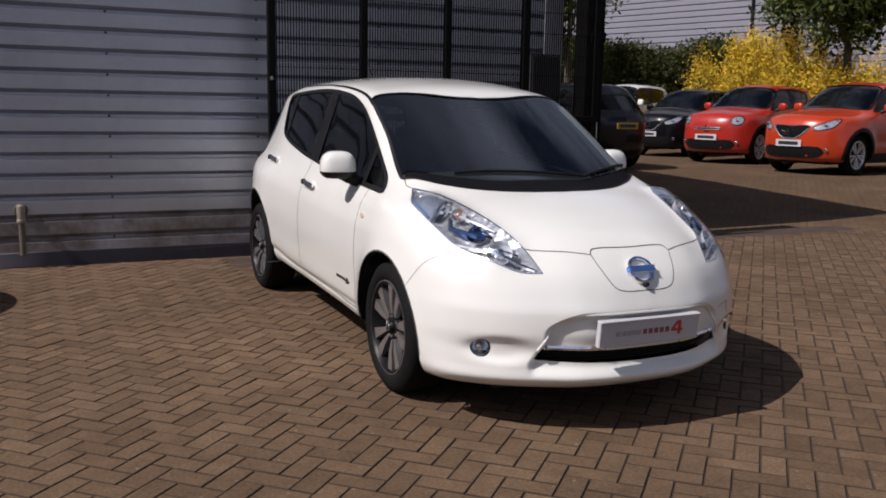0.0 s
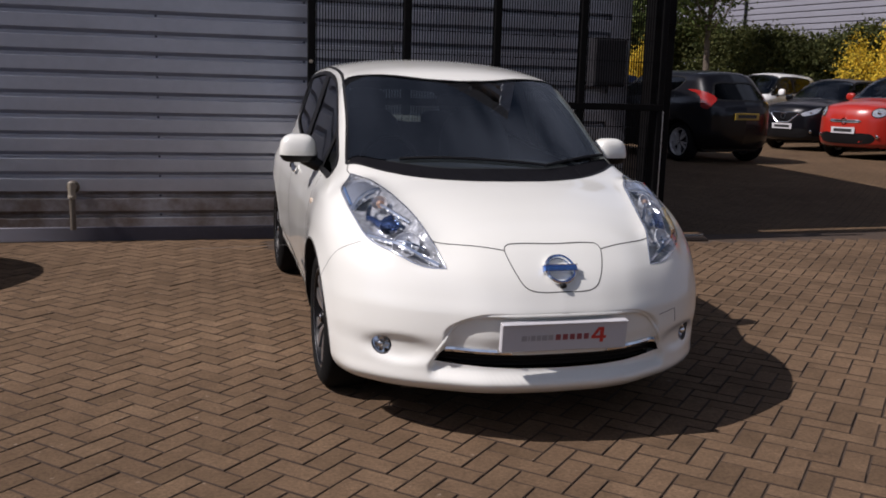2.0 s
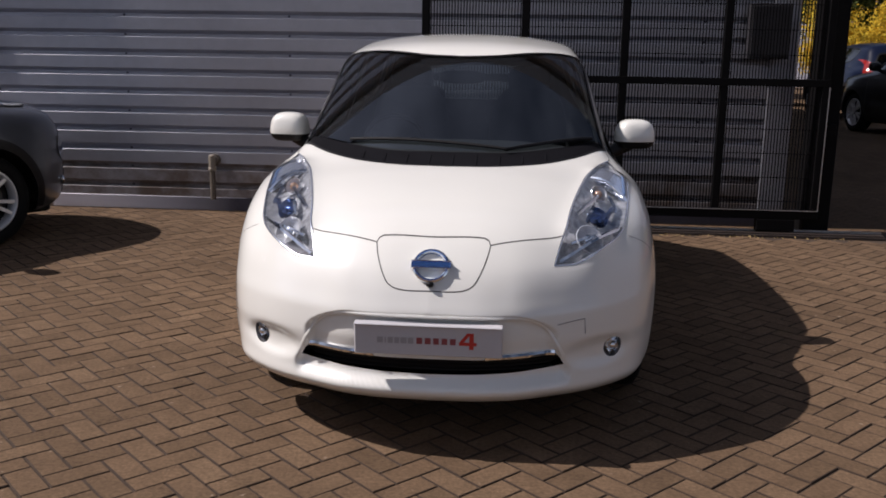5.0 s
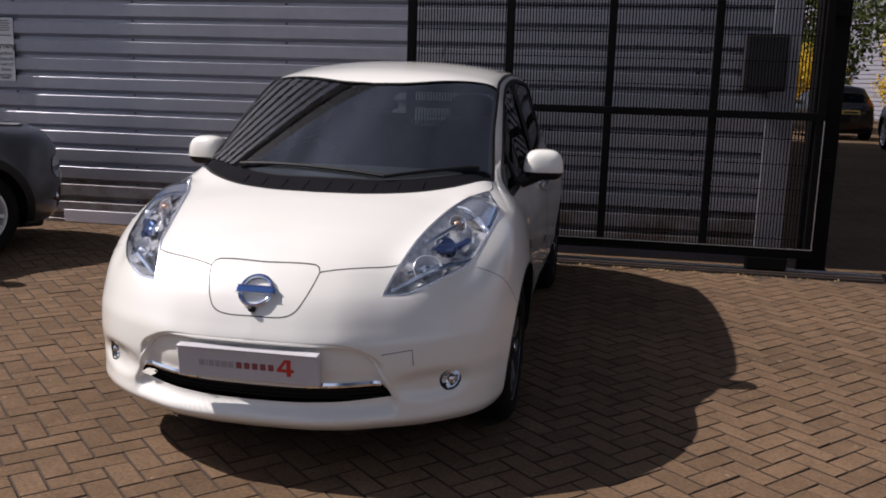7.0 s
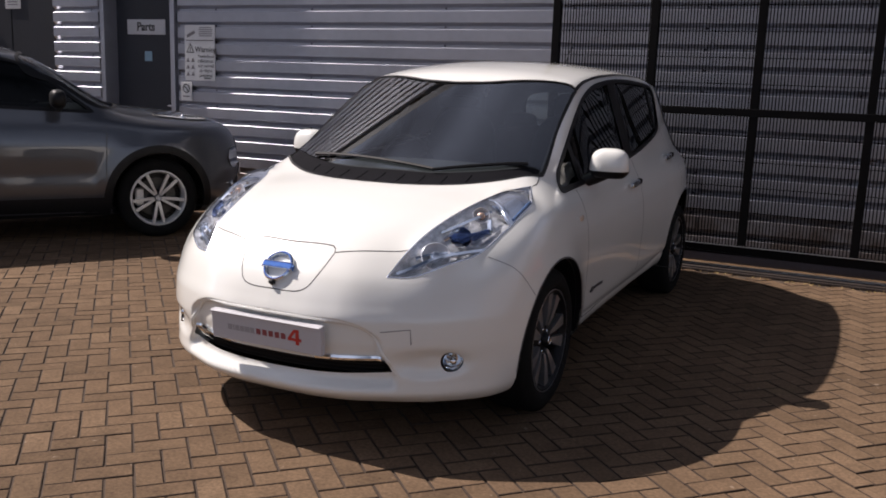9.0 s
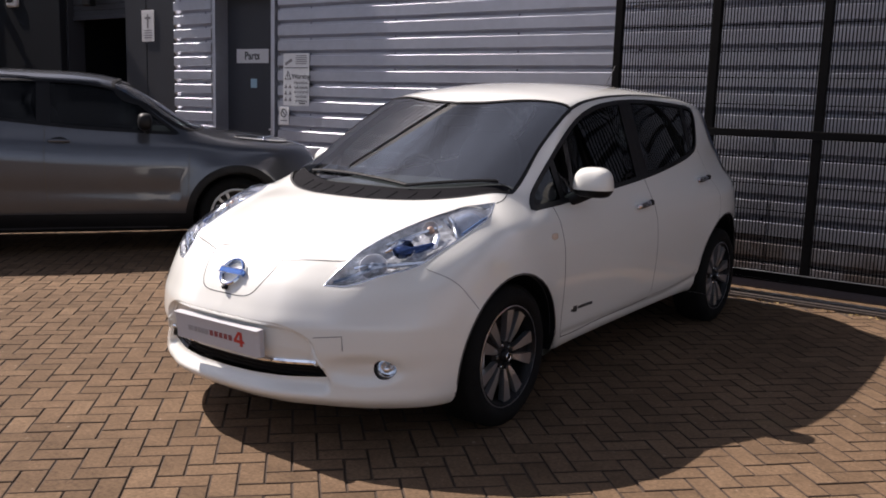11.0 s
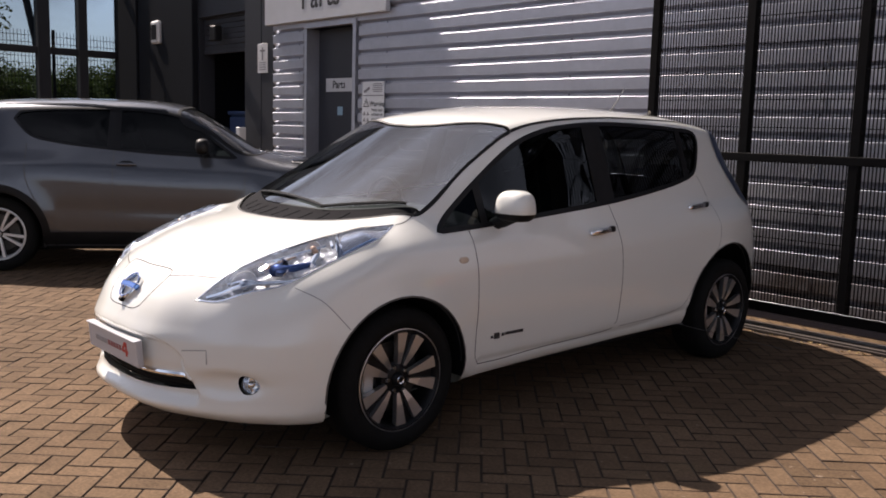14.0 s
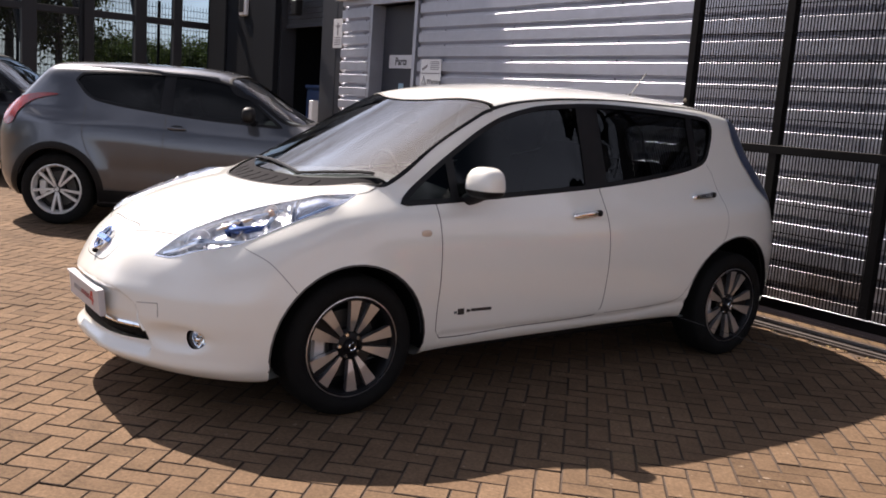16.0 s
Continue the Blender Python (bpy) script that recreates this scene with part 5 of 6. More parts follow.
    for sx in (1, -1):
        for y0, y1, z0, z1 in ((0.490, 0.505, 0.434, 0.446), (0.512, 0.550, 0.428, 0.458), (0.566, 0.585, 0.437, 0.452), (0.592, 0.720, 0.438, 0.453)):
            P = S.project([((y0 + y1) / 2, (z0 + z1) / 2)], SIDE)[0]
            g = block(P[0] - 0.001, P[0] + 0.0035, y0, y1, z0, z1, 0.001)
            part("emblem_bar", fixed(g if sx > 0 else mirrored(g)), BLACK_INK, car)
    A = S.project([(0.0, 2.45)], ABOVE)[0]
    part("aerial", fixed(join(tube([A + (0, 0, 0), A + (0, 0.012, 0.02)], [0.018, 0.010], 10), tube([A + (0, 0.01, 0.015), A + (0, 0.15, 0.17)], 0.0035, 6))), BLACK, car, "short black roof aerial", True)
    two("sill_strip", ribbon(S, rounded([(0.36, 0.278), (0.9, 0.288), (1.6, 0.304), (2.17, 0.325)], 0.05, False), SIDE, 0.04, 0.006), PEARL, car)

    # arches, wheels, underbody
    for (yc, zc, r), hub_y in zip(ARCHES, (-0.055, 2.645)):
        two("wheel_arch_liner", arch_liner(yc, zc, r, 0.40, S), BLACK, car)
        edge = arch_outline(yc, zc, r, 0.08)[:26]
        two("arch_lip", ribbon(S, edge[1:-1], SIDE, 0.008, 0.002), SEAM, car)
        for sx in (1, -1):
            wheel(car, (sx * 0.850, hub_y, 0.3215), sx < 0, 0.3235, 0.233, 0.215, "blade", SATIN, GRAPHITE, "black tyre on a machined ten-blade alloy wheel")
    part("underbody", fixed(block(-0.60, 0.60, -0.70, 3.1, 0.17, 0.24, 0.02)), BLACK, car)

    # cabin
    mid = S.V[S.Q].mean(axis=1)
    keep = (mid[:, 2] > 0.35) & (mid[:, 1] > -0.2) & (mid[:, 1] < 3.4)
    allq = np.concatenate([S.Q[keep], q_fd, q_rd, q_roof])
    N = S.normal(S.V)
    V, Q, _ = both(S.V - 0.03 * N, allq, N)
    part("headlining", (V, [tuple(q)[::-1] for q in Q]), TRIM, car, "dark cabin lining", True)
    part("dashboard", fixed(blob((0, 0.42, 0.90), (0.70, 0.36, 0.13), 3.0, 14)), TRIM, car, smooth=True)
    part("cabin_floor", fixed(block(-0.72, 0.72, 0.0, 3.2, 0.32, 0.40, 0.01)), TRIM, car)
    part("parcel_shelf", fixed(block(-0.60, 0.60, 2.62, 3.12, 0.96, 1.0, 0.01)), TRIM, car)
    sw = lathe([(0.165 + 0.013 * math.cos(a), 0.013 * math.sin(a)) for a in np.linspace(0, 2 * math.pi, 8, endpoint=False)], 32, True)
    part("steering_wheel", fixed(moved(join(sw, blob((0, 0, 0), (0.02, 0.06, 0.05), 2, 8), block(-0.01, 0.01, -0.16, 0.16, -0.015, 0.015, 0.003)), Matrix.Translation((-0.36, 0.80, 0.96)) @ pose(0, 0, 0, -25, 0, 90))), BLACK, car, smooth=True)
    for sx in (1, -1):
        part("seat", fixed(join(blob((sx * 0.36, 1.25, 0.58), (0.25, 0.27, 0.10), 3, 12), blob((sx * 0.36, 1.52, 0.92), (0.24, 0.09, 0.36), 3, 12, pose(0, 0, 0, -12, 0, 0)))), SEAT, car, "dark cloth front seat", True)
        part("headrest", fixed(blob((sx * 0.36, 1.60, 1.31), (0.13, 0.055, 0.085), 3, 12)), SEAT, car, smooth=True)
        part("headrest", fixed(blob((sx * 0.36, 2.58, 1.16), (0.13, 0.055, 0.075), 3, 12)), SEAT, car, smooth=True)
    part("rear_bench", fixed(join(blob((0, 2.20, 0.60), (0.62, 0.27, 0.12), 4, 12), blob((0, 2.52, 0.88), (0.62, 0.09, 0.27), 4, 12, pose(0, 0, 0, -14, 0, 0)))), SEAT, car, "dark cloth rear bench", True)
    part("rear_view_mirror", fixed(blob((0, 0.70, 1.335), (0.12, 0.02, 0.035), 3, 10)), BLACK, car, smooth=True)
    return car


white_hatchback()


CROSS = dict(
    top=[(-1.2, 0.66), (-0.98, 0.78), (-0.88, 0.89), (-0.75, 0.965), (-0.5, 1.02), (-0.2, 1.06), (0.1, 1.09), (0.3, 1.13), (0.5, 1.245), (0.75, 1.415), (0.95, 1.52), (1.15, 1.562), (1.5, 1.582), (1.9, 1.582), (2.4, 1.566), (2.8, 1.54), (3.4, 1.47)],
    drop=[(-1.0, 0.13), (-0.5, 0.07), (0.3, 0.06), (0.9, 0.09), (3.0, 0.09)],
    front=[(0, 0), (0.2, 0.01), (0.4, 0.055), (0.6, 0.17), (0.7, 0.27), (0.8, 0.43), (0.87, 0.65), (0.95, 1.0)],
    front_z=[(0.1, -0.62), (0.2, -0.78), (0.3, -0.86), (0.5, -0.89), (0.7, -0.88), (0.85, -0.84), (0.95, -0.78), (1.1, -0.6)],
    rear=[(0.15, 3.1), (0.3, 3.25), (0.5, 3.33), (0.8, 3.34), (0.95, 3.31), (1.05, 3.25), (1.15, 3.16), (1.3, 3.02), (1.45, 2.89), (1.6, 2.77)],
    rear_x=[(0, 0), (0.4, 0.04), (0.6, 0.13), (0.72, 0.25), (0.85, 0.55), (0.95, 0.9)],
    width=[(-0.9, 0.86), (-0.3, 0.878), (0.0, 0.885), (0.5, 0.862), (1.3, 0.850), (2.0, 0.866), (2.6, 0.888), (3.0, 0.86), (3.35, 0.77)],
    inset=[(0.0, 0.12), (0.2, 0.05), (0.35, 0.020), (0.5, 0.0), (0.75, 0.0), (0.9, 0.022), (1.02, 0.065), (1.1, 0.10), (1.3, 0.19), (1.45, 0.26), (1.6, 0.35)],
    belt=[(0.3, 0.0), (1.2, 0.02), (2.2, 0.07), (3.4, 0.09)],
    taper=[(0.0, 0.09), (0.4, 0.05), (0.8, 0.0), (1.8, 0.0), (2.3, 0.03), (2.9, 0.10)],
    bottom=[(-1.0, 0.22), (0.0, 0.2), (2.6, 0.2), (3.4, 0.28)],
    blend=0.03)


def cross_extra(x, y, z):
    v = 0 * x
    for yc in (0.0, 2.60):
        r = np.hypot(y - yc, z - 0.335)
        v = v - 0.022 * np.exp(-((r - 0.42) / 0.11) ** 2) * (x > 0.5) * step(0.2, 0.4, z)
    return v + 0.012 * np.exp(-((z - 0.55) / 0.09) ** 2) * (y > 0.5) * (y < 2.1) * (x > 0.6)


def plain_car(m, paint, label, fine=0.05, nose="wide", lamp_on_top=False, scale=(1, 1, 1), wheels=SILVER, group=""):
    """A parked car: body, glass, pillars, lamps, grille, plate, mirrors, handles, wheels."""
    car = thing("car", m @ Matrix.Diagonal((*scale, 1)), label, "car", group)
    S, base, rad, arch, zc = Shell(**CROSS, extra=cross_extra, cab=(0.95, 1.12)), 2.60, 0.338, 0.395, 0.336
    dlo = rounded([(0.50, 1.058), (0.9, 1.075), (1.3, 1.095), (1.75, 1.135), (2.1, 1.175), (2.32, 1.23), (2.47, 1.37), (2.42, 1.435), (1.9, 1.474), (1.5, 1.482), (1.2, 1.462), (1.0, 1.415), (0.84, 1.318), (0.66, 1.18)], 0.03, sharp=(0, 6))
    scr = [(0.0, 0.23), (0.35, 0.25), (0.58, 0.31), (0.70, 0.42), (0.66, 0.75), (0.60, 1.02), (0.3, 0.98), (0.0, 0.96)]
    hatch = [(0.0, 1.36), (0.40, 1.34), (0.50, 1.20), (0.55, 1.08), (0.0, 1.06), (-0.55, 1.08), (-0.50, 1.20), (-0.40, 1.34)]
    grille = [(0.0, 0.80), (0.36, 0.80), (0.42, 0.72), (0.34, 0.62), (0.0, 0.60), (-0.34, 0.62), (-0.42, 0.72), (-0.36, 0.80)]
    lamp = [(0.42, 0.80), (0.56, 0.86), (0.70, 0.93), (0.735, 0.90), (0.69, 0.80), (0.55, 0.745), (0.44, 0.74)]
    tail = [(2.62, 1.225), (2.84, 1.165), (2.97, 1.07), (3.04, 0.94), (3.14, 0.92), (3.16, 1.06), (3.02, 1.17), (2.82, 1.225)]
    doors = ((0.42, 1.60), (1.62, 2.30))
    if nose == "round":
        lamp = [(0.60 + 0.105 * math.cos(a), 0.845 + 0.085 * math.sin(a)) for a in np.linspace(0, 2 * math.pi, 14, endpoint=False)]
        grille = [(0.0, 0.70), (0.30, 0.70), (0.34, 0.685), (0.30, 0.67), (0.0, 0.665), (-0.30, 0.67), (-0.34, 0.685), (-0.30, 0.70)]
    else:
        grille = [(0.0, 0.80), (0.30, 0.81), (0.36, 0.79), (0.22, 0.66), (0.14, 0.61), (0.0, 0.60), (-0.14, 0.61), (-0.22, 0.66), (-0.36, 0.79), (-0.30, 0.81)]
    S.grid(-0.15, base - 0.1, 0.64, fine)
    half = rounded(scr, 0.03, False)
    screen = np.concatenate([half, (half * np.array([-1, 1]))[::-1][1:-1]])
    hatch, grille, lamp, tail = rounded(hatch, 0.03), rounded(grille, 0.03), rounded(lamp, 0.02), rounded(tail, 0.02)
    S.cut(dlo, SIDE)
    S.cut(screen, ABOVE)
    S.cut(hatch, REAR)
    for yc in (0.0, base):
        S.cut(arch_outline(yc, zc, arch, 0.05), SIDE)
    skin("body", S, S.Q, paint, car)
    N = S.normal(S.V)
    mid = S.V[S.Q].mean(axis=1)
    V, Q, _ = both(S.V - 0.035 * N, S.Q[(mid[:, 2] > 0.45) & (mid[:, 1] > 0.05)], N)
    part("cabin_lining", (V, [tuple(q)[::-1] for q in Q]), TRIM, car, "dark cabin lining", True)
    cut_y = doors[0][1]
    for y0, y1, g in ((dlo[:, 0].min(), cut_y - 0.05, DOOR_GLASS), (cut_y + 0.05, dlo[:, 0].max(), PRIVACY)):
        P, tri, N = drape(S, clip_y(dlo, y0, y1), SIDE, -0.006, 0.09)
        two("window", (P, tri), g, car, "tinted side glass")
    P, tri, N = drape(S, clip_y(dlo, cut_y - 0.055, cut_y + 0.055), SIDE, -0.003, 0.05)
    two("pillar_trim", (P, tri), BLACK, car)
    two("window_seal", ribbon(S, dlo, SIDE, 0.026, 0.003, True), BLACK, car)
    P, tri, N = drape(S, screen, ABOVE, -0.004, 0.08)
    part("windscreen", (P, tri), SCREEN, car, "windscreen", True, N)
    part("windscreen_seal", fixed(ribbon(S, screen, ABOVE, 0.03, 0.003, True)), BLACK, car, smooth=True)
    P, tri, N = drape(S, hatch, REAR, -0.004, 0.08)
    part("rear_window", (P, tri), PRIVACY, car, "dark rear window", True, N)
    part("rear_window_seal", fixed(ribbon(S, hatch, REAR, 0.03, 0.003, True)), BLACK, car, smooth=True)
    for y0, y1 in doors:
        zt = float(np.interp(y1, dlo[:len(dlo) // 2, 0], dlo[:len(dlo) // 2, 1])) - 0.01
        line = rounded([(y1 - 0.01, zt), (y1, 0.8), (y1 - 0.02, 0.45), (y1 - 0.06, 0.38), (y0 + 0.05, 0.36), (y0 + 0.02, 0.45), (y0, 0.8), (y0 - 0.015, 1.02)] if y1 < 2 else [(y1 + 0.05, 1.15), (y1 + 0.04, 0.85), (y1 - 0.06, 0.62), (y1 - 0.20, 0.42), (y1 - 0.28, 0.36), (y0 + 0.05, 0.36)], 0.06, False)
        two("panel_gap", ribbon(S, line, SIDE, 0.008), SEAM, car)
    for hy, hz in ((doors[0][1] - 0.12, 0.985),):
        P = S.project([(hy, hz)], SIDE)[0]
        two("handle", blob((P[0] + 0.018, hy, hz), (0.014, 0.09, 0.015), 3, 8), paint, car)
        two("handle_recess", blob((P[0] - 0.004, hy, hz), (0.008, 0.07, 0.032), 2, 8), BLACK, car)
    look_from = FRONT
    if lamp_on_top:
        look_from = ABOVE
        lamp = rounded([(0.35, -0.52), (0.430, -0.41), (0.505, -0.24), (0.575, -0.02), (0.630, -0.05), (0.620, -0.24), (0.565, -0.40), (0.46, -0.52)], 0.02)
    P, tri, N = drape(S, lamp, look_from, 0.022 if lamp_on_top else 0.008, 0.04)
    lens = two("headlamp", (P, tri), LENS, car, "clear headlamp")
    P, tri, N = drape(S, lamp, look_from, 0.003, 0.04)
    P1 = S.project([lamp.mean(axis=0)], look_from)[0]
    rim = ribbon(S, lamp, look_from, 0.014, 0.010, True)
    for k, l in enumerate(lens):
        for nm, geo, mat in (("reflector", (P, tri), LAMP_DARK), ("bowl", blob(P1, (0.05, 0.02, 0.03), 2, 8), CHROME), ("lamp_rim", rim, BLACK)):
            part(nm, fixed(geo if k == 0 else mirrored(geo)), mat, l, smooth=True)
    if lamp_on_top:
        round_lamp = rounded([(0.56 + 0.095 * math.cos(a), 0.66 + 0.095 * math.sin(a)) for a in np.linspace(0, 2 * math.pi, 14, endpoint=False)], 0.02)
        P, tri, N = drape(S, round_lamp, FRONT, 0.008, 0.04)
        two("driving_lamp", (P, tri), CHROME, car, "round lamp low in the bumper")
    P, tri, N = drape(S, tail, SIDE, 0.010, 0.04)
    two("tail_lamp", (P, tri), RED_LENS, car, "red tail lamp")
    P, tri, N = drape(S, grille, FRONT, 0.006, 0.06)
    gr = part("grille", (P, tri), GLOSS, car, "black grille", True)
    part("grille_frame", fixed(ribbon(S, grille, FRONT, 0.022, 0.014, True)), CHROME, gr, smooth=True)
    em = S.project([(0, grille[:, 1].mean())], FRONT)[0]
    part("emblem", fixed(moved(lathe([(0.045, -0.01), (0.05, 0.008), (0.06, 0.008), (0.06, -0.01)], 24, True), Matrix.Translation(em + (0, -0.012, 0)) @ pose(0, 0, 0, 0, 0, -90))), CHROME, gr, smooth=True)
    low = rounded([(0.0, 0.46), (0.52, 0.47), (0.60, 0.38), (0.5, 0.30), (0.0, 0.28), (-0.5, 0.30), (-0.60, 0.38), (-0.52, 0.47)], 0.03)
    P, tri, N = drape(S, low, FRONT, 0.004, 0.07)
    part("lower_intake", (P, tri), BLACK, car, smooth=True)
    P = S.project([(0.62, 0.42)], FRONT)[0]
    two("fog_lamp", blob(P, (0.045, 0.02, 0.035), 2, 8), CHROME, car)
    for y, mat, sgn in ((S.project([(0, 0.52)], FRONT)[0][1] - 0.012, WHITE_PLATE, -1), (S.project([(0, 0.80)], REAR)[0][1] + 0.012, YELLOW_PLATE, 1)):
        z = 0.52 if sgn < 0 else 0.80
        p = part("number_plate", fixed(block(-0.26, 0.26, y - 0.006, y + 0.006, z - 0.056, z + 0.056, 0.002)), mat, car, "white front plate with a dark bar" if sgn < 0 else "yellow rear plate with a dark bar")
        yy = y + sgn * 0.008
        part("plate_bar", block(-0.20, 0.20, yy - 0.001, yy + 0.001, z - 0.028, z + 0.028, 0.0), BLACK_INK, p)
    for sx in (1, -1):
        zz = 1.16 if lamp_on_top else 1.13
        yy = 0.79 if lamp_on_top else 0.72
        V, F = blob((sx * 0.93, yy, zz), (0.10, 0.06, 0.075), 2.8, 12)
        part("door_mirror", fixed((V, F)), BLACK if lamp_on_top else paint, car, "", True)
        part("mirror_foot", fixed(tube([(sx * 0.86, yy, zz - 0.05), (sx * 0.74, yy - 0.03, zz - 0.09)], 0.03, 8)), BLACK, car, smooth=True)
    two("roof_rail", ribbon(S, rounded([(0.55, 1.15), (0.56, 1.6), (0.54, 2.2), (0.50, 2.6)], 0.06, False), ABOVE, 0.03, 0.012), paint, car)
    two("sill_cladding", ribbon(S, rounded([(0.40, 0.29), (1.2, 0.29), (2.2, 0.29)], 0.1, False), SIDE, 0.15, 0.012), BLACK, car, "black plastic sill cladding")
    for yc in (0.0, base):
        two("wheel_arch_liner", arch_liner(yc, zc, arch, 0.40, S, 0.012), BLACK, car)
        e = arch_outline(yc, zc, arch + 0.03, 0.05)[1:25]
        two("arch_trim", ribbon(S, e, SIDE, 0.065, 0.006), BLACK, car, "black plastic arch trim")
        for sx in (1, -1):
            wheel(car, (sx * 0.825, yc, rad), sx < 0, rad, 0.24, 0.21, "twin", wheels, GRAPHITE, "black tyre on a silver alloy wheel with paired spokes")
    part("underbody", fixed(block(-0.62, 0.62, -0.6, base + 0.4, 0.18, 0.26, 0.02)), BLACK, car)
    part("dashboard", fixed(blob((0, 0.62, 0.98), (0.66, 0.28, 0.12), 3, 10)), TRIM, car, smooth=True)
    for sx in (1, -1):
        part("seat", fixed(join(blob((sx * 0.36, 1.55, 0.92), (0.24, 0.09, 0.36), 3, 8, pose(0, 0, 0, -12, 0, 0)), blob((sx * 0.36, 1.63, 1.30), (0.12, 0.05, 0.08), 3, 8))), SEAT, car, "dark front seat", True)
    return car


def parked(x, y, hx, hy, z=0.216):
    """A pose for a car whose front axle stands at x, y, its nose towards hx, hy."""
    return pose(x, y, z, 0, 0, math.degrees(math.atan2(hx, -hy)))


plain_car(parked(-4.262, 2.632, 0.54, 0.84, 0.0), GREY_CAR, "gun-metal grey crossover parked beside the workshop wall", 0.03, lamp_on_top=True, scale=(1.0, 1.02, 1.03))
plain_car(parked(11.7, 8.95, -0.985, -0.17), ORANGE_CAR, "orange-red crossover parked nose out in the far row", 0.06, scale=(1.05, 1.05, 1.14), group="cars in the far row")
plain_car(parked(12.2, 12.05, -0.95, -0.31), RED_CAR, "red small crossover parked nose out in the far row", 0.06, scale=(1.02, 1.0, 1.14), nose="round", group="cars in the far row")
plain_car(parked(12.6, 14.75, -0.93, -0.36), BLACK_CAR, "black hatchback parked nose out in the far row", 0.06, scale=(1.0, 1.0, 1.10), group="cars in the far row")
plain_car(parked(7.53, 13.76, -0.14, 0.99), BLACK_CAR, "black sport-utility car seen from behind with a yellow plate", 0.06, scale=(1.04, 1.08, 1.07), group="cars near the gate")
plain_car(parked(8.55, 19.5, 0.0, 1.0), BLUE_CAR, "dark blue car parked beyond the gate", 0.06, scale=(1.03, 1.03, 1.10), group="cars near the gate")
plain_car(parked(12.9, 18.2, -0.93, -0.36), WHITE_CAR, "white car parked in the row behind", 0.07, scale=(1.0, 1.0, 1.22), group="cars in the far row")
plain_car(parked(7.6, 27.0, -0.1, 1.0), BLACK_CAR, "dark car parked far beyond the gate", 0.07, group="cars near the gate")
plain_car(parked(-9.6, 1.2, 0.54, 0.84, 0.0), BLACK_CAR, "black car parked behind the grey crossover", 0.06, scale=(1.03, 1.05, 1.1), group="cars near the showroom")

# ---- gate in front of the wall ----
GATE_Y, GATE_TOP = 3.65, 2.72
gate = thing("sliding_gate", pose(0, GATE_Y, 0), "tall black steel sliding gate with welded wire mesh", "gate")
for x in (-0.485, 0.344, 1.167, 1.992):
    part("post", fixed(block(x - 0.033, x + 0.033, -0.03, 0.03, 0.155, GATE_TOP, 0.004)), GATE_PAINT, gate)
part("end_post", fixed(block(2.775, 2.835, -0.03, 0.03, 0.155, GATE_TOP, 0.004)), GATE_PAINT, gate)
for z0, z1 in ((1.250, 1.312), (0.150, 0.225), (GATE_TOP, GATE_TOP + 0.06)):
    part("rail", fixed(block(-0.52, 2.84, -0.032, 0.032, z0, z1, 0.004)), GATE_PAINT, gate)
# pale strips that paint the lit edges of bottom rail and end post
part("rail_glint", fixed(block(-0.45, 2.84, -0.037, -0.029, 0.222, 0.228, 0.001)), SATIN, gate, "bright steel edge, standing for wear and glint")
part("post_glint", fixed(block(2.832, 2.838, -0.037, -0.029, 0.228, 1.25, 0.001)), SATIN, gate, "bright steel edge, standing for wear and glint")
wire_v = mesh_of("wire", fixed(block(-0.0044, 0.0044, -0.0017, 0.0017, 0.225, GATE_TOP, 0.0)))
wire_h = mesh_of("cross_wire", fixed(block(-0.45, 2.78, -0.003, 0.003, -0.003, 0.003, 0.0)))
for i in range(int((2.775 + 0.45) / 0.0248)):
    w = part("wire", wire_v, WIRE, gate)
    w.location = (-0.442 + 0.0248 * i, -0.012, 0)
for i in range(12):
    w = part("cross_wire", wire_h, WIRE, gate)
    w.location = (0, -0.016, 0.30 + 0.2 * i)
part("bolt_head", fixed(moved(lathe([(0.001, 0.008), (0.014, 0.006), (0.016, 0.0)], 14), Matrix.Translation((-0.492, -0.034, 1.60)) @ pose(0, 0, 0, 0, 0, -90))), PVC, gate, "pale round plug", True)
track = thing("gate_track", pose(0, GATE_Y, 0), "worn steel sliding-gate track along the ground", "gate track")
part("channel", fixed(block(-0.45, 3.4, -0.045, 0.03, -0.004, 0.036, 0.006)), STEEL, track)
part("angle_edge", fixed(block(-0.45, 3.4, 0.033, 0.043, -0.004, 0.052, 0.002)), SATIN, track, "bright steel edge, standing for wear and glint")
part("front_edge", fixed(block(-0.45, 3.4, -0.068, -0.049, -0.004, 0.020, 0.003)), STEEL, track)
for x in (-0.3, 2.5):
    part("roller_housing", fixed(block(x - 0.16, x + 0.16, -0.035, 0.035, 0.045, 0.150, 0.008)), GATE_PAINT, track)
post = thing("gate_post", pose(2.88, GATE_Y + 0.22, 0), "heavy black square steel gate post", "post")
part("column", fixed(block(-0.105, 0.11, -0.10, 0.12, -0.004, 3.4, 0.006)), GATE_PAINT, post)
part("base_plate", fixed(block(-0.16, 0.17, -0.15, 0.17, -0.004, 0.014, 0.003)), GATE_PAINT, post)
for z in (0.9, 2.1):
    part("guide_bracket", fixed(block(-0.06, 0.06, -0.20, -0.10, z - 0.05, z + 0.05, 0.006)), GATE_PAINT, post)

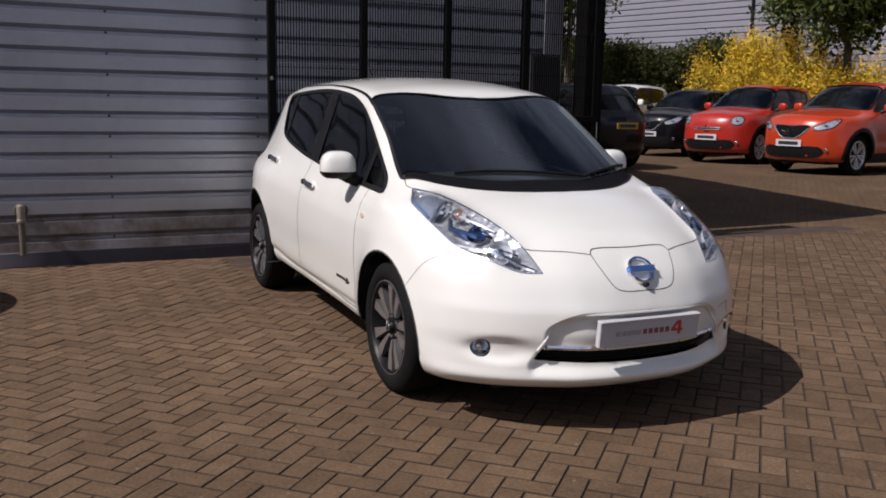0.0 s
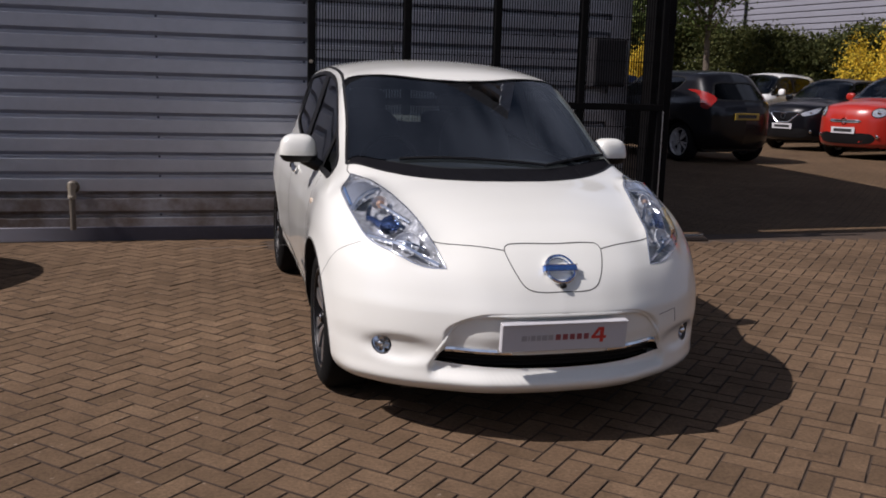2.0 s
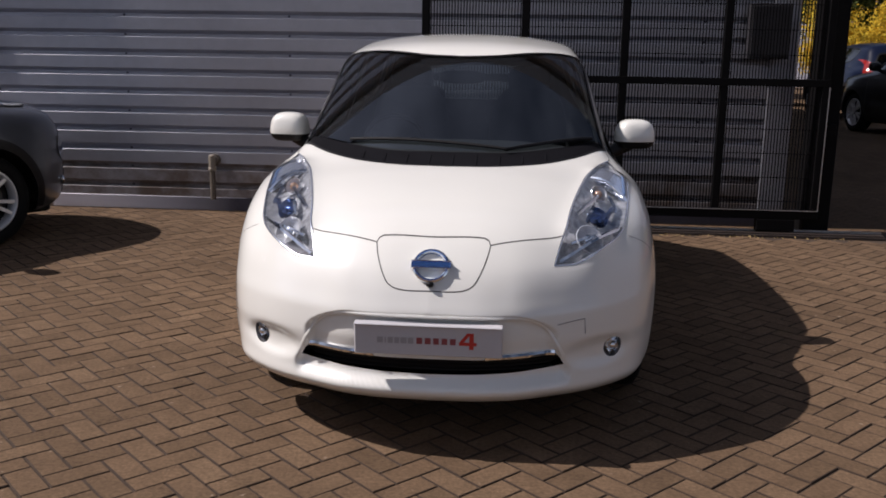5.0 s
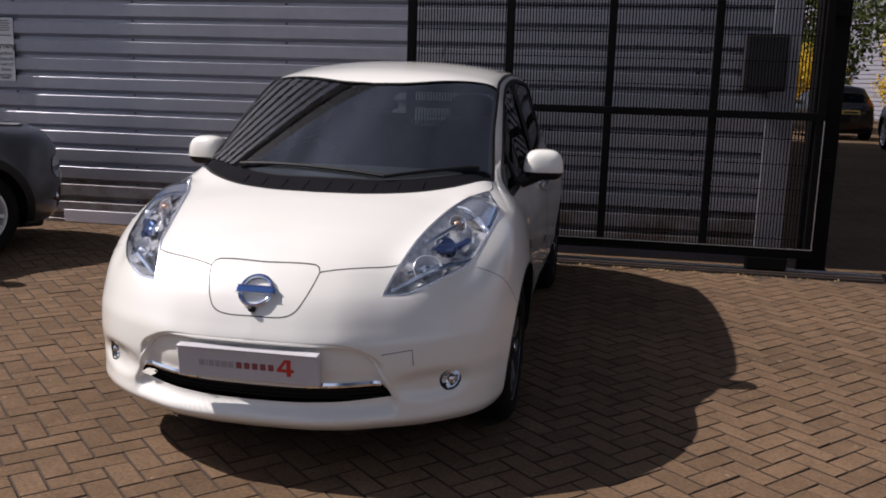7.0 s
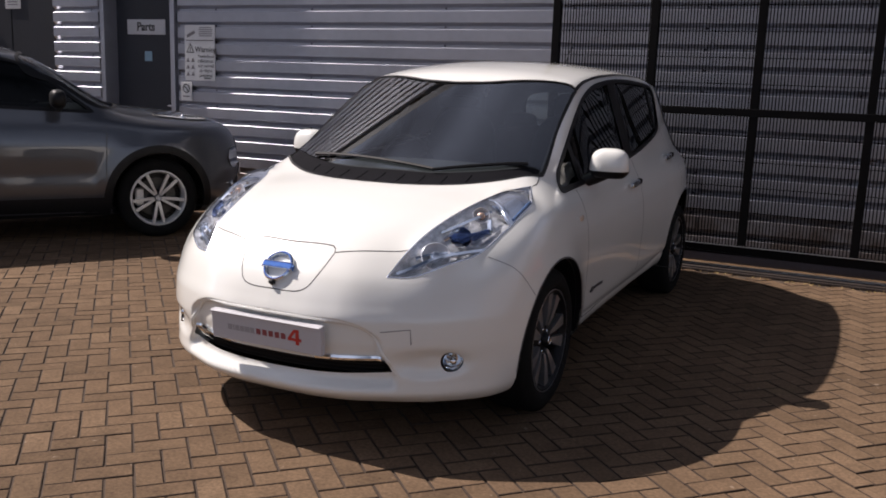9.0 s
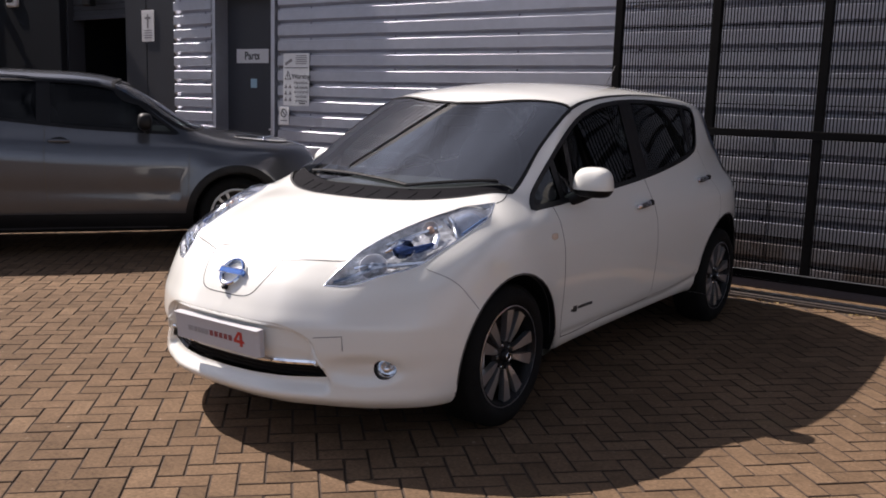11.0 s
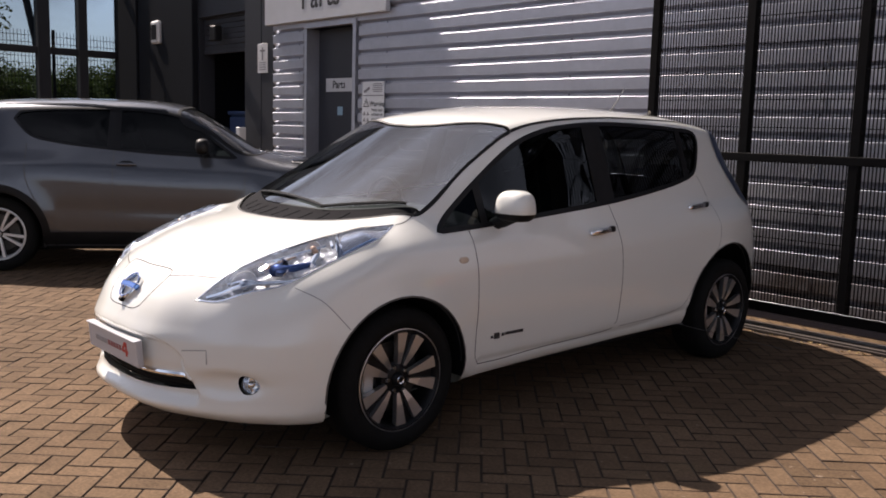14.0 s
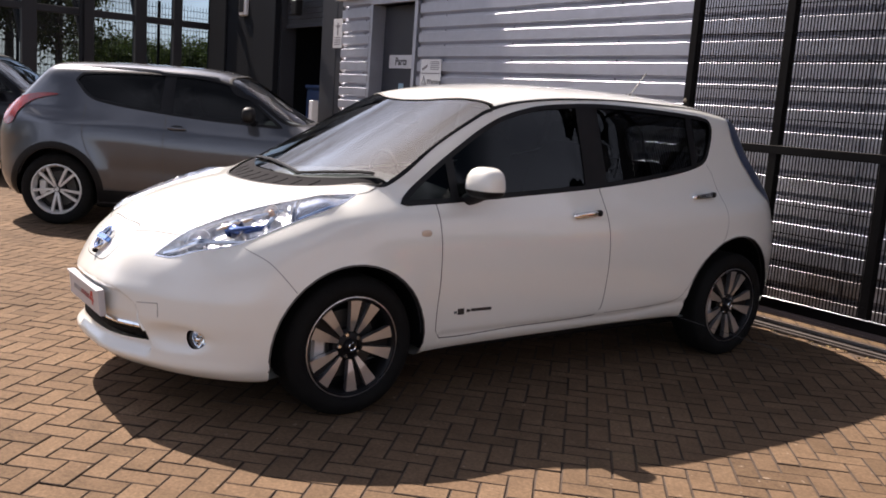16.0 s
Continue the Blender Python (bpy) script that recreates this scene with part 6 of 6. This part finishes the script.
# ---- things on the workshop wall ----
CABINET = surface("grey_cabinet_paint", (0.034, 0.033, 0.038), 0.5, 0.0, var=0.12, scale=3, fine=30, spec=0.2)
box = thing("wall_cabinet", pose(2.41, WALL_Y - 0.012, 1.47), "dark grey metal cabinet fixed to the wall", "cabinet")
part("body", fixed(block(-0.17, 0.17, -0.14, 0.0, 0.0, 0.46, 0.006)), CABINET, box)
part("door", fixed(block(-0.155, 0.155, -0.152, -0.142, 0.02, 0.44, 0.004)), CABINET, box)
pipe = thing("drain_pipe", pose(-2.49, WALL_Y - 0.085, 0), "short stub of pale plastic waste pipe on the wall", "pipe")
part("riser", fixed(join(tube([(0, 0, 0.115), (0, 0, 0.42)], 0.025, 16, False), tube([(0, 0, 0.42), (0, 0, 0.115)], 0.021, 16, False))), PIPE_WORN, pipe, "grimy open pipe end", True)
part("collar", fixed(moved(lathe([(0.026, 0.385), (0.036, 0.388), (0.037, 0.408), (0.032, 0.414), (0.032, 0.50), (0.030, 0.522), (0.020, 0.532), (0.001, 0.534)], 24), pose(0, 0, 0, 0, -90, 0))), PVC, pipe, smooth=True)
part("elbow", fixed(tube([(0, 0.0, 0.478), (0, 0.03, 0.478), (0, 0.085, 0.478)], [0.030, 0.034, 0.034], 16)), PVC, pipe, smooth=True)
part("wall_flange", fixed(moved(lathe([(0.001, 0.014), (0.050, 0.012), (0.056, 0.004), (0.056, -0.012)], 24), Matrix.Translation((0, 0.085, 0.478)) @ pose(0, 0, 0, 0, 0, -90))), PIPE_WORN, pipe, smooth=True)

door_1 = thing("door_1", pose((DOOR_X0 + DOOR_X1) / 2, WALL_Y, 0), "slate-blue steel door with a small notice, shut", "door", kind="structure")
for x in (-0.56, 0.50):
    part("jamb", fixed(block(x, x + 0.062, -0.02, 0.22, 0.0, DOOR_TOP, 0.004)), CLAD, door_1)
part("head", fixed(block(-0.56, 0.562, -0.022, 0.22, DOOR_TOP, DOOR_TOP + 0.07, 0.004)), CLAD, door_1)
leaf_ob = part("door_leaf", fixed(block(-0.498, 0.498, 0.18, 0.225, 0.012, DOOR_TOP, 0.004)), DOOR_BLUE, door_1)
part("door_handle", fixed(join(block(0.40, 0.44, 0.165, 0.182, 0.98, 1.12, 0.004), tube([(0.42, 0.15, 1.06), (0.30, 0.145, 1.06)], 0.010, 8))), SILVER, leaf_ob, smooth=True)
part("door_notice", fixed(block(-0.065, 0.045, 0.173, 0.1785, 1.56, 1.67, 0.001)), surface("blue_notice", (0.25, 0.40, 0.50), 0.5, var=0.1), leaf_ob, "small pale blue notice")
sign = part("door_sign", fixed(block(-0.32, 0.26, 0.169, 0.178, 1.86, 2.03, 0.002)), SIGN_GREY, leaf_ob, "grey door sign reading Parts")
lettering("Parts", 0.135, BLACK_INK, pose(-0.03, 0.1665, 1.945), sign, bold=0.003)
board = thing("fascia_sign", pose(-5.77, WALL_Y - 0.05, 2.75), "large pale grey sign board over the door", "sign")
part("panel", fixed(block(-1.32, 1.32, -0.03, 0.045, 0.0, 0.62, 0.006)), SIGN_GREY, board)
lettering("Parts", 0.42, BLACK_INK, pose(0, -0.032, 0.28), board, bold=0.006)

warn = thing("warning_sign", pose(-4.742, WALL_Y - 0.008, 1.36), "white hazard warning notice with black print", "sign")
part("sheet", fixed(block(-0.21, 0.21, -0.006, 0.004, 0.0, 0.60, 0.002)), SIGN_WHITE, warn)
lettering("Warning", 0.085, BLACK_INK, pose(0.085, -0.0075, 0.335), warn, bold=0.001)
for i, text in enumerate(("Hazardous", "substances", "are stored", "on these", "premises")):
    lettering(text, 0.052, BLACK_INK, pose(0.085, -0.0075, 0.265 - 0.052 * i), warn)
tri_out = prism([(-0.185, 0.30), (-0.075, 0.30), (-0.13, 0.405)], -0.0085, -0.006)
tri_in = prism([(-0.168, 0.310), (-0.092, 0.310), (-0.13, 0.383)], -0.0095, -0.006)
part("triangle", fixed(tri_out), BLACK_INK, warn)
part("triangle_face", fixed(tri_in), SIGN_WHITE, warn)
part("mark", fixed(join(block(-0.135, -0.125, -0.0105, -0.006, 0.332, 0.362, 0.0), block(-0.135, -0.125, -0.0105, -0.006, 0.317, 0.326, 0.0))), BLACK_INK, warn)
for i in range(3):
    for j in range(2):
        x, z = -0.165 + 0.07 * j, 0.20 - 0.075 * i
        part("pictogram", fixed(prism([(x - 0.026, z), (x + 0.026, z), (x, z + 0.048)], -0.0085, -0.006)), GREY_INK, warn)
for i in range(5):
    part("print_bar", fixed(block(0.0 - 0.01 * (i % 2), 0.17 + 0.01 * (i % 2), -0.0078, -0.006, 0.565 - 0.022 * i, 0.575 - 0.022 * i, 0.0)), GREY_INK, warn)
part("print_bar", fixed(block(-0.19, 0.19, -0.0078, -0.006, 0.43, 0.438, 0.0)), BLACK_INK, warn)
part("print_bar", fixed(block(0.06, 0.15, -0.0078, -0.006, 0.022, 0.034, 0.0)), BLACK_INK, warn)
stamp = part("print_bar", fixed(block(-0.06, 0.06, -0.0078, -0.006, -0.016, 0.016, 0.0)), GREY_INK, warn)
stamp.matrix_local = pose(-0.12, 0, 0.50, 0, -25, 0)
nosm = thing("no_smoking_sign", pose(-4.94, WALL_Y - 0.008, 1.135), "small white no-smoking notice", "sign")
part("sheet", fixed(block(-0.08, 0.08, -0.006, 0.004, 0.0, 0.205, 0.002)), SIGN_WHITE, nosm)
part("ring", fixed(moved(lathe([(0.040, 0.004), (0.050, 0.004), (0.050, 0.0), (0.040, 0.0)], 24, True), Matrix.Translation((0, -0.006, 0.135)) @ pose(0, 0, 0, 0, 0, -90))), BLACK_INK, nosm)
sl = part("slash", fixed(block(-0.045, 0.045, -0.0098, -0.006, -0.005, 0.005, 0.0)), BLACK_INK, nosm)
sl.matrix_local = pose(0, 0, 0.135, 0, 45, 0)
part("print_bar", fixed(block(-0.05, 0.05, -0.0078, -0.006, 0.04, 0.055, 0.0)), GREY_INK, nosm)

# ---- showroom end beyond the workshop ----
SHOW_Y = 5.10
show = part("wall_showroom", walls((-9.50, -6.9, SHOW_Y, SHOW_Y + 0.3, 0, 5.5), (-11.10, -9.50, SHOW_Y, SHOW_Y + 0.3, 3.25, 5.5), (-14.40, -11.10, SHOW_Y, SHOW_Y + 0.3, 0, 5.5)), PANEL)
tagged(show, "grey panelled wall of the service entrance", "wall", kind="structure")
for x0, x1, d in ((-14.40, -13.55, 0.10), (-13.52, -12.3, 0.06), (-12.28, -11.14, 0.12)):
    part("dark_panel", fixed(block(x0, x1, SHOW_Y - d, SHOW_Y, 0, 5.5, 0.01)), COLUMN, show, "charcoal metal panel")
for x0, x1 in ((-9.46, -8.95), (-8.93, -7.5)):
    part("light_panel", fixed(block(x0, x1, SHOW_Y - 0.03, SHOW_Y, 0, 5.5, 0.006)), PANEL, show)
shutter = thing("roller_shutter", pose(-10.3, SHOW_Y + 0.1, 2.67), "half-raised grey roller shutter over a dark opening", "roller shutter")
for i in range(8):
    part("slat", fixed(block(-0.78, 0.78, -0.012, 0.012, 0.09 * i, 0.09 * i + 0.086, 0.01)), PANEL, shutter)
part("bottom_rail", fixed(block(-0.78, 0.78, -0.025, 0.025, -0.06, 0.0, 0.008)), PANEL, shutter)
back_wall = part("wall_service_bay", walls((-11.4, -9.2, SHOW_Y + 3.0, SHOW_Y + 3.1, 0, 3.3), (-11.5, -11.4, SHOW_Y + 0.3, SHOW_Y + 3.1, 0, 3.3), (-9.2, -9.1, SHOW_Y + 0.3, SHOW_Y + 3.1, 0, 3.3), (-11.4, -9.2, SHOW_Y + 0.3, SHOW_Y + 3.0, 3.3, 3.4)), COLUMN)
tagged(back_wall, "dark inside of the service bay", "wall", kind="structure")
bin_ = thing("wheeled_bin", pose(-10.10, SHOW_Y + 0.60, 0), "blue plastic bin inside the service bay", "bin")
part("bucket", fixed(block(-0.5, 0.5, -0.3, 0.3, 0.0, 1.56, 0.04)), BLUE_BIN, bin_)
part("lid", fixed(block(-0.52, 0.52, -0.32, 0.32, 1.56, 1.63, 0.02)), BLUE_BIN, bin_)
carton = thing("carton", pose(-9.20, SHOW_Y - 0.25, 0), "white box standing by the service entrance", "box")
part("box", fixed(block(-0.06, 0.06, -0.06, 0.06, 0.0, 1.36, 0.01)), SIGN_WHITE, carton)
notice = thing("wall_notice", pose(-8.89, SHOW_Y - 0.034, 2.23), "white printed notice on the panel", "sign")
part("sheet", fixed(block(-0.15, 0.15, -0.006, 0.004, 0, 0.46, 0.002)), SIGN_WHITE, notice)
for i in range(4):
    part("print_bar", fixed(block(-0.10, 0.10, -0.008, -0.006, 0.05 + 0.035 * i, 0.062 + 0.035 * i, 0.0)), GREY_INK, notice)
part("print_mark", fixed(join(block(-0.018, 0.018, -0.008, -0.006, 0.20, 0.40, 0.0), block(-0.07, 0.07, -0.0084, -0.006, 0.33, 0.36, 0.0))), GREY_INK, notice)
light = thing("wall_light", pose(-12.63, SHOW_Y - 0.06, 2.87), "white framed bulkhead light", "lamp")
part("frame", fixed(block(-0.16, 0.16, -0.08, 0.02, 0, 0.42, 0.03)), SIGN_WHITE, light)
part("glass", fixed(block(-0.10, 0.10, -0.092, -0.082, 0.07, 0.35, 0.02)), COLUMN, light)
alarm = thing("alarm_box", pose(-10.36, SHOW_Y - 0.06, 2.80), "small black box above the shutter", "alarm")
part("case", fixed(block(-0.10, 0.10, -0.08, 0.06, 0, 0.26, 0.02)), BLACK, alarm)

GLASS_X = -15.5
window_1 = thing("window_1", pose(GLASS_X, 0, 0), "tall showroom glazing in dark grey frames with slanting columns", "window", kind="structure")
for y, w in ((5.50, 0.10), (4.66, 0.09), (3.87, 0.12), (2.81, 0.10), (1.68, 0.14), (0.4, 0.10), (-1.2, 0.12)):
    part("mullion", fixed(block(-0.08, 0.14, y - w, y + w, 0, 5.5, 0.01)), MULLION if y != 5.50 else COLUMN, window_1)
for z0, z1 in ((0.0, 0.14), (2.72, 2.86), (5.36, 5.5)):
    part("transom", fixed(block(-0.06, 0.10, -1.2, 5.5, z0, z1, 0.01)), MULLION, window_1)
bays = (-1.2, 0.4, 1.68, 2.81, 3.87, 4.66, 5.50)
for y0, y1 in zip(bays, bays[1:]):
    for z0, z1 in ((0.14, 2.72), (2.86, 5.36)):
        pane = part("pane", (np.array([(0.02, y0, z0), (0.02, y1, z0), (0.02, y1, z1), (0.02, y0, z1)]), [(0, 1, 2, 3)]), SHOP_GLASS, window_1)
        pane.visible_shadow = False
for y in (3.42, 4.68, 2.2):
    part("raking_column", fixed(tube([(-1.0, y, 0), (-1.0, y - 1.1, 5.5)], 0.075, 14)), PANEL, window_1, "slanting round column", True)
part("black_post", fixed(tube([(0.5, 2.58, 0), (0.5, 2.58, 5.5)], 0.055, 12)), COLUMN, window_1, "", True)
slab2 = part("roof_showroom", block(-19.0, -6.9, SHOW_Y - 0.1, SHOW_Y + 9, 5.5, 5.8, 0.0), PANEL)
tagged(slab2, "flat grey showroom roof", "roof", kind="structure")


# ---- planting and distance ----
def leaves(rng, centres, size, per, spread):
    """Many small bent leaf blades about the given centres."""
    n = len(centres) * per
    C = np.repeat(np.asarray(centres, float), per, axis=0) + rng.normal(0, 1, (n, 3)) * spread
    a = rng.normal(0, 1, (n, 3))
    a /= np.linalg.norm(a, axis=1, keepdims=True)
    b = np.cross(a, rng.normal(0, 1, (n, 3)))
    b /= np.linalg.norm(b, axis=1, keepdims=True)
    k = np.cross(a, b)
    s = size * rng.uniform(0.6, 1.4, (n, 1))
    V = np.stack([C - a * s, C + b * s * 0.45 + k * s * 0.1, C + a * s, C - b * s * 0.45 + k * s * 0.1], axis=1).reshape(-1, 3)
    F = [(4 * i, 4 * i + 1, 4 * i + 2, 4 * i + 3) for i in range(n)]
    return V, F


def shrub_row(name, a, b, height, depth, mat, label, count, per, size, seed):
    rng = np.random.default_rng(seed)
    a, b = np.array(a, float), np.array(b, float)
    s = rng.uniform(0, 1, count)
    hump = height * (0.92 + 0.08 * np.sin(s * 17 + seed) * np.sin(s * 5.3 + 1)) * (1 + 0.25 * s)
    z = hump * np.sqrt(rng.uniform(0, 1, count))
    d = rng.normal(0, 1, (count, 1)) * depth * 0.45 * (1.1 - 0.5 * (z / height))[:, None]
    way = (b - a) / np.linalg.norm(b - a)
    side = np.array([-way[1], way[0]])
    xy = a + s[:, None] * (b - a) + d * side
    ob = part(name, leaves(rng, np.column_stack([xy, z]), size, per, 0.16), mat)
    return tagged(ob, label, name.replace("_", " "), kind="stuff")


shrub_row("hedge", (18.6, 19.0), (14.3, 31.0), 3.6, 1.7, HEDGE_LEAF, "clipped dark green hedge behind the parked cars", 4800, 20, 0.065, 1)
shrub_row("hedge_far", (12.5, 44.0), (4.0, 50.0), 4.5, 2.0, TREE_LEAF, "light green bushes far beyond the gate", 1200, 12, 0.14, 5)


def shrub(x, y, h, r, seed):
    rng = np.random.default_rng(seed)
    bush = thing("forsythia_bush", pose(x, y, 0), "forsythia bush covered in bright yellow flowers", "bush", "flowering bushes")
    stems, tips = [], []
    for i in range(26):
        a, l = rng.uniform(0, 2 * math.pi), rng.uniform(0.5, 1)
        top = np.array([r * l * math.cos(a), r * l * math.sin(a), h * rng.uniform(0.5, 1.0) * (1.1 - 0.35 * l)])
        path = [np.array([0.15 * math.cos(a), 0.15 * math.sin(a), 0]), top * np.array([0.4, 0.4, 0.55]), top]
        stems.append(tube(path, [0.025, 0.016, 0.006], 5))
        for s in np.linspace(0.25, 1, 14):
            tips.append(path[1] * (1 - s) + path[2] * s if s > 0.3 else path[1])
    part("stems", fixed(join(*stems)), BARK, bush)
    part("blossom", leaves(rng, tips, 0.046, 44, 0.17), YELLOW_LEAF, bush, "dense yellow blossom")


for i, (x, y, h, r) in enumerate(((18.3, 12.6, 3.2, 1.3), (18.4, 14.2, 2.9, 1.3), (18.5, 15.7, 4.2, 1.4), (18.3, 17.2, 4.8, 1.4), (18.0, 18.6, 4.4, 1.4), (18.0, 11.0, 3.0, 1.3), (10.7, 25.6, 4.1, 1.7), (12.6, 25.4, 3.8, 1.6), (7.4, 30.5, 3.4, 1.8))):
    shrub(x, y, h, r, 20 + i)


def tree(x, y, h, r, seed, label="young street tree in fresh green leaf", leaf=None, dense=10, low=0.33):
    rng = np.random.default_rng(seed)
    t = thing("tree", pose(x, y, 0), label, "tree")
    limbs, tips = [tube([(0, 0, 0), (0.03, 0.02, h * 0.25), (-0.02, 0.05, h * 0.5), (0.04, 0.0, h * 0.8), (0, 0, h * 0.95)], [0.13 * h / 6, 0.11 * h / 6, 0.08 * h / 6, 0.04 * h / 6, 0.01], 9)], []
    for i in range(30):
        z0 = h * rng.uniform(low, 0.85)
        a = rng.uniform(0, 2 * math.pi)
        reach = r * rng.uniform(0.45, 1.0) * (1.15 - abs(z0 / h - 0.5))
        end = np.array([reach * math.cos(a), reach * math.sin(a), min(z0 + h * rng.uniform(0.08, 0.28), h)])
        st = np.array([0, 0, z0])
        bend = (st + end) / 2 + np.array([0, 0, -0.06 * h * rng.uniform(0, 1)])
        limbs.append(tube([st, bend, end], [0.035 * h / 6, 0.02 * h / 6, 0.007], 5))
        for s in np.linspace(0.3, 1.05, 8):
            p = bend * (1 - s) + end * s if s > 0.5 else st * (1 - 2 * s) + bend * 2 * s
            tips.append(p + rng.normal(0, 0.10, 3) * r / 2)
    part("trunk", fixed(join(*limbs)), BARK, t, smooth=True)
    part("crown", leaves(rng, tips, 0.075 * max(h / 6, 1), dense * 2, 0.20 * r / 1.6), leaf or TREE_LEAF, t, "open leafy crown")


tree(18.2, 14.1, 7.2, 2.1, 3, dense=60, low=0.45)
tree(13.9, 21.6, 6.4, 1.9, 4, dense=12, low=0.52)
tree(11.6, 30.0, 7.5, 2.8, 8, dense=34, low=0.2)
tree(14.2, 28.4, 7.0, 2.6, 9, dense=34, low=0.2)
tree(8.8, 30.0, 8.0, 2.8, 6, dense=14)
tree(6.0, 34.0, 8.0, 2.8, 7, dense=14)
for i, (x, y, h, r) in enumerate(((-31, 5.6, 7.5, 2.6), (-29, 3.6, 8.0, 2.4), (-33, 8.6, 2.6, 1.6), (-36, 11.0, 3.0, 1.9), (-38, 13.6, 3.4, 2.0), (-34, 1.8, 8.5, 2.8), (-40, 9.5, 3.2, 2.0), (-42, 15.8, 4.2, 2.4), (-26, 1.0, 7.0, 2.2))):
    tree(x, y, h, r, 40 + i, "leafy tree seen through the showroom glass", HEDGE_LEAF if i < 2 or i == 5 else None, 26)

fence = thing("mesh_fence", pose(-24.0, 7.0, 0), "tall grey welded mesh fence behind the showroom", "fence")
for i in range(5):
    part("post", fixed(block(-0.04, 0.04, -8 + 4 * i - 0.04, -8 + 4 * i + 0.04, 0, 4.0, 0.004)), COLUMN, fence)
part("mesh", join(*[block(-0.01, 0.01, -8, 8, 0.2 + 0.2 * i - 0.007, 0.2 + 0.2 * i + 0.007, 0.0) for i in range(19)], *[block(-0.006, 0.004, -8 + 0.1 * i - 0.006, -8 + 0.1 * i + 0.006, 0.1, 3.95, 0.0) for i in range(160)]), COLUMN, fence, "fine grey wire mesh")

warehouse = thing("warehouse", pose(25.0, 20.0, 0, 0, 0, 17), "long pale grey warehouse with horizontal siding", "warehouse")
part("wall", fixed(block(0.1, 20.0, -30.0, 60.0, 0, 14.0, 0.0)), SIDING, warehouse)
for i in range(56):
    z = 0.25 * i
    part("siding_board", fixed(block(0.0, 0.09, -30.0, 60.0, z, z + 0.222, 0.02)), SIDING, warehouse)
part("roof_edge", fixed(block(-0.1, 20.0, -30.1, 60.1, 14.0, 14.3, 0.02)), CLAD_DARK, warehouse)
for y in (-12, -4, 4, 12, 20, 28):
    part("downpipe", fixed(tube([(-0.06, y, 0), (-0.06, y, 14)], 0.06, 8)), COLUMN, warehouse, smooth=True)

# dry leaves along the gate track
rng = np.random.default_rng(9)
cs = np.column_stack([rng.uniform(-0.4, 3.1, 160), GATE_Y - 0.10 - np.abs(rng.normal(0, 0.035, 160)), np.full(160, 0.006)])
V, F = leaves(rng, cs, 0.012, 1, 0.004)
V[:, 2] = np.clip(V[:, 2], 0.001, 0.02)
tagged(part("leaf_litter", (V, F), LITTER), "dry leaves and grit along the gate track", "litter", kind="stuff")

# ---- paving blocks: 45 degree herringbone, near ones apart, the rest joined ----
P_U, ANG = 0.1013, radians(45.6)
E_U, E_V = np.array([math.cos(ANG), math.sin(ANG)]), np.array([-math.sin(ANG), math.cos(ANG)])
O = E_U * -1.312 + E_V * 0.443


def paver(w, h, gap=0.0034, drop=0.03, c=0.0028):
    """One block about its middle: flat top, chamfered arris, sides."""
    x, y = w / 2 - gap, h / 2 - gap
    V = [(sx * (x - c), sy * (y - c), 0) for sx, sy in ((-1, -1), (1, -1), (1, 1), (-1, 1))]
    V += [(sx * x, sy * y, -c * 0.7) for sx, sy in ((-1, -1), (1, -1), (1, 1), (-1, 1))]
    V += [(sx * x, sy * y, -drop) for sx, sy in ((-1, -1), (1, -1), (1, 1), (-1, 1))]
    F = [(0, 1, 2, 3)]
    for k in (0, 4):
        F += [(k + i, k + 4 + i, k + 4 + (i + 1) % 4, k + (i + 1) % 4) for i in range(4)]
    return np.array(V), F


base_v, base_f = paver(2 * P_U, P_U)
brick_mesh = mesh_of("brick", (base_v, base_f))
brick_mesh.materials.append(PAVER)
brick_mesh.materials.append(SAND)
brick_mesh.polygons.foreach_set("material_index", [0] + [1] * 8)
rng = np.random.default_rng(5)
rest_v, rest_f, near = [], [], 0
for i in range(-125, 125):
    for j in range(-125, 125):
        k = (i - j) % 4
        if k == 0:
            mid, turn = O + E_U * P_U * (i + 1) + E_V * P_U * (j + 0.5), 0.0
        elif k == 2:
            mid, turn = O + E_U * P_U * (i + 0.5) + E_V * P_U * j, math.pi / 2
        else:
            continue
        if not (-8.1 < mid[0] < 6.9 and -3.8 < mid[1] < (3.53 if mid[0] > -0.95 else 4.0)):
            continue
        z = 0.001 + rng.normal(0, 0.0011)
        a = ANG + turn + rng.normal(0, 0.006)
        tilt = rng.normal(0, 0.004, 2)
        if -0.9 < mid[0] < 2.0 and -1.75 < mid[1] < -0.25 and near < 300:
            near += 1
            b = part("brick", brick_mesh, PAVER, pavement)
            b.matrix_local = Matrix.Translation((mid[0], mid[1], z)) @ Euler((tilt[0], tilt[1], a)).to_matrix().to_4x4()
        else:
            c, s = math.cos(a), math.sin(a)
            v = base_v.copy()
            v[:, 2] += z + tilt[0] * v[:, 1] + tilt[1] * v[:, 0]
            v[:, :2] = v[:, :2] @ np.array([[c, s], [-s, c]]) + mid
            n = 12 * len(rest_v)
            rest_v.append(v)
            rest_f += [tuple(q + n for q in f) for f in base_f]
blocks_ob = part("bricks", (np.concatenate(rest_v), rest_f), PAVER, pavement, "brown paving bricks in herringbone")
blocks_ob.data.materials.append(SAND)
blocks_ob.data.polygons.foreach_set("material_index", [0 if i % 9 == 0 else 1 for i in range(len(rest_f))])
blocks_ob["kind"] = "stuff"
